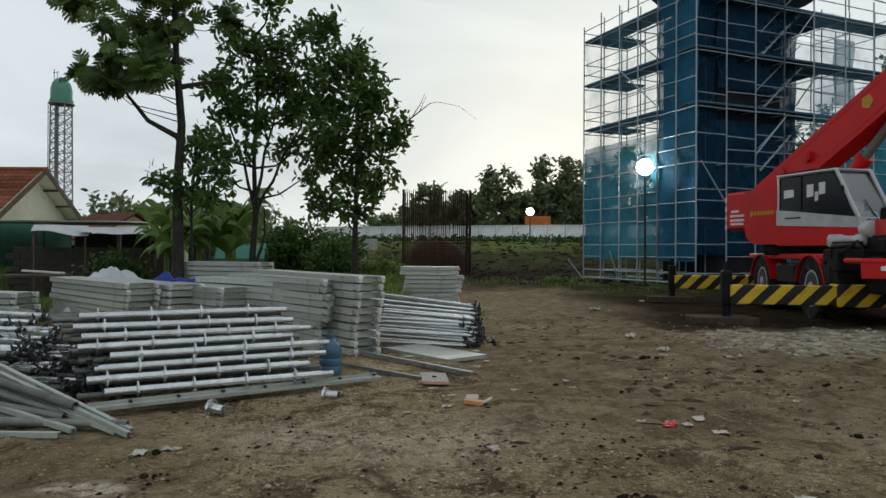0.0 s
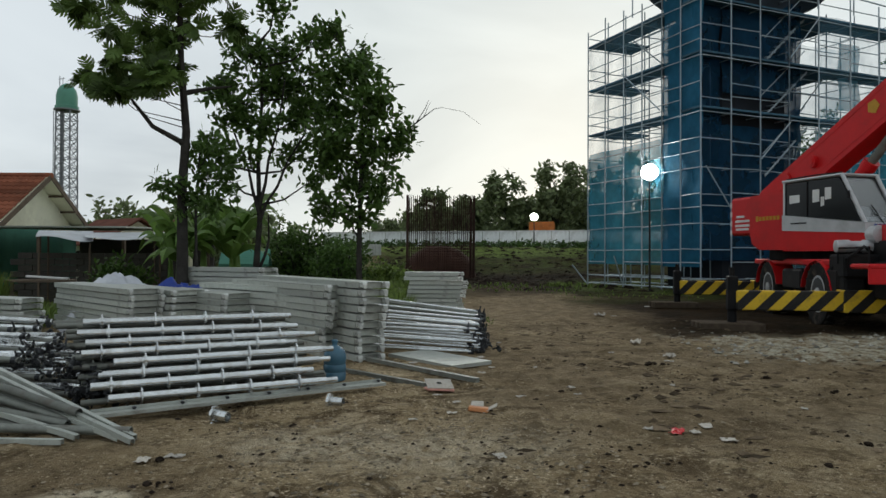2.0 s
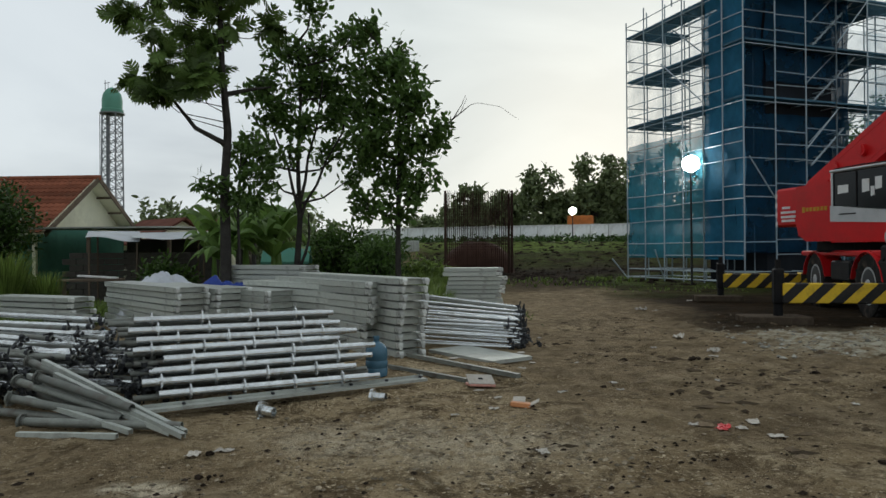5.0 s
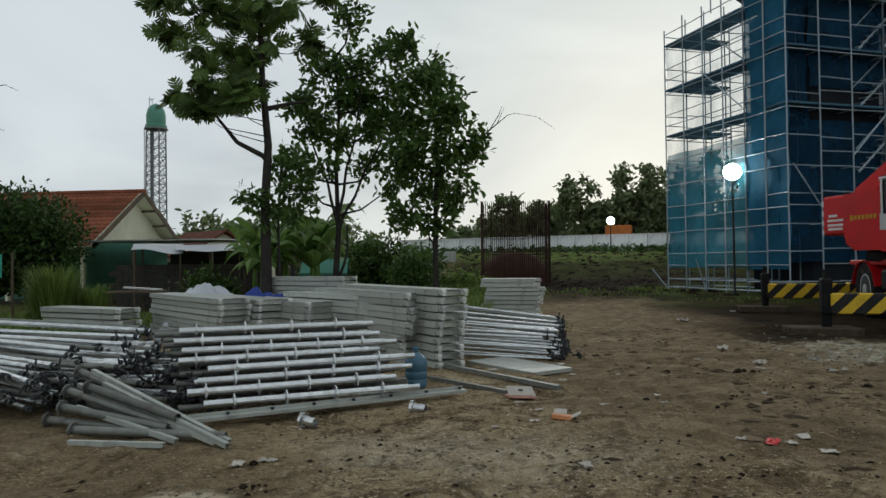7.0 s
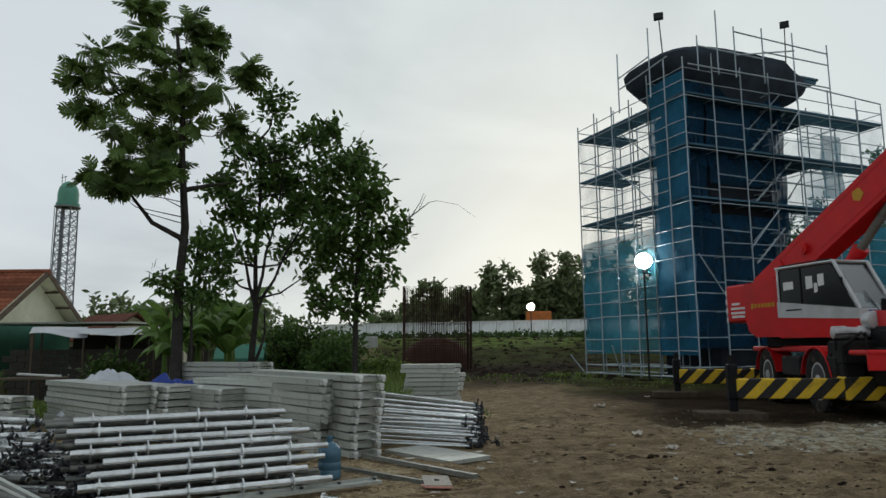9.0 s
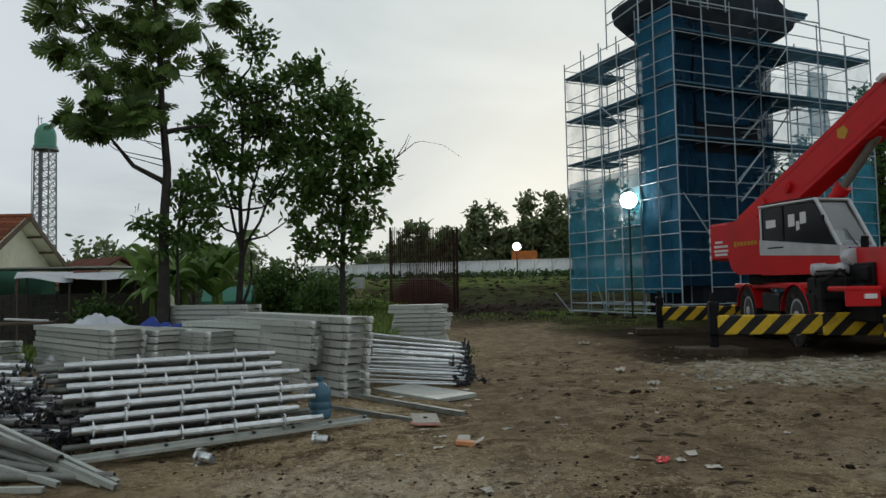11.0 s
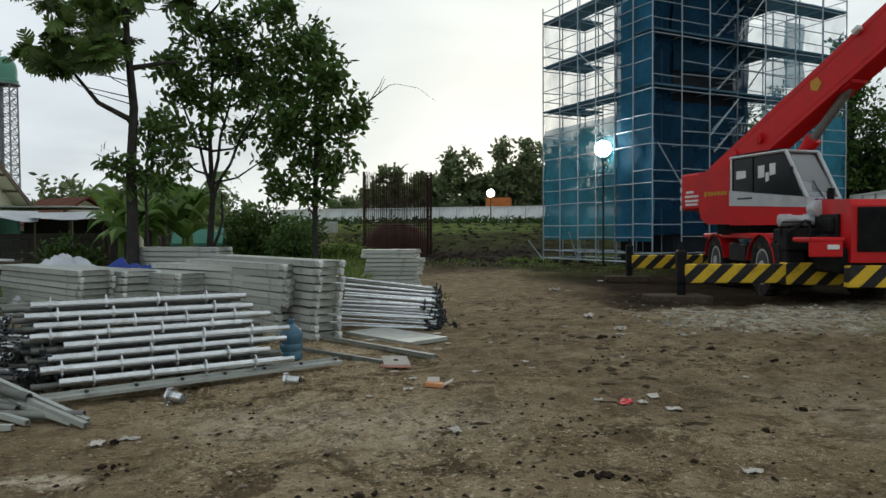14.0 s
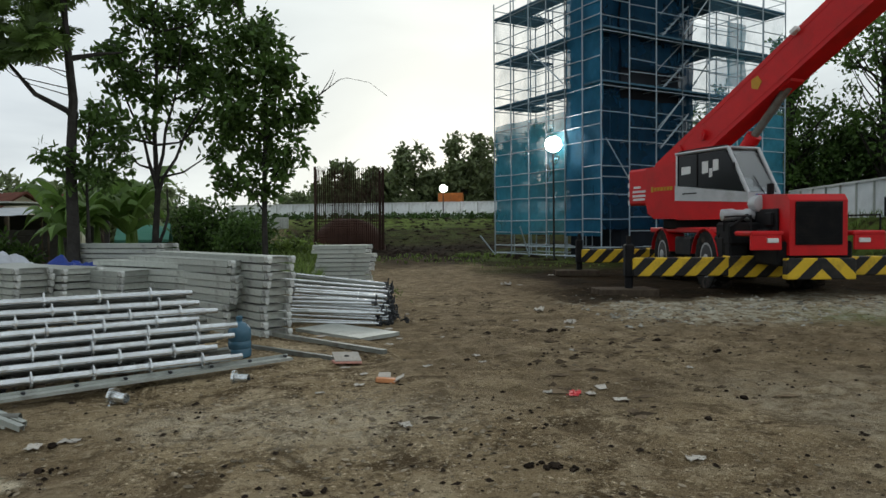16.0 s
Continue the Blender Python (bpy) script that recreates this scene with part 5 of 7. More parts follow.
# dark couplers heaped between the pipe ends
cl = part("scaffold_clamp", Mesh().tube((-0.022, 0, 0), (0.022, 0, 0), 0.032, n=9, hollow=0.66).box((0, 0.04, 0), (0.032, 0.04, 0.04), bevel=0.008).tube((0, 0.02, 0.035), (0, 0.09, 0.04), 0.009, n=6).box((0, 0.06, -0.01), (0.014, 0.018, 0.13), Matrix.Rotation(0.3, 3, "X")), CLAMP)
tagged(cl, "dark oily swivel coupler in a heap of fittings", "coupler", "heaped couplers")
for i in range(172):
    if i < 60:
        t = rnd.random()
        c = Vector((-4.75, 6.35, 0)).lerp(Vector((-3.7, 8.1, 0)), t) + Vector((rnd.gauss(0, 0.16), rnd.gauss(0, 0.12), 0))
        c.z = rnd.uniform(0.05, 0.42 + 0.22 * t)
    elif i < 158:
        t = rnd.random()
        c = Vector((-3.22 - 0.45 * t + rnd.gauss(0, 0.12), 6.52 + 0.75 * t + rnd.gauss(0, 0.12), rnd.uniform(0.06, 0.30 + 0.45 * t)))
    else:
        c = Vector((0.48 + rnd.gauss(0, 0.11), rnd.uniform(10.6, 12.0), rnd.uniform(0.05, 0.2)))
    m = Matrix.Translation(c) @ Euler((rnd.uniform(0, 6), rnd.uniform(0, 6), rnd.uniform(0, 6))).to_matrix().to_4x4()
    if i == 0:
        cl.matrix_basis = m
    else:
        copy_thing(cl, m)

# jacks with flanges and long angles in front of the heap
fl = [pipe_master("base_jack", 1.25 + 0.2 * k, 0.038, "dull grey pipe with ring flange before the heap", "scaffold pipe", "fanned flanged pipes", GALV_OLD_AND_SHADED, rings=False, ends=False, flange=True) for k in range(2)]
used = set()
for i, (a, b) in enumerate((((-4.66, 6.86, 0.42), (-3.5, 6.2, 0.22)), ((-4.49, 6.42, 0.30), (-3.3, 5.95, 0.12)), ((-4.35, 6.12, 0.20), (-3.2, 5.85, 0.09)), ((-4.02, 5.78, 0.07), (-3.26, 5.76, 0.06)), ((-4.2, 6.3, 0.36), (-3.2, 5.9, 0.2)), ((-4.5, 6.62, 0.16), (-3.4, 6.05, 0.06)), ((-4.55, 6.2, 0.06), (-3.4, 5.9, 0.05)))):
    k = i % 2
    lay(fl[k], a, b, i, k not in used)
    used.add(k)
for i, (a, b) in enumerate((((-4.41, 6.72, 0.45), (-2.51, 5.67, 0.03)), ((-4.11, 6.44, 0.36), (-2.46, 5.52, 0.03)), ((-4.30, 6.50, 0.30), (-2.60, 5.60, 0.03)), ((-4.2, 6.15, 0.20), (-2.95, 5.62, 0.04)), ((-3.85, 5.52, 0.03), (-3.0, 5.5, 0.03)), ((-4.45, 6.55, 0.34), (-2.75, 5.72, 0.05)))):
    a, b = Vector(a), Vector(b)
    L = (b - a).length
    ob = part("steel_angle", Mesh().box((L / 2, 0, 0.02), (L, 0.044, 0.007)).box((L / 2, 0.020, 0), (L, 0.006, 0.04)).box((L / 2, -0.020, 0), (L, 0.006, 0.04)), BOARD, None, m=Matrix.Translation(a + Vector((0, 0, gz(b.x, b.y)))) @ (b - a).to_track_quat("X", "Z").to_matrix().to_4x4())
    tagged(ob, "long pale steel channel leaning from the heap to the mud", "steel channel", "leaning channels")

# ---- loose pieces on the ground ----
for (x, y, a, L, W, T, lab, mt, nm) in ((-0.12, 10.02, -50, 1.45, 0.72, 0.045, "flat pale grey steel sheet lying on the mud", BOARD, "steel_sheet"), (-0.37, 8.95, -48.5, 2.2, 0.07, 0.045, "long grey steel angle lying on the mud", GALV_OLD_AND_SHADED, "steel_angle"), (-0.80, 8.52, -43, 1.55, 0.06, 0.045, "long grey steel angle lying on the mud", GALV_OLD_AND_SHADED, "steel_angle")):
    me = Mesh().box((0, 0, T), (L, W, 0.014)).box((0, W / 2 - 0.01, T / 2), (L, 0.014, T)).box((0, -W / 2 + 0.01, T / 2), (L, 0.014, T)).box((L / 2 - 0.01, 0, T / 2), (0.014, W, T))
    ob = part(nm, me, mt, None, m=pose(x, y, gz(x, y) + 0.012, 0, 0, a))
    tagged(ob, lab, "steel sheet" if nm == "steel_sheet" else "steel angle")
# water bottle
bt = thing("water_bottle", pose(-1.33, 8.36, gz(-1.33, 8.36)), "dusty blue plastic gallon water bottle beside the pipes", "bottle")
prof = [(0.10, 0.0), (0.130, 0.02), (0.135, 0.10), (0.126, 0.115), (0.135, 0.13), (0.135, 0.19), (0.126, 0.205), (0.135, 0.22), (0.135, 0.30), (0.120, 0.36), (0.07, 0.41), (0.033, 0.43), (0.031, 0.47)]
part("bottle_body", Mesh().lathe(prof, n=28), BOTTLE, bt, smooth=True)
part("neck_ring", Mesh().lathe([(0.038, 0.455), (0.04, 0.46), (0.04, 0.485), (0.034, 0.49)], n=18), BOTTLE, bt, smooth=True)


def litter(name, x, y, w, l, mat, label, category, seed, height=0.05, extra=None):
    """A crumpled sheet or wrapper."""
    rn = random.Random(seed)
    k = 7
    v = []
    for j in range(k):
        for i in range(k):
            v.append(((i / (k - 1) - 0.5) * w * (1 + rn.uniform(-0.1, 0.1)) + rn.uniform(-0.01, 0.01), (j / (k - 1) - 0.5) * l + rn.uniform(-0.012, 0.012), abs(rn.gauss(0.006, height * 0.28)) + 0.004))
    me = Mesh().add(v, [(j * k + i, j * k + i + 1, (j + 1) * k + i + 1, (j + 1) * k + i) for j in range(k - 1) for i in range(k - 1)])
    ob = part(name, me, mat, None, m=pose(x, y, gz(x, y) + 0.004, 0, 0, rn.uniform(0, 180)))
    sol = ob.modifiers.new("thick", "SOLIDIFY")
    sol.thickness = 0.003
    if extra:
        part("flap", Mesh().box((0, l * 0.2, height * 0.7), (w * 0.7, l * 0.35, 0.006), Matrix.Rotation(0.3, 3, "X")), extra, ob)
    return tagged(ob, label, category, "litter on the mud")


for (x, y, rz, w, l, h, body, lid, lab) in ((-0.08, 7.72, 14, 0.30, 0.20, 0.03, PINK_PAPER, PAPER, "crushed white and pink carton on the mud"), (0.31, 6.74, -8, 0.19, 0.14, 0.045, ORANGE_PAPER, PAPER, "crushed orange snack box with a torn white flap")):
    ob = part("crushed_carton", Mesh().box((0, 0, h / 2), (w, l, h), Matrix.Rotation(0.08, 3, "Y") @ Matrix.Rotation(-0.1, 3, "X"), bevel=0.008), body, None, m=pose(x, y, gz(x, y) + 0.005, 0, 0, rz))
    tagged(ob, lab, "litter", "litter on the mud")
    if body is PINK_PAPER:
        part("lid", Mesh().box((0.0, 0, h + 0.045), (w * 0.98, l * 1.02, 0.008), Matrix.Rotation(0.06, 3, "Y") @ Matrix.Rotation(0.34, 3, "X")), lid, ob, "white printed lid")
        part("mark", Mesh().box((0.0, 0, h + 0.053), (0.05, 0.03, 0.004), Matrix.Rotation(0.06, 3, "Y") @ Matrix.Rotation(0.34, 3, "X")), BLACK, ob, "small dark printed mark")
    else:
        part("flap", Mesh().box((w * 0.55, 0, h * 0.7), (0.16, l, 0.008), Matrix.Rotation(-0.5, 3, "Y")), lid, ob, "torn white flap")
        part("flap", Mesh().box((-w * 0.1, l * 0.4, h * 1.1), (0.12, 0.10, 0.006), Matrix.Rotation(0.6, 3, "X")), lid, ob, "torn white flap")
litter("wrapper", 1.94, 5.93, 0.20, 0.10, RED_PAPER, "bright red plastic wrapper trodden into mud", "litter", 3, 0.03)
for i, (x, y, w) in enumerate(((1.72, 5.98, 0.1), (2.10, 5.95, 0.12), (2.28, 6.2, 0.2), (2.3, 5.75, 0.16), (3.13, 9.88, 0.16), (2.55, 10.9, 0.12), (1.40, 7.92, 0.12), (0.79, 7.46, 0.13), (1.42, 7.6, 0.1), (-2.2, 5.1, 0.18), (-2.0, 5.2, 0.17), (2.19, 4.19, 0.16), (-0.1, 7.45, 0.12), (0.05, 6.6, 0.12), (0.1, 7.1, 0.1),
                               (0.5, 10.2, 0.2), (0.45, 9.1, 0.14), (-0.45, 9.7, 0.18), (4.2, 17.6, 0.2), (6.0, 21.0, 0.3), (2.6, 8.1, 0.1), (1.2, 9.5, 0.08), (0.9, 12.0, 0.1), (-0.3, 6.3, 0.1), (0.3, 3.6, 0.3), (-1.9, 3.9, 0.22), (0.4, 5.2, 0.16), (3.5, 6.9, 0.12), (0.6, 9.3, 0.1))):
    litter("paper_scrap", x, y, w * 0.75, w * 0.5, PAPER, "dirty pale scrap of paper on the mud", "litter", 10 + i, 0.018)


for i, (x, y, w) in enumerate(((3.3, 12.29, 0.2), (3.26, 10.28, 0.19), (3.9, 17.8, 0.26))):
    litter("plastic_bag", x, y, w, w * 0.7, PAPER, "small crumpled white plastic bag lying on the mud", "litter", 70 + i, 0.13)


# clods and stones
def clod(rn, r):
    bm = bmesh.new()
    bmesh.ops.create_icosphere(bm, subdivisions=2, radius=r)
    seed_ = rn.random() * 50
    for v in bm.verts:
        q = v.co * (1.6 / r) + Vector((seed_, 0, 0))
        v.co *= 1 + 0.7 * noise.noise(q) + 0.35 * noise.noise(q * 2.7)
        v.co.z *= 0.55
    v = [tuple(q.co) for q in bm.verts]
    f = [[q.index for q in g.verts] for g in bm.faces]
    bm.free()
    return v, f


rnd = random.Random(21)
for i, (x, y, r) in enumerate(((1.85, 9.6, 0.11), (2.78, 9.66, 0.12), (2.95, 9.6, 0.08), (1.89, 7.34, 0.06), (1.28, 7.8, 0.07), (1.25, 4.15, 0.10), (1.10, 4.22, 0.08), (1.36, 4.1, 0.07), (-0.25, 3.95, 0.09), (-2.08, 5.12, 0.08), (-1.95, 4.6, 0.08), (2.7, 5.0, 0.07), (1.45, 5.1, 0.05), (3.4, 5.7, 0.09), (2.2, 7.9, 0.05), (3.9, 8.6, 0.1), (4.3, 7.8, 0.08))):
    for j in range(4):
        v, f = clod(rnd, r * 0.75 * (0.5 if j == 0 else rnd.uniform(0.16, 0.36)))
        xx, yy = x + (rnd.uniform(-0.1, 0.1) if j else 0), y + (rnd.uniform(-0.06, 0.06) if j else 0)
        ob = part("mud_clod", Mesh().add(v, f), CLOD, None, m=pose(xx, yy, gz(xx, yy) + r * 0.15), smooth=True)
        tagged(ob, "dark wet clod of mud", "clod", "clods on the mud")
oct_ = [((1, 0, 0), (-1, 0, 0), (0, 1, 0), (0, -1, 0), (0, 0, 0.7), (0, 0, -0.5)), ((0, 2, 4), (2, 1, 4), (1, 3, 4), (3, 0, 4), (2, 0, 5), (1, 2, 5), (3, 1, 5), (0, 3, 5))]
for nm, mt, cnt, lo, hi, lab in (("gravel", STONE, 11000, 0.004, 0.026, "pale pebbles scattered over the mud"), ("crumbs", CLOD, 15000, 0.004, 0.030, "dark crumbs of mud scattered over the yard")):
    me = Mesh()
    for i in range(cnt):
        y = 3.2 + 13 * rnd.random() ** 1.6
        x = rnd.uniform(-0.75, 0.85) * y
        if nm == "gravel" and i % 3 == 0:  # thicker in the dry patch
            x, y = rnd.gauss(-0.3, 0.9), rnd.gauss(5.4, 0.6)
        if fbm(x, y, 0.7) + rnd.uniform(-0.4, 0.4) < (-0.05 if nm == "gravel" else 0.0):
            continue
        churn = rut(x, y)[1] + smoothstep(1.5, 4.0, x) * 0.5 if nm == "crumbs" else 0.3
        if rnd.random() > 0.35 + churn:
            continue
        r = lo + (hi - lo) * rnd.random() ** 4
        a = rnd.uniform(0, 6)
        ca, sa = math.cos(a) * r, math.sin(a) * r
        z = gz(x, y) + r * 0.2
        sx = rnd.uniform(0.7, 2.0)
        jt = [rnd.uniform(0.55, 1.25) for _ in range(6)]
        me.add([(x + (p[0] * ca * sx - p[1] * sa) * j, y + (p[0] * sa * sx + p[1] * ca) * j, z + p[2] * r * 0.8 * j) for p, j in zip(oct_[0], jt)], oct_[1])
    tagged(part(nm, me, mt), lab, "gravel", kind="stuff")
churned = Mesh()
for i in range(1900):
    y = 5.0 + 11 * rnd.random() ** 1.1
    x = rnd.uniform(0.05, 0.85) * y
    if fbm(x, y, 0.9) + 0.5 * rut(x, y)[1] < rnd.uniform(0.0, 0.4):
        continue
    r = 0.014 + 0.05 * rnd.random() ** 3
    a = rnd.uniform(-0.6, 0.6)
    sx = rnd.uniform(1.0, 2.6)
    ca, sa = math.cos(a) * r, math.sin(a) * r
    jt = [rnd.uniform(0.5, 1.3) for _ in range(6)]
    churned.add([(x + (p[0] * ca * sx - p[1] * sa) * j, y + (p[0] * sa * sx + p[1] * ca) * j, gz(x, y) + r * 0.1 + p[2] * r * 0.7 * j) for p, j in zip(oct_[0], jt)], oct_[1])
tagged(part("mud_lumps", churned, CHURNED), "flat dark lumps of churned wet mud", "mud", kind="stuff")
rubble = Mesh()
for i in range(1000):
    x, y = rnd.uniform(4.0, 10.5), rnd.gauss(11.8, 1.1)
    if fbm(x, y, 1.2) < rnd.uniform(-0.25, 0.2):
        continue
    r = 0.012 + 0.055 * rnd.random() ** 3
    a = rnd.uniform(0, 6)
    ca, sa = math.cos(a) * r, math.sin(a) * r
    jt = [rnd.uniform(0.55, 1.3) for _ in range(6)]
    rubble.add([(x + (p[0] * ca - p[1] * sa) * j, y + (p[0] * sa + p[1] * ca) * j, gz(x, y) + r * 0.2 + p[2] * r * 0.8 * j) for p, j in zip(oct_[0], jt)], oct_[1])
tagged(part("rubble", rubble, RUBBLE), "pale grey concrete rubble trodden into the mud", "rubble", kind="stuff")

# ---- vegetation ----
def leaf_pair(me, p, d, up, L, W, droop=0.25):
    """A pointed leaf of four faces, bent along its length."""
    s = d.cross(up)
    if s.length < 1e-4:
        s = Vector((1, 0, 0))
    s.normalize()
    n = s.cross(d).normalized()
    m1, m2, tip = p + d * L * 0.35, p + d * L * 0.72 - n * L * droop * 0.35, p + d * L - n * L * droop
    me.add([p, m1 + s * W / 2 - n * W * 0.1, m1 - s * W / 2 - n * W * 0.1, m2 + s * W * 0.4, m2 - s * W * 0.4, tip], [(0, 2, 1), (1, 2, 4, 3), (3, 4, 5)])


def lobed_leaf(me, p, d, up, L, W, droop):
    """A breadfruit leaf with deep lobes."""
    s = d.cross(up).normalized()
    n = s.cross(d).normalized()

    def at(t, w):
        return p + d * L * t + s * W * w - n * L * droop * t * t - n * abs(w) * W * 0.25

    o = len(me.v)
    ts = [0.0, 0.18, 0.34, 0.5, 0.66, 0.82, 1.0]
    mid = [at(t, 0) for t in ts]
    me.v += [tuple(q) for q in mid]
    for sd in (-1, 1):
        for i, w in enumerate((0.30, 0.46, 0.5, 0.44, 0.30)):
            b = len(me.v)
            me.v += [tuple(at(ts[i + 1] + 0.16, sd * w)), tuple(at(ts[i + 1] + 0.02, sd * w * 0.9))]
            me.f.append((o + i, o + i + 1, b, b + 1) if sd > 0 else (o + i + 1, o + i, b + 1, b))
        b = len(me.v)
        me.v.append(tuple(at(0.9, sd * 0.14)))
        me.f.append((o + 5, o + 6, b) if sd > 0 else (o + 6, o + 5, b))


def rand_dir(rn, up=0.0):
    v = Vector((rn.gauss(0, 1), rn.gauss(0, 1), rn.gauss(0, 1) + up))
    return v.normalized()


def tree(name, x, y, trunk, radii, ends, label, seed, leaf, size, per_clump, spread, clumps, thick, start=0.35, lobed=False, group="", depth=0.8, side_of=1.0, forks=()):
    """trunk: bent stem in (dx, z); ends: ellipsoids (dx, z, rx, rz) of foliage; limbs grow from the stem to each clump."""
    rn = random.Random(seed)
    z0 = gz(x, y)
    th = thing(name, Matrix.Translation((x, y, z0)), label, "tree", group)
    yaw = math.atan2(-x, y)
    ax = Vector((math.cos(yaw), math.sin(yaw), 0))
    ay = Vector((-math.sin(yaw), math.cos(yaw), 0))
    stem = [ax * dx + ay * rn.uniform(-0.06, 0.06) + Vector((0, 0, z)) for dx, z in trunk]
    tm = Mesh().chain([stem[0] - Vector((0, 0, 0.2))] + stem, [radii[0] * 1.35] + list(np.interp(np.linspace(0, 1, len(stem)), [0, 1], radii)), 9)
    for fk in forks:
        pts = [ax * dx + ay * rn.uniform(-0.25, 0.25) * (i > 0) + Vector((0, 0, z)) for i, (dx, z) in enumerate(fk)]
        tm.chain(pts, list(np.linspace(radii[0] * 0.48, 0.02, len(pts))), 8)
    crown = Mesh()
    top = stem[-1]

    def on_stem(z):
        for a, b in zip(stem, stem[1:]):
            if b.z >= z:
                return a.lerp(b, max(0, min(1, (z - a.z) / max(1e-3, b.z - a.z))))
        return top

    for (cx, cz, rx, rz) in ends:
        c = ax * cx + Vector((0, 0, cz))
        root = on_stem(max(stem[0].z + (top.z - stem[0].z) * start, cz - max(0.5, abs(cx) * 0.5)))
        c2 = c + ay * rn.uniform(-depth, depth)
        mid = root.lerp(c2, 0.5) + Vector((0, 0, -0.12 * (c2 - root).length)) + ax * rn.uniform(-0.1, 0.1)
        tm.chain([root, mid, c2], [thick, thick * 0.7, thick * 0.35], 6)
        k = max(5, int(clumps * rx * rz))
        for _ in range(k):
            q = rand_dir(rn) * (rn.random() ** 0.45)
            cc = c2 + ax * q.x * rx + ay * q.y * min(1.2, (rx + rz) / 2) * side_of + Vector((0, 0, q.z * rz))
            j = c2.lerp(mid, rn.uniform(0, 0.5))
            tm.chain([j, j.lerp(cc, 0.5) + Vector((0, 0, -0.05)), cc], [thick * 0.3, thick * 0.2, thick * 0.1], 4)
            ph = rn.uniform(0, 6)
            for i in range(per_clump):
                if lobed:
                    a = ph + 2.4 * i
                    d = Vector((math.cos(a), math.sin(a), rn.uniform(-0.9, 0.8))).normalized()
                    lobed_leaf(crown, cc + d * 0.03, d, rand_dir(rn, 1.1), size * rn.uniform(0.65, 1.15), size * 0.74, rn.uniform(0.1, 0.5))
                else:
                    p = cc + rand_dir(rn) * spread * rn.random() ** 0.5
                    d = (rand_dir(rn, 0.1) + (p - cc) * 1.2).normalized()
                    leaf_pair(crown, p, d, rand_dir(rn, 1.2), size * rn.uniform(0.6, 1.25), size * 0.42, rn.uniform(0, 0.4))
    part("trunk", tm, BARK, th, smooth=True)
    part("crown", crown, leaf, th)
    return th


T1 = [(-1.14, 9.76, 0.44, 0.24), (-1.41, 9.16, 0.52, 0.44), (0.0, 9.65, 0.5, 0.21), (0.47, 9.42, 0.25, 0.23), (-1.93, 8.17, 0.66, 0.47), (-2.4, 7.7, 0.35, 0.35), (-2.29, 7.07, 0.38, 0.27), (-1.09, 8.62, 0.6, 0.48), (-0.26, 8.4, 0.49, 0.45), (0.58, 8.48, 0.54, 0.33),
      (1.56, 8.04, 0.38, 0.38), (-1.47, 7.49, 0.67, 0.47), (-0.67, 7.59, 0.64, 0.56), (0.38, 7.64, 0.69, 0.49), (1.26, 7.1, 0.5, 0.37), (-1.63, 6.5, 0.5, 0.43), (-0.85, 6.66, 0.63, 0.47), (-1.25, 5.9, 0.58, 0.47), (-0.59, 5.71, 0.47, 0.47), (-1.99, 5.44, 0.46, 0.27), (-1.59, 5.08, 0.34, 0.25)]
T1_LOW = [(-0.66, 3.12, 0.5, 0.37), (0.38, 4.07, 0.5, 0.42), (0.37, 3.5, 0.6, 0.42), (0.3, 2.9, 0.66, 0.42), (-0.17, 2.75, 0.46, 0.28)]
T2 = [(0.51, 8.19, 0.66, 0.55), (-0.3, 7.17, 0.81, 0.7), (0.72, 7.43, 0.82, 0.76), (1.71, 7.57, 0.77, 0.55), (-0.79, 6.07, 0.75, 0.59), (0.28, 6.21, 0.87, 0.76), (1.37, 6.46, 0.88, 0.82), (-0.58, 5.21, 0.81, 0.59), (0.27, 5.01, 0.65, 0.6), (1.25, 5.46, 0.77, 0.66), (-1.12, 4.34, 0.54, 0.48), (-0.16, 4.24, 0.59, 0.43), (1.24, 4.37, 0.71, 0.6), (1.67, 3.71, 0.55, 0.49), (-0.7, 3.59, 0.43, 0.43)]
T3 = [(-0.84, 7.47, 0.57, 0.37), (0.15, 6.98, 0.52, 0.47), (-0.22, 6.31, 0.89, 0.68), (0.61, 5.88, 0.47, 0.37), (-0.86, 5.47, 0.89, 0.73), (0.29, 5.25, 0.83, 0.63), (1.12, 4.83, 0.47, 0.42), (-0.76, 4.43, 0.88, 0.62), (0.38, 4.31, 0.78, 0.63), (-0.46, 3.69, 0.83, 0.57), (0.68, 3.47, 0.52, 0.47), (-0.88, 2.86, 0.62, 0.47), (0.36, 3.01, 0.52, 0.42), (-0.27, 2.44, 0.62, 0.42)]
T1 = [((a * 0.86 if a > 0 else a) + 0.06, b + 0.16, max(0.2, c - 0.12), max(0.16, d - 0.06)) for a, b, c, d in T1]
T1 += [(0.1, 7.1, 0.5, 0.4), (-0.3, 7.9, 0.45, 0.35), (-0.7, 5.35, 0.3, 0.22), (-1.1, 5.55, 0.25, 0.2), (-0.5, 5.9, 0.28, 0.25), (-0.3, 6.5, 0.2, 0.35)]
T2 = [(a, b, c - 0.10, d - 0.08) for a, b, c, d in T2]
T3 = [(a, b, c - 0.10, d - 0.06) for a, b, c, d in T3]
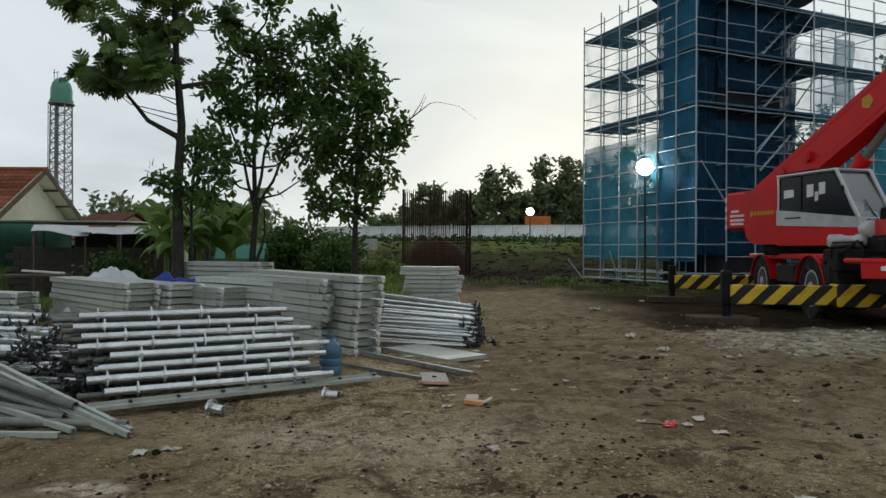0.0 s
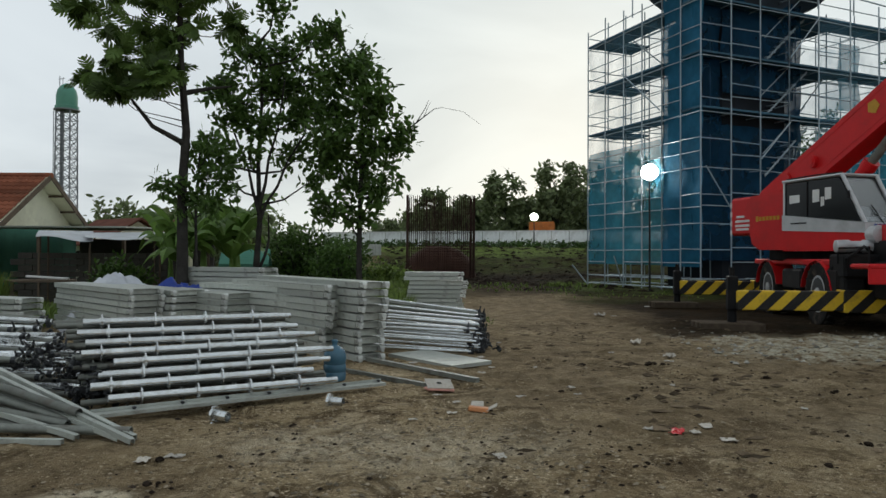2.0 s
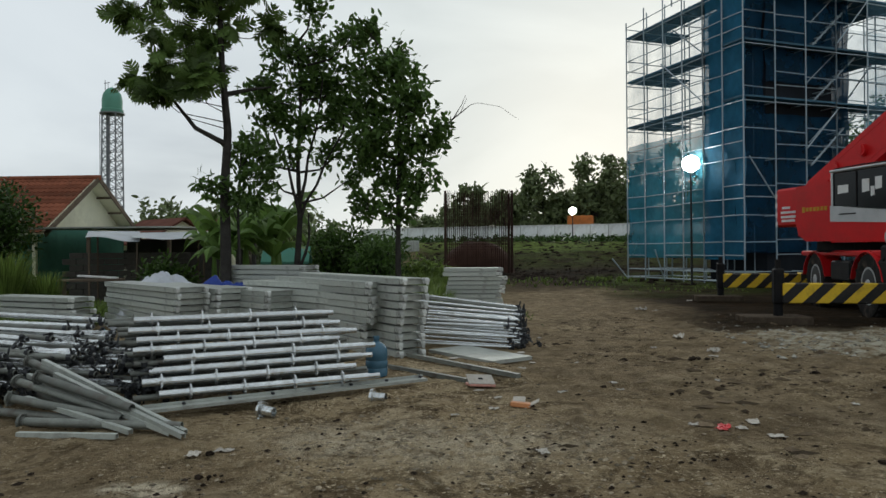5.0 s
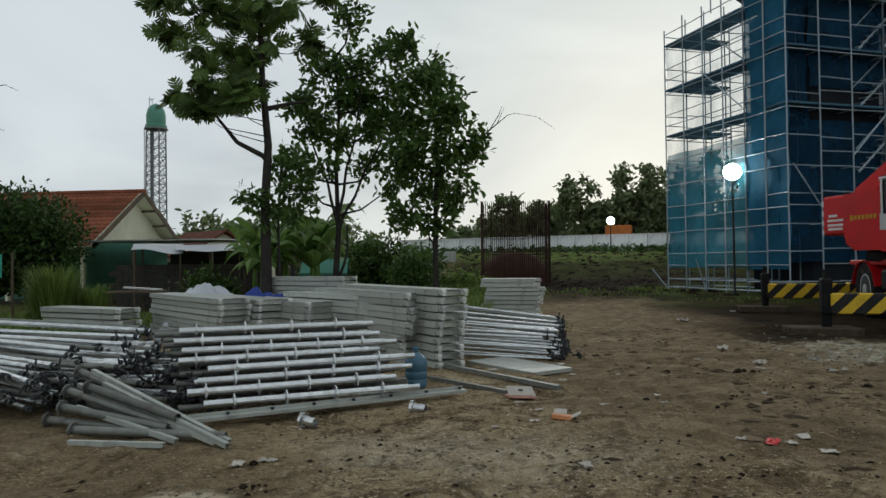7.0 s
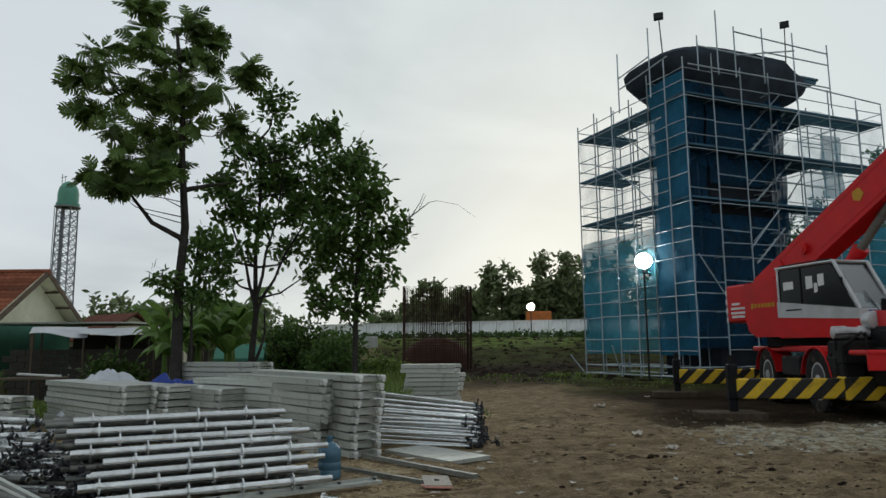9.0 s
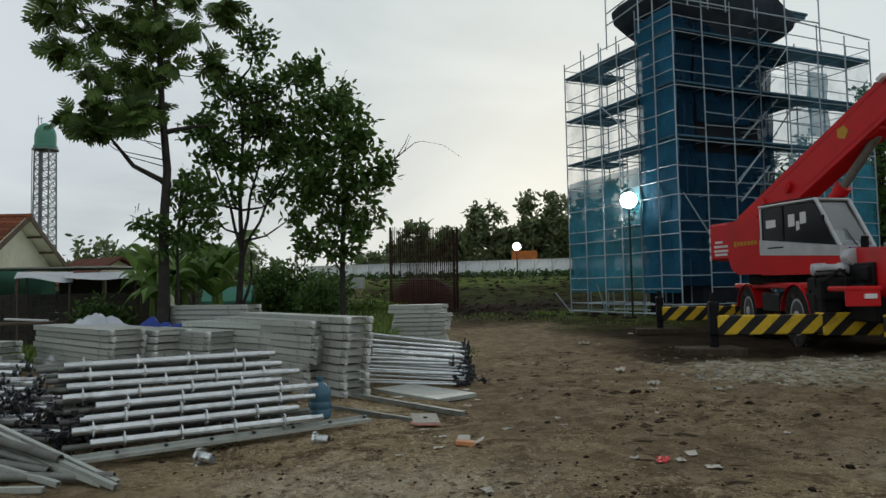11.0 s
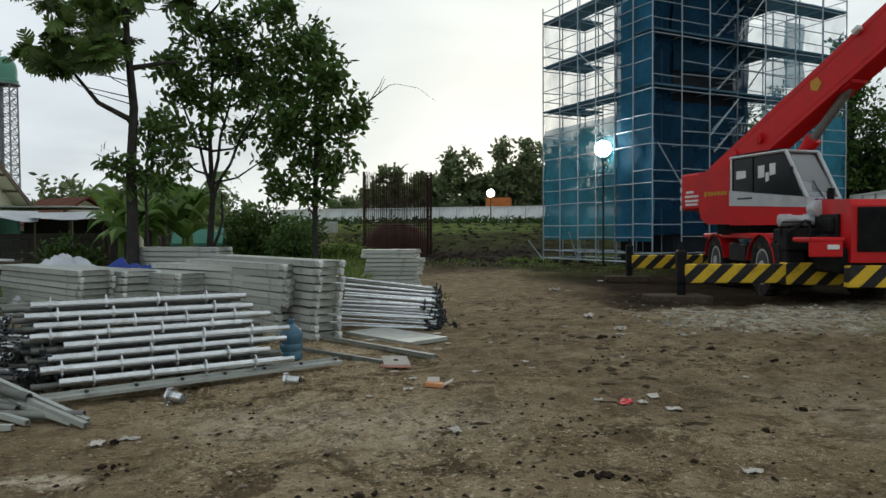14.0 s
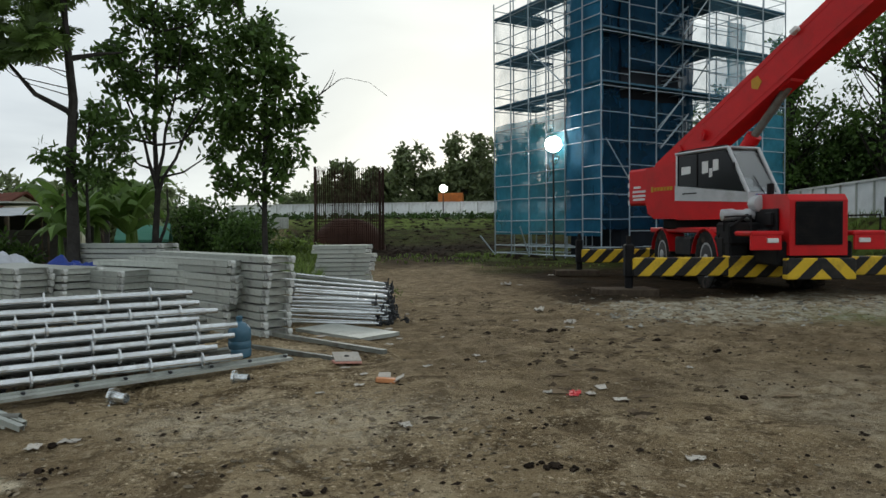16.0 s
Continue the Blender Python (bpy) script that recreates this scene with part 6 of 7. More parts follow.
tree("breadfruit_tree", -6.22, 16.39, [(0, 0), (0.02, 1.5), (0.0, 3.0), (0.08, 4.4), (-0.05, 6.0), (-0.1, 7.6), (-0.3, 9.2)], (0.15, 0.04), T1, "tall breadfruit tree with large lobed leaves and an open crown", 3, LEAF_BIG, 0.50, 6, 0.2, 26, 0.014, 0.3, True, "trees behind the stacks", 0.9,
     forks=(((0.06, 4.1), (-0.65, 4.45), (-1.0, 4.9), (-1.3, 5.35)), ((0.02, 5.3), (0.6, 5.5), (1.1, 5.55))))
tree("broadleaf_tree", -6.05, 16.75, [(0, 0), (0.05, 1.2), (0.02, 2.4), (0.1, 4.0)], (0.05, 0.02), T1_LOW, "slender young tree growing against the breadfruit trunk", 4, LEAF_MID, 0.22, 18, 0.26, 44, 0.02, 0.3, False, "trees behind the stacks", 0.5)
tree("broadleaf_tree", -5.33, 19.3, [(0, 0), (0.08, 1.4), (0.15, 2.4), (0.1, 4.0), (0.2, 6.0), (0.1, 7.4)], (0.105, 0.025), T2, "slim dark green tree forking low behind the stacks", 5, LEAF_MID, 0.24, 22, 0.32, 40, 0.04, 0.2, False, "trees behind the stacks", 0.9,
     forks=(((0.14, 2.6), (-0.05, 3.3), (-0.16, 3.9), (-0.45, 4.6), (-0.8, 5.6)), ((0.14, 2.35), (0.30, 2.9), (0.62, 3.4), (0.88, 4.1), (1.35, 4.9), (1.6, 6.2)), ((0.13, 2.8), (0.30, 3.5), (0.38, 4.2), (0.62, 5.0), (0.8, 6.4)), ((0.06, 0.9), (0.30, 1.5), (0.40, 1.9), (0.38, 2.6))))
tree("broadleaf_tree", -2.35, 18.87, [(0, 0), (-0.02, 1.5), (0.0, 3.0), (0.05, 4.6), (0.0, 6.4)], (0.09, 0.03), T3, "dense round-headed green tree on a thin straight trunk", 8, LEAF_MID, 0.24, 24, 0.32, 52, 0.035, 0.3, False, "trees behind the stacks", 0.8)
# dead twig reaching out of the crown
tw = Mesh().chain([(0.9, 0, 4.6), (1.5, 0, 5.1), (2.0, 0, 5.5), (2.2, 0, 5.55)], [0.03, 0.02, 0.01, 0.006], 5).chain([(1.5, 0, 5.1), (1.75, 0, 5.5), (1.85, 0, 5.75)], [0.015, 0.01, 0.005], 4).chain([(2.2, 0, 5.55), (2.8, 0, 5.45), (3.3, 0, 5.1)], [0.006, 0.005, 0.003], 4).chain([(1.7, 0, 5.25), (1.9, 0, 5.7)], [0.01, 0.004], 4)
tagged(part("dead_branch", tw, BARK, None, m=pose(-2.35, 18.87, gz(-2.35, 18.87), 0, 0, 7)), "thin leafless branch sticking out of the tree crown", "branch")


def bush(name, x, y, z, rx, rz, leaf, size, n, label, seed, category="bush", group="shrubs", stems=True):
    """A shrub of several stems with an uneven leafy head."""
    rn = random.Random(seed)
    th = thing(name, Matrix.Translation((x, y, z)), label, category, group)
    tm, crown = Mesh(), Mesh()
    k = max(6, int(n / 26))
    for i in range(k):
        q = rand_dir(rn) * rn.random() ** 0.4
        c = Vector((q.x * rx, q.y * rx * 0.8, rz + q.z * rz * 0.9))
        if stems:
            b = Vector((q.x * 0.15, q.y * 0.15, -0.15))
            tm.chain([b, b.lerp(c, 0.5) + Vector((0, 0, 0.1 * rz)), c], [0.035 * rz ** 0.5, 0.025 * rz ** 0.5, 0.008], 5)
        cr = 0.28 * (rx + rz) * rn.uniform(0.6, 1.2) / 2 + 0.12
        for _ in range(26):
            p = c + rand_dir(rn) * cr * rn.random() ** 0.4
            p.z = max(p.z, 0.02)
            leaf_pair(crown, p, (rand_dir(rn, 0.2) + (p - c) / cr).normalized(), rand_dir(rn, 1.0), size * rn.uniform(0.6, 1.3), size * 0.45, rn.uniform(0, 0.5))
    if tm.v:
        part("branch", tm, BARK, th)
    part("foliage", crown, leaf, th)


bush("garden_tree", -15.9, 19.4, 0.75, 2.5, 1.6, LEAF_MANGO, 0.17, 19000, "dense round dark green mango tree beside the house", 31, "tree")
bush("garden_tree", -18.9, 20.6, 0.7, 2.2, 1.7, LEAF_MANGO, 0.17, 9000, "dense round dark green mango tree beside the house", 37, "tree")
bush("shrub", -11.6, 16.5, 0.0, 0.7, 0.5, LEAF_BUSH, 0.14, 1300, "low green shrub in the grass", 33)
bush("shrub", -6.1, 29.5, 0.0, 1.6, 1.35, LEAF_BUSH, 0.2, 4200, "bushy green shrub behind the trees", 34)
bush("shrub", -4.4, 28.4, 0.0, 1.2, 1.15, LEAF_BUSH, 0.2, 2800, "bushy green shrub behind the trees", 35)
bush("shrub", -4.0, 25.4, 0.0, 0.9, 1.0, LEAF_MID, 0.18, 2200, "bushy dark green shrub behind the trees", 36)
bush("shrub", -8.4, 30.5, 0.0, 1.3, 0.9, LEAF_GRASS, 0.2, 2200, "bright green shrub behind the trees", 38)
bush("shrub", -2.6, 30.0, 0.0, 1.0, 0.6, LEAF_GRASS, 0.2, 1400, "bright green shrub behind the trees", 39)
bush("shrub", -9.5, 20.2, 0.0, 0.7, 0.75, LEAF_BUSH, 0.18, 1300, "bushy green shrub by the block wall", 40)


def tall_tuft(x, y, r, h, n, seed):
    """A feathery clump of long arching blades."""
    rn = random.Random(seed)
    me = Mesh()
    for _ in range(n):
        a, q = rn.uniform(0, 6.3), rn.random() ** 0.6 * r * 0.55
        d = Vector((math.cos(a), math.sin(a), 0))
        sd = Vector((-d.y, d.x, 0)) * 0.011
        L, out = h * rn.uniform(0.55, 1.1), rn.uniform(0.15, 0.75) * r
        p = [d * (q + out * t * t) + Vector((0, 0, L * (t - 0.22 * t ** 3))) for t in (0, 0.35, 0.7, 1.0)]
        me.add([p[0] - sd, p[0] + sd, p[1] + sd, p[1] - sd, p[2] + sd * 0.7, p[2] - sd * 0.7, p[3]], [(0, 1, 2, 3), (3, 2, 4, 5), (5, 4, 6)])
    ob = part("tall_grass", me, LEAF_GRASS, None, m=pose(x, y, gz(x, y) - 0.02))
    tagged(ob, "feathery clump of tall pale green grass in the garden", "grass clump", "grass clumps")


tall_tuft(-10.9, 15.2, 0.75, 1.95, 1300, 32)
tall_tuft(-10.35, 15.8, 0.55, 1.4, 600, 33)


def banana(x, y, s, seed):
    rn = random.Random(seed)
    th = thing("banana_plant", pose(x, y, gz(x, y)), "banana plant with long split green leaves", "banana plant", "banana plants")
    part("stem", Mesh().chain([(0, 0, -0.1), (0.02, 0, 0.8 * s), (0.0, 0.02, 1.5 * s)], [0.12 * s, 0.09 * s, 0.05 * s], 8), LEAF_BANANA, th, "pale green stem")
    lf = Mesh()
    for i in range(9):
        a = 2.4 * i + rn.uniform(-0.3, 0.3)
        rise = rn.uniform(1.2, 2.7)
        L, W = rn.uniform(1.1, 1.6) * s, 0.46 * s
        d = Vector((math.cos(a), math.sin(a), 0))
        sd = Vector((-d.y, d.x, 0))
        n = 12
        pts = []
        for k in range(n + 1):
            t = k / n
            pts.append(Vector((0, 0, 1.45 * s)) + d * L * (t - 0.15 * t * t) + Vector((0, 0, L * (rise * t - (0.75 + 0.45 * rise) * t * t))))
        for side in (-1, 1):  # each half blade hangs from the midrib, torn in a few places
            base = len(lf.v)
            for k in range(n + 1):
                w = W * max(0.03, math.sin(math.pi * (k / n) ** 0.75))
                lf.v += [tuple(pts[k]), tuple(pts[k] + sd * side * w * 0.55 + Vector((0, 0, -0.30 * w)))]
            tear = rn.randrange(3, n)
            lf.f += [(base + 2 * k, base + 2 * k + 2, base + 2 * k + 3, base + 2 * k + 1) for k in range(n) if k != tear]
    part("leaves", lf, LEAF_BANANA, th)


for i, (x, y, s) in enumerate(((-6.9, 19.8, 1.15), (-6.35, 20.9, 1.2), (-6.15, 19.9, 0.95), (-7.35, 19.4, 1.05), (-7.7, 20.4, 1.05), (-6.5, 21.6, 1.25), (-7.2, 18.7, 0.9), (-8.4, 21.2, 1.0), (-7.9, 22.6, 1.2))):
    banana(x, y, s, 50 + i)


def grass(zone_list, seed):
    rn = random.Random(seed)
    me = Mesh()
    for (x0, x1, y0, y1, n, h) in zone_list:
        for _ in range(n):
            x, y = rn.uniform(x0, x1), rn.uniform(y0, y1)
            if fbm(x, y, 0.5) + rn.uniform(-0.3, 0.3) < -0.12:
                continue
            p = Vector((x, y, gz(x, y) - 0.02))
            for _ in range(4):
                a = rn.uniform(0, 6.3)
                d = Vector((math.cos(a), math.sin(a), 0))
                s = Vector((-d.y, d.x, 0)) * 0.008 * (1 + y * 0.06)
                L = h * rn.uniform(0.5, 1.3)
                m = p + d * L * 0.2 + Vector((0, 0, L * 0.6))
                me.add([p - s, p + s, m + s * 0.8, m - s * 0.8, p + d * L * 0.55 + Vector((0, 0, L))], [(0, 1, 2, 3), (3, 2, 4)])
    tagged(part("grass", me, LEAF_GRASS), "tufts of rough green grass at the yard's edge", "grass", kind="stuff")


grass([(-15, -8.5, 11.5, 18.5, 3600, 0.30), (-12.5, -8.2, 12.5, 15.5, 2600, 0.20), (-9, -5.2, 14.5, 19, 1200, 0.35), (-2.2, -0.9, 13.5, 19, 800, 0.55), (-4, 0.0, 19, 26, 1500, 0.4), (-0.4, 0.4, 18.2, 20, 100, 0.3), (-12, -4, 22, 31, 1800, 0.4), (4.5, 7, 29, 32, 160, 0.2), (3.8, 9.2, 23.6, 27.0, 90, 0.08), (0.8, 5, 26.5, 31, 160, 0.12), (19.5, 26, 20, 36, 900, 0.35), (0.5, 1.2, 14, 19, 50, 0.08), (-7, -1, 26, 36, 900, 0.5), (-6, -1.5, 20, 27, 1500, 0.35)], 61)

# weeds along the fence and on the bank
rnd = random.Random(71)
weeds = Mesh()
for _ in range(800):
    x = rnd.uniform(-9, 30)
    y = 76.5 - 0.26 * x - abs(rnd.gauss(0, 5)) - 0.8
    if fbm(x, y, 0.15) < -0.25:
        continue
    c = Vector((x, y, gz(x, y)))
    r = rnd.uniform(0.15, 0.55)
    for _ in range(12):
        p = c + rand_dir(rnd) * r * rnd.random() ** 0.5 + Vector((0, 0, r * 0.6))
        leaf_pair(weeds, p, rand_dir(rnd, 0.3), rand_dir(rnd, 1), 0.34, 0.17, 0.3)
tagged(part("weeds", weeds, LEAF_MANGO), "low green weeds on the soil bank below the fence", "weeds", kind="stuff")
# clods of dug soil on the bank
soil = Mesh()
for _ in range(1500):
    x, y = rnd.uniform(-5, 14), rnd.uniform(27, 66)
    r = 0.04 + 0.22 * rnd.random() ** 3
    sx = rnd.uniform(0.7, 1.6)
    soil.add([(x + p[0] * r * sx, y + p[1] * r, gz(x, y) + p[2] * r * 0.8) for p in oct_[0]], oct_[1])
tagged(part("soil_lumps", soil, CLOD), "dark lumps of dug soil on the bank", "soil", kind="stuff")
# heap of red-brown soil behind the rebar cage
hv, hf = [], []
nh = 26
for j in range(nh + 1):
    for i in range(nh + 1):
        u, v = i / nh * 2 - 1, j / nh * 2 - 1
        e = max(0.0, 1 - (abs(u) ** 2.6 + abs(v) ** 2.2))
        x, y = -0.45 + u * 2.35, 45 + v * 2.6
        hv.append((x, y, gz(x, y) - 0.1 + 1.9 * e ** 0.55 + 0.12 * fbm(x, y, 1.3)))
hf = [(j * (nh + 1) + i, j * (nh + 1) + i + 1, (j + 1) * (nh + 1) + i + 1, (j + 1) * (nh + 1) + i) for j in range(nh) for i in range(nh)]
tagged(part("soil_mound", Mesh().add(hv, hf), RUST_FORM, smooth=True), "rounded heap of red-brown soil behind the rebar cage", "soil mound")


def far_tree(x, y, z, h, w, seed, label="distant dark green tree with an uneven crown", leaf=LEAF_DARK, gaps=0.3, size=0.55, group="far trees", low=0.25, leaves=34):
    rn = random.Random(seed)
    th = thing("tree", pose(x, y, z), label, "tree", group)
    tm, crown = Mesh(), Mesh()
    tm.chain([(0, 0, -0.3), (rn.uniform(-0.2, 0.2), 0, h * 0.3), (rn.uniform(-0.4, 0.4), 0, h * 0.75)], [0.016 * h, 0.012 * h, 0.004 * h], 7)
    n = int(30 + 16 * gaps * w)
    for i in range(n):
        t = rn.random()
        zc = h * (low + (0.97 - low) * t)
        ww = w / 2 * (0.55 + 0.75 * math.sin(math.pi * (0.12 + 0.80 * t))) * 0.8
        a = rn.uniform(0, 6.3)
        rr = ww * rn.random() ** 0.5
        c = Vector((rr * math.cos(a), rr * math.sin(a), zc + rn.gauss(0, 0.04 * h)))
        b = Vector((0, 0, max(h * 0.2, zc - 0.35 * h * rn.uniform(0.4, 1))))
        tm.chain([b, b.lerp(c, 0.55) + Vector((0, 0, -0.02 * h)), c], [0.004 * h, 0.003 * h, 0.001 * h], 4)
        cr = rn.uniform(0.07, 0.14) * w + 0.25
        for _ in range(leaves):
            p = c + rand_dir(rn) * cr * rn.random() ** 0.7
            leaf_pair(crown, p, rand_dir(rn, 0.1), rand_dir(rn, 1.0), size * rn.uniform(0.6, 1.3), size * 0.5, 0.3)
    part("trunk", tm, BARK, th)
    part("crown", crown, leaf, th)


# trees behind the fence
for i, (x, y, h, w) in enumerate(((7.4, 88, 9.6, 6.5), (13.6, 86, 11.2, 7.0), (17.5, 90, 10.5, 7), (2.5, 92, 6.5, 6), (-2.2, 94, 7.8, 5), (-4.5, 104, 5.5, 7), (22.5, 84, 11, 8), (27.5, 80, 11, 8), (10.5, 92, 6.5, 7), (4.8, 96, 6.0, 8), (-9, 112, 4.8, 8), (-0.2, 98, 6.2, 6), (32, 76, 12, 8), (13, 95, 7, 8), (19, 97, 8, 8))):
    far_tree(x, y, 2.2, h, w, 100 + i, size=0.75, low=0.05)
# taller trees beyond the crane
for i, (x, y, h, w, lo) in enumerate(((23.6, 43, 8.5, 5.0, 0.2), (27.2, 41, 11.5, 5.5, 0.25), (31.0, 38, 13.0, 6.5, 0.25), (29.5, 46, 10.5, 6, 0.3), (35, 36, 12.5, 7, 0.3))):
    far_tree(x, y, 1.4, h, w, 140 + i, "tall tree with pale stems and thin foliage", LEAF_MID, 0.55, 0.34, "trees beyond the crane", lo, 46)
for i, (x, y, h, w) in enumerate(((27.5, 44, 5.8, 7), (23.5, 46, 5.4, 7), (31, 41, 6.0, 7), (20.2, 49, 5.4, 6), (35, 38, 6.5, 7))):
    far_tree(x, y, 1.2, h, w, 155 + i, "low dense tree in the thicket beyond the crane", LEAF_MANGO, 1.1, 0.36, "thicket beyond the crane", 0.02, 56)
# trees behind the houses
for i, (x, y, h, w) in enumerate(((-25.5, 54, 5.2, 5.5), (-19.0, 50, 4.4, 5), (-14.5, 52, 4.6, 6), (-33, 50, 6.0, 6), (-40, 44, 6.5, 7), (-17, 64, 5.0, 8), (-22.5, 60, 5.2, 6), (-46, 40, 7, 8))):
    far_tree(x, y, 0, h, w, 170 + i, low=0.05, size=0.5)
# leafless tree by the garden
bt_ = thing("bare_tree", pose(-16.15, 18.0, 0), "leafless grey tree with a few curving branches", "tree")
part("trunk", Mesh().chain([(0, 0, -0.2), (0.05, 0, 3.0), (0.0, 0, 5.5), (0.08, 0, 8.4)], [0.12, 0.09, 0.06, 0.02], 7), BARK, bt_)
for z, dx, dz, r in ((4.5, 0.9, 0.35, 0.022), (5.1, 1.2, 0.5, 0.026), (5.7, 0.7, 0.25, 0.018), (6.1, 1.5, 0.75, 0.028), (6.9, 0.9, 0.6, 0.02), (7.4, 0.7, 0.7, 0.015), (5.4, -0.9, 0.6, 0.02)):
    part("limb", Mesh().chain([(0.02, 0, z), (dx * 0.45, dx * 0.25, z + dz * 0.75), (dx * 0.8, dx * 0.5, z + dz), (dx, dx * 0.6, z + dz * 0.8)], [r, r * 0.7, r * 0.4, r * 0.2], 5).chain([(dx * 0.45, dx * 0.25, z + dz * 0.75), (dx * 0.6, dx * 0.3, z + dz * 1.5)], [r * 0.5, r * 0.15], 4), BARK, bt_)


# ---- houses ----
def tiled_slope(parent, x0, x1, y0, z0, y1, z1, mat, name="tile_course", rows=14):
    """Courses of barrel tiles from the eave (y0, z0) up to the ridge (y1, z1)."""
    step = 0.26
    k = int((x1 - x0) / (step / 4))
    for r in range(rows):
        me = Mesh()
        a, b = r / rows, (r + 1.18) / rows
        v = []
        for t, lift in ((a, 0.055), (b, 0.012)):
            for i in range(k + 1):
                x = x0 + (x1 - x0) * i / k
                v.append((x, y0 + (y1 - y0) * t, z0 + (z1 - z0) * t + lift + 0.022 * math.sin(2 * math.pi * x / step)))
        me.add(v, [(i, i + 1, k + 2 + i, k + 1 + i) for i in range(k)])
        v = [(p[0], p[1], p[2]) for p in v[:k + 1]] + [(p[0], p[1], p[2] - 0.05) for p in v[:k + 1]]
        me.add(v, [(k + 1 + i, k + 2 + i, i + 1, i) for i in range(k)])
        part(name, me, mat, parent)


house = thing("house", pose(-0.5, 0, 0.2), "small house with cream gable, teal walls and red clay tile roof", "house")
XG, XW, YF, YB, YR, ZR = -16.5, -26.5, 25.7, 31.9, 28.8, 4.55
part("gable_wall", Mesh().prism([(YF, 2.35), (YB, 2.35), (YR, ZR - 0.12)], XG - 0.15, XG), CREAM, house, "cream plaster gable")
part("plinth", Mesh().box(((XG + XW) / 2, (YF + YB) / 2 + 0.6, -0.15), (XG - XW, YB - YF - 1.0, 0.34)), BLOCK, house)
part("side_wall", Mesh().box((XG - 0.075, (YF + YB) / 2, 1.17), (0.15, YB - YF, 2.35)), TEAL, house, "teal plaster wall")
part("front_wall", Mesh().box(((XG + XW) / 2 - 0.1, YF + 1.3, 1.17), (XG - XW - 0.3, 0.15, 2.35)), TEAL, house, "teal plaster wall")
part("back_wall", Mesh().box(((XG + XW) / 2, YB, 1.17), (XG - XW, 0.15, 2.35)), TEAL, house)
part("far_wall", Mesh().box((XW, (YF + YB) / 2, 1.17), (0.15, YB - YF, 2.35)), TEAL, house)
part("door", Mesh().box((-19.2, YF + 1.21, 1.0), (0.85, 0.05, 2.0), bevel=0.01), WOOD, house, "dark wooden door")
for xx in (-21.5, -24):
    w_ = part("window", Mesh().box((xx, YF + 1.2, 1.4), (1.2, 0.06, 1.0)), WOOD, house)
    for s in (-0.28, 0.28):
        part("pane", Mesh().box((xx + s, YF + 1.165, 1.4), (0.5, 0.02, 0.86)), GLASS_DARK, w_)
for xx in (XG - 0.12, -19.8, -23.2):
    part("porch_post", Mesh().box((xx, YF - 0.05, 1.15), (0.14, 0.14, 2.3)), CREAM, house)
roof = part("roof", Mesh().prism([(YF - 0.55, 2.15), (YR, ZR), (YB + 0.55, 2.15), (YB + 0.55, 2.08), (YR, ZR - 0.1), (YF - 0.55, 2.08)], XW - 0.4, XG + 0.62), CREAM, house, "cream painted underside boards")
tiled_slope(roof, XW - 0.4, XG + 0.5, YF - 0.6, 2.13, YR, ZR, TILE)
part("back_slope", Mesh().prism([(YR, ZR + 0.03), (YB + 0.6, 2.18), (YB + 0.6, 2.15), (YR, ZR)], XW - 0.4, XG + 0.62), TILE_DARK, roof)
part("ridge_cap", Mesh().tube((XW - 0.4, YR, ZR + 0.03), (XG + 0.67, YR, ZR + 0.03), 0.11, n=8), TILE, roof)
for a, b in (((YF - 0.6, 2.12), (YR, ZR + 0.02)), ((YB + 0.6, 2.12), (YR, ZR + 0.02))):
    d = Vector((0, b[0] - a[0], b[1] - a[1]))
    ang = math.atan2(d.z, d.y)
    part("barge_board", Mesh().box((0, 0, 0), (0.04, d.length, 0.2), Matrix.Rotation(ang, 3, "X")), WOOD, roof, "weathered barge board", m=Matrix.Translation((XG + 0.64, (a[0] + b[0]) / 2, (a[1] + b[1]) / 2 - 0.05)))
for t in (0.25, 0.5, 0.75):
    for ye in (YB + 0.6, YF - 0.6):
        part("purlin", Mesh().box((XG + 0.3, YR + (ye - YR) * t, ZR - 0.16 + (2.1 - ZR) * t), (0.6, 0.08, 0.08)), WOOD, roof)

lean = thing("lean_to", pose(0, 0, 0), "low lean-to shelter with a sheet metal roof beside the house", "shelter")
part("roof_sheet", Mesh().prism([(22.6, 2.38), (31.5, 2.6), (31.5, 2.65), (22.6, 2.43)], XG + 0.02, -10.4), BOARD, lean, "dull grey roof edge")
for x, y in ((-10.6, 22.9), (-13.4, 22.9), (-16.2, 22.9), (-10.6, 27), (-10.6, 31)):
    part("post", Mesh().box((x, y, 1.1), (0.1, 0.1, 2.25)), WOOD, lean)
part("back_wall", Mesh().box((-13.4, 31.2, 1.1), (6, 0.12, 2.2)), BLOCK, lean)
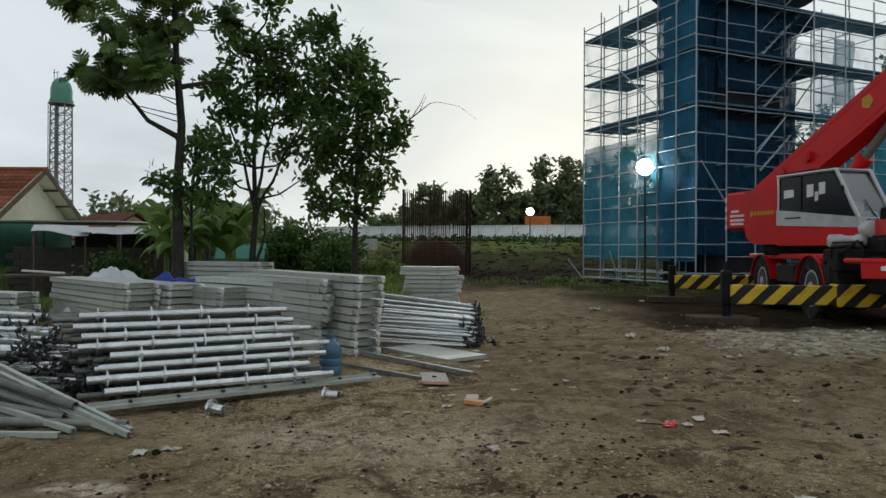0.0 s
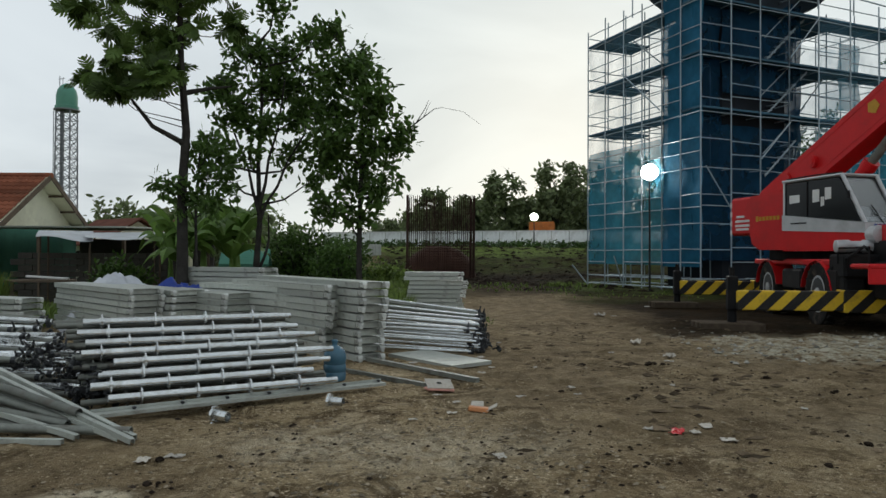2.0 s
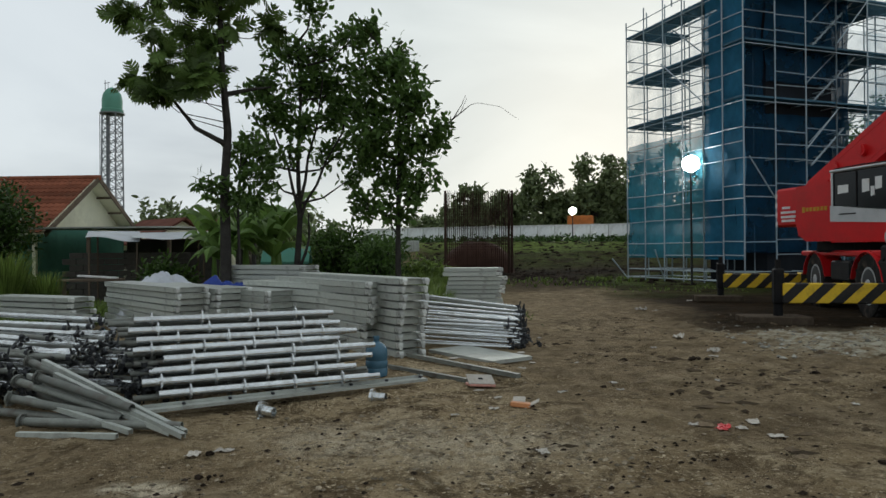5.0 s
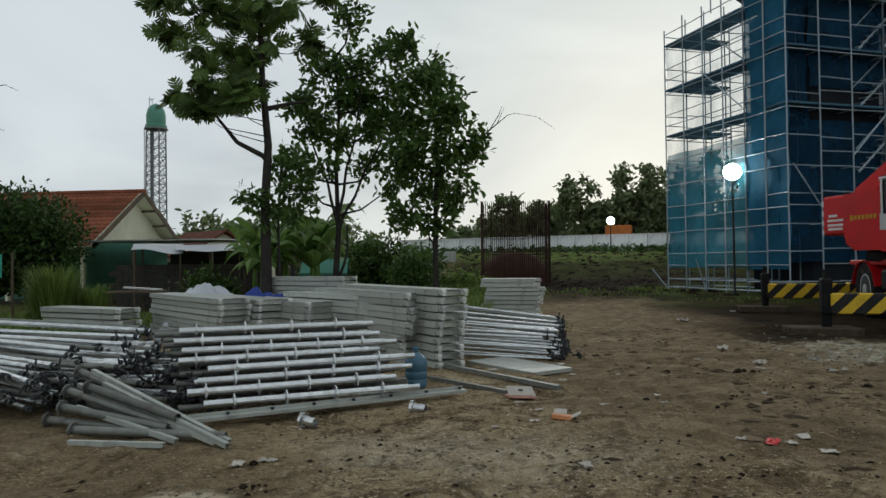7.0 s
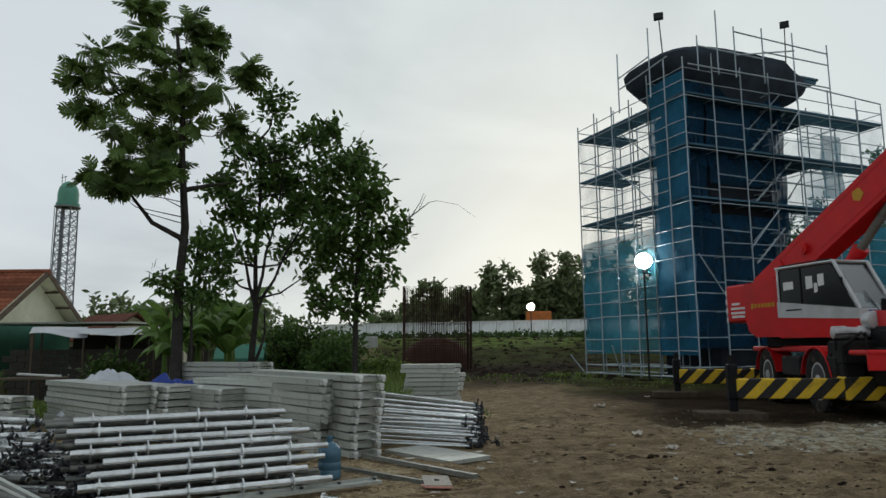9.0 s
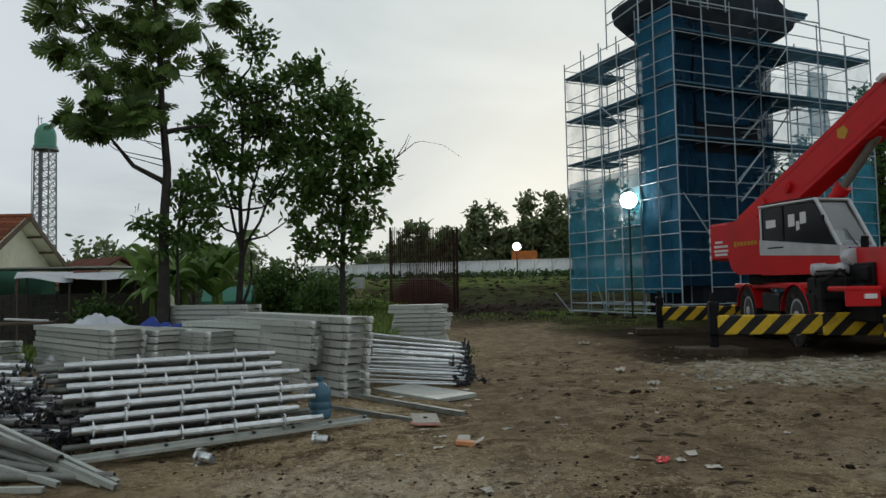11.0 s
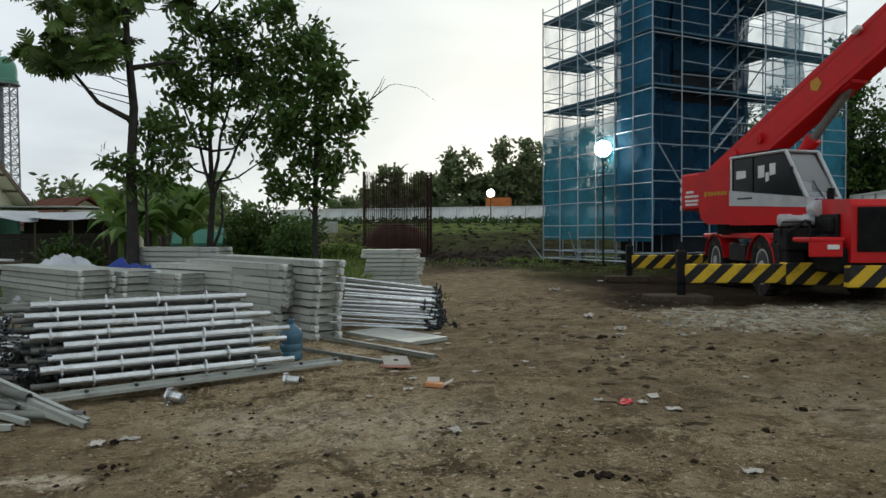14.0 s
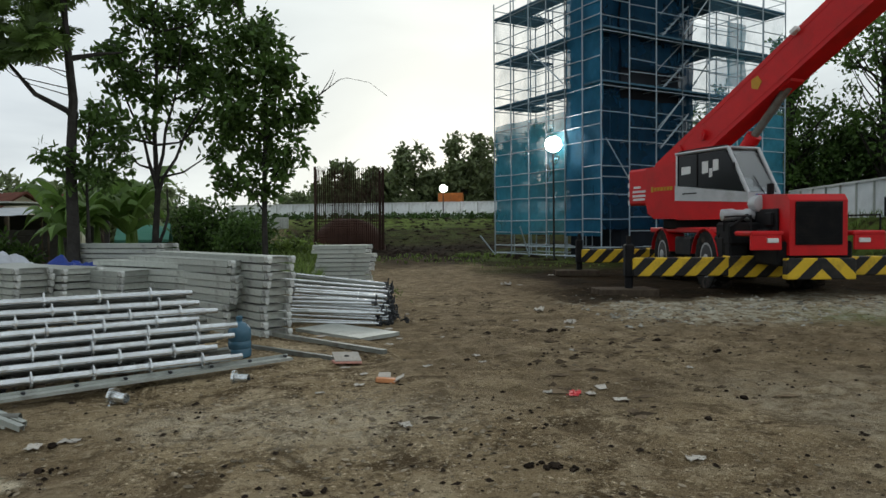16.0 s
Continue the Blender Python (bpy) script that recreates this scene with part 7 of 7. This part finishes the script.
# pale awning sheets, sagging
aw = thing("awning", pose(0, 0, 0), "sagging pale sheet awning on thin poles before the block wall", "awning")
for i, (x0, y0, x1, y1, za, zb) in enumerate(((-12.1, 20.5, -10.7, 21.1, 2.25, 2.02), (-10.9, 21.0, -8.7, 21.9, 2.20, 1.98))):
    k = 8
    v = []
    for j in range(k + 1):
        for c in range(k + 1):
            s, t = c / k, j / k
            v.append((x0 + (x1 - x0) * s - 0.55 * t, y0 + (y1 - y0) * s + 1.1 * t, zb + (za - zb) * t + 0.05 * math.sin(6 * s + 2 * i) * (1 - t) - 0.10 * s * (1 - t) * (i == 0) + (0.06 * s if i else 0.0)))
    part("sheet", Mesh().add(v, [(j * (k + 1) + c, j * (k + 1) + c + 1, (j + 1) * (k + 1) + c + 1, (j + 1) * (k + 1) + c) for j in range(k) for c in range(k)]), AWNING, aw, "pale weathered sheet", smooth=True)
for x, y, h in ((-12.05, 20.6, 1.95), (-10.8, 21.1, 1.85), (-9.0, 21.9, 1.95), (-12.4, 21.7, 2.2), (-9.6, 22.9, 2.1)):
    part("pole", Mesh().tube((x, y, 0), (x, y, h), 0.03, n=6), WOOD, aw)
wl_ = thing("block_wall", pose(0, 0, 0), "low weathered grey block wall with a pale end pillar", "wall", kind="structure")
a, b = Vector((-13.4, 21.6, 0)), Vector((-8.9, 23.5, 0))
ang = math.atan2((b - a).y, (b - a).x)
for r in range(8):
    for c in range(12):
        L = (b - a).length / 12
        p = a + (b - a) * ((c + 0.5 + (0.25 if r % 2 else -0.25)) / 12)
        part("block", Mesh().box((0, 0, 0), (L - 0.015, 0.12, 0.185), bevel=0.008) if r == 0 and c == 0 else bpy.data.meshes["block"], BLOCK, wl_, m=Matrix.Translation((p.x, p.y, 0.1 + r * 0.195)) @ Matrix.Rotation(ang, 4, "Z"))
part("pillar", Mesh().box((-8.75, 23.5, 0.85), (0.3, 0.3, 1.75), bevel=0.02), CREAM, wl_, "pale plastered pillar")
# clutter by the wall
tagged(part("timber_table", Mesh().box((0, 0, 0.82), (1.6, 0.8, 0.05)).box((-0.7, -0.3, 0.4), (0.08, 0.08, 0.8)).box((0.7, -0.3, 0.4), (0.08, 0.08, 0.8)).box((-0.7, 0.3, 0.4), (0.08, 0.08, 0.8)).box((0.7, 0.3, 0.4), (0.08, 0.08, 0.8)), WOOD, None, m=pose(-10.6, 18.2, gz(-10.6, 18.2), 0, 0, 20)), "rough timber table by the wall", "table")
tagged(part("board", Mesh().box((0, 0, 0), (1.0, 0.2, 0.05), bevel=0.01), WHITE, None, m=pose(-10.4, 18.2, gz(-10.4, 18.2) + 0.9, 0, 4, 12)), "pale painted board lying on the table", "board")
tagged(part("hanging_cloth", Mesh().box((0, 0, 0), (1.15, 0.03, 0.6), bevel=0.01), material("teal_cloth", (0.06, 0.34, 0.25), 0.8, 0, 0.15, 3, 30, 0.3), None, m=pose(-13.5, 15.9, 1.55, 0, 0, 38)), "teal cloth hung between poles in the garden", "cloth")
tagged(part("pole", Mesh().tube((0, 0, 0), (0, 0, 1.9), 0.03, n=6), WOOD, None, m=pose(-14.1, 15.4, 0)), "thin wooden pole carrying a cloth", "pole", "cloth poles")
tagged(part("pole", Mesh().tube((0, 0, 0), (0, 0, 1.9), 0.03, n=6), WOOD, None, m=pose(-12.88, 16.4, 0)), "thin wooden pole carrying a cloth", "pole", "cloth poles")


def small_house(x, y, yaw, w, d, h, rise, wall, tile, label):
    th = thing("house", pose(x, y, 0, 0, 0, yaw), label, "house", "small houses")
    part("wall", Mesh().box((0, 0, h / 2), (w, d, h)).prism([(-d / 2, h), (d / 2, h), (0, h + rise - 0.08)], -w / 2, w / 2), wall, th)
    for s in (-1, 1):
        part("roof_slope", Mesh().prism([(s * (d / 2 + 0.4), h - 0.35), (0, h + rise), (0, h + rise + 0.1), (s * (d / 2 + 0.4), h - 0.25)], -w / 2 - 0.35, w / 2 + 0.35), tile, th)
    part("window", Mesh().box((w / 2 + 0.01, 0, h * 0.55), (0.05, 0.9, 0.9), bevel=0.01), GLASS_DARK, th)
    part("window", Mesh().box((0, -d / 2 - 0.01, h * 0.55), (1.0, 0.05, 0.9), bevel=0.01), GLASS_DARK, th)


small_house(-17.2, 36.5, -35, 3.6, 3.8, 2.3, 1.0, CREAM, TILE_DARK, "small cream house with a dark tile roof behind the block wall")
small_house(-19.6, 46.0, -20, 5.0, 4.4, 2.5, 1.2, CREAM, TILE_DARK, "far cream house with a brown tile roof")
small_house(-20.5, 66.0, 0, 7.0, 6.0, 3.8, 0.3, BLOCK, BLOCK, "far grey flat-topped house among trees")
small_house(-7.35, 25.6, 10, 1.0, 1.0, 1.45, 0.2, material("teal_sheet", (0.05, 0.24, 0.17), 0.7, 0, 0.15, 2, 20, 0.1), TEAL, "small teal sheet metal shed behind banana plants")
ct = thing("site_container", pose(-6.0, 54.7, gz(-6.0, 54.7) - 0.1, 0, 0, 10), "small pale cargo container on the bare soil", "container")
part("body", Mesh().box((0, 0, 0.45), (1.6, 1.3, 0.9), bevel=0.03), BOARD, ct)
for i in range(9):
    part("rib", Mesh().box((-0.7 + i * 0.175, -0.665, 0.45), (0.06, 0.03, 0.78)), BOARD, ct)
# white wall on the bank beyond the crane
fence("fence_2", (25.5, 38.5, 1.55), (21.6, 23.4, 1.55), 1.95, 9, "low white painted site wall on a grassy bank", WHITE_WALL)
ht = thing("wall_hatch", pose(22.35, 26.9, 1.75, 0, 0, 75.5), "small dark hatch in the white site wall", "hatch")
part("hatch_frame", Mesh().box((0, 0.06, 0.5), (0.62, 0.08, 0.95), bevel=0.01), SILVER, ht)
part("hatch_panel", Mesh().box((0, 0.11, 0.5), (0.5, 0.03, 0.82)), BLACK, ht)
oc = thing("site_container", pose(10.9, 80.0, 2.2, 0, 0, -12), "orange cargo container behind the site fence", "container")
part("body", Mesh().box((0, 0, 1.7), (2.8, 2.4, 3.2), bevel=0.04), ORANGE, oc)
for i in range(11):
    part("rib", Mesh().box((-1.25 + i * 0.25, -1.22, 1.7), (0.10, 0.05, 2.9)), ORANGE, oc)

# ---- water tower ----
wt = thing("water_tower", pose(-62.6, 114.3, 0), "tall lattice steel water tower with a domed green tank", "water tower")
prof = [(0.9, 25.2), (1.75, 25.4), (1.8, 25.9), (1.6, 26.0), (1.62, 27.6), (1.4, 28.6), (0.9, 29.3), (0.25, 29.7)]
part("tank", Mesh().lathe(prof, n=28), TOWER_GREEN, wt, "green domed tank", smooth=True)
part("gallery", Mesh().lathe([(1.98, 25.2), (1.98, 25.4)], n=28), TOWER_STEEL, wt)
part("antenna", Mesh().tube((-1.2, 0, 28.5), (-1.2, 0, 31), 0.06).tube((-0.7, 0, 28.9), (-0.7, 0, 30.7), 0.05).tube((-1.4, 0, 30.4), (-0.4, 0, 30.6), 0.05), TOWER_STEEL, wt)
hw = 1.24
for sx in (-1, 1):
    for sy in (-1, 1):
        part("leg", Mesh().tube((sx * hw * 1.06, sy * hw * 1.06, 0), (sx * hw * 0.92, sy * hw * 0.92, 25.3), 0.13, n=6), TOWER_STEEL, wt)
for i in range(16):
    z0, z1 = i * 1.58, (i + 1) * 1.58
    for sx, sy, ex, ey in ((-1, -1, 1, -1), (-1, 1, 1, 1), (-1, -1, -1, 1), (1, -1, 1, 1)):
        part("cross_brace", Mesh().tube((sx * hw, sy * hw, z0), (ex * hw, ey * hw, z1), 0.06, n=4).tube((ex * hw, ey * hw, z0), (sx * hw, sy * hw, z1), 0.06, n=4).tube((sx * hw, sy * hw, z1), (ex * hw, ey * hw, z1), 0.07, n=4), TOWER_STEEL, wt)
part("riser_pipe", Mesh().tube((-0.8, 0, 0), (-0.8, 0, 25.3), 0.28, n=8).tube((-1.6, -1.0, 0), (-1.6, -1.0, 25), 0.07, n=5), TOWER_STEEL, wt)


# ---- tarpaulins on goods ----
def tarp(name, x, y, z, w, l, h, mat, label, seed):
    k = 44
    rn = Vector((seed * 3.1, 0, 0))
    v = []
    for j in range(k + 1):
        for i in range(k + 1):
            s, t = i / k * 2 - 1, j / k * 2 - 1
            e = max(0.0, 1 - max(abs(s + 0.25 * t), abs(t) * 0.9) ** 1.6)
            q = Vector((s * 1.5, t * 1.5, 0)) + rn
            f_ = 0.20 * (0.42 - abs(noise.noise(q)) * 1.9) + 0.12 * (0.3 - abs(noise.noise(q * 2.3 + Vector((0, 9, 0)))) * 1.6) + 0.12 * (0.3 - abs(noise.noise(q * 4.7)))
            v.append((s * w, t * l, h * e ** 0.6 * (0.82 + f_) + (0.0 if e else 0.01)))
    ob = part(name, Mesh().add(v, [(j * (k + 1) + i, j * (k + 1) + i + 1, (j + 1) * (k + 1) + i + 1, (j + 1) * (k + 1) + i) for j in range(k) for i in range(k)]), mat, None, m=pose(x, y, z, 0, 0, 20), smooth=True)
    ob.modifiers.new("thick", "SOLIDIFY").thickness = 0.01
    tagged(ob, label, "tarpaulin")


tarp("tarpaulin", -6.75, 14.4, gz(-6.1, 14.6) - 0.05, 1.15, 0.8, 1.28, TARP_WHITE, "crumpled white tarpaulin over heaped goods", 1)
tarp("tarpaulin", -5.75, 14.8, gz(-5.1, 14.9) - 0.05, 0.95, 0.75, 1.14, TARP_BLUE, "crumpled blue tarpaulin over heaped goods", 2)
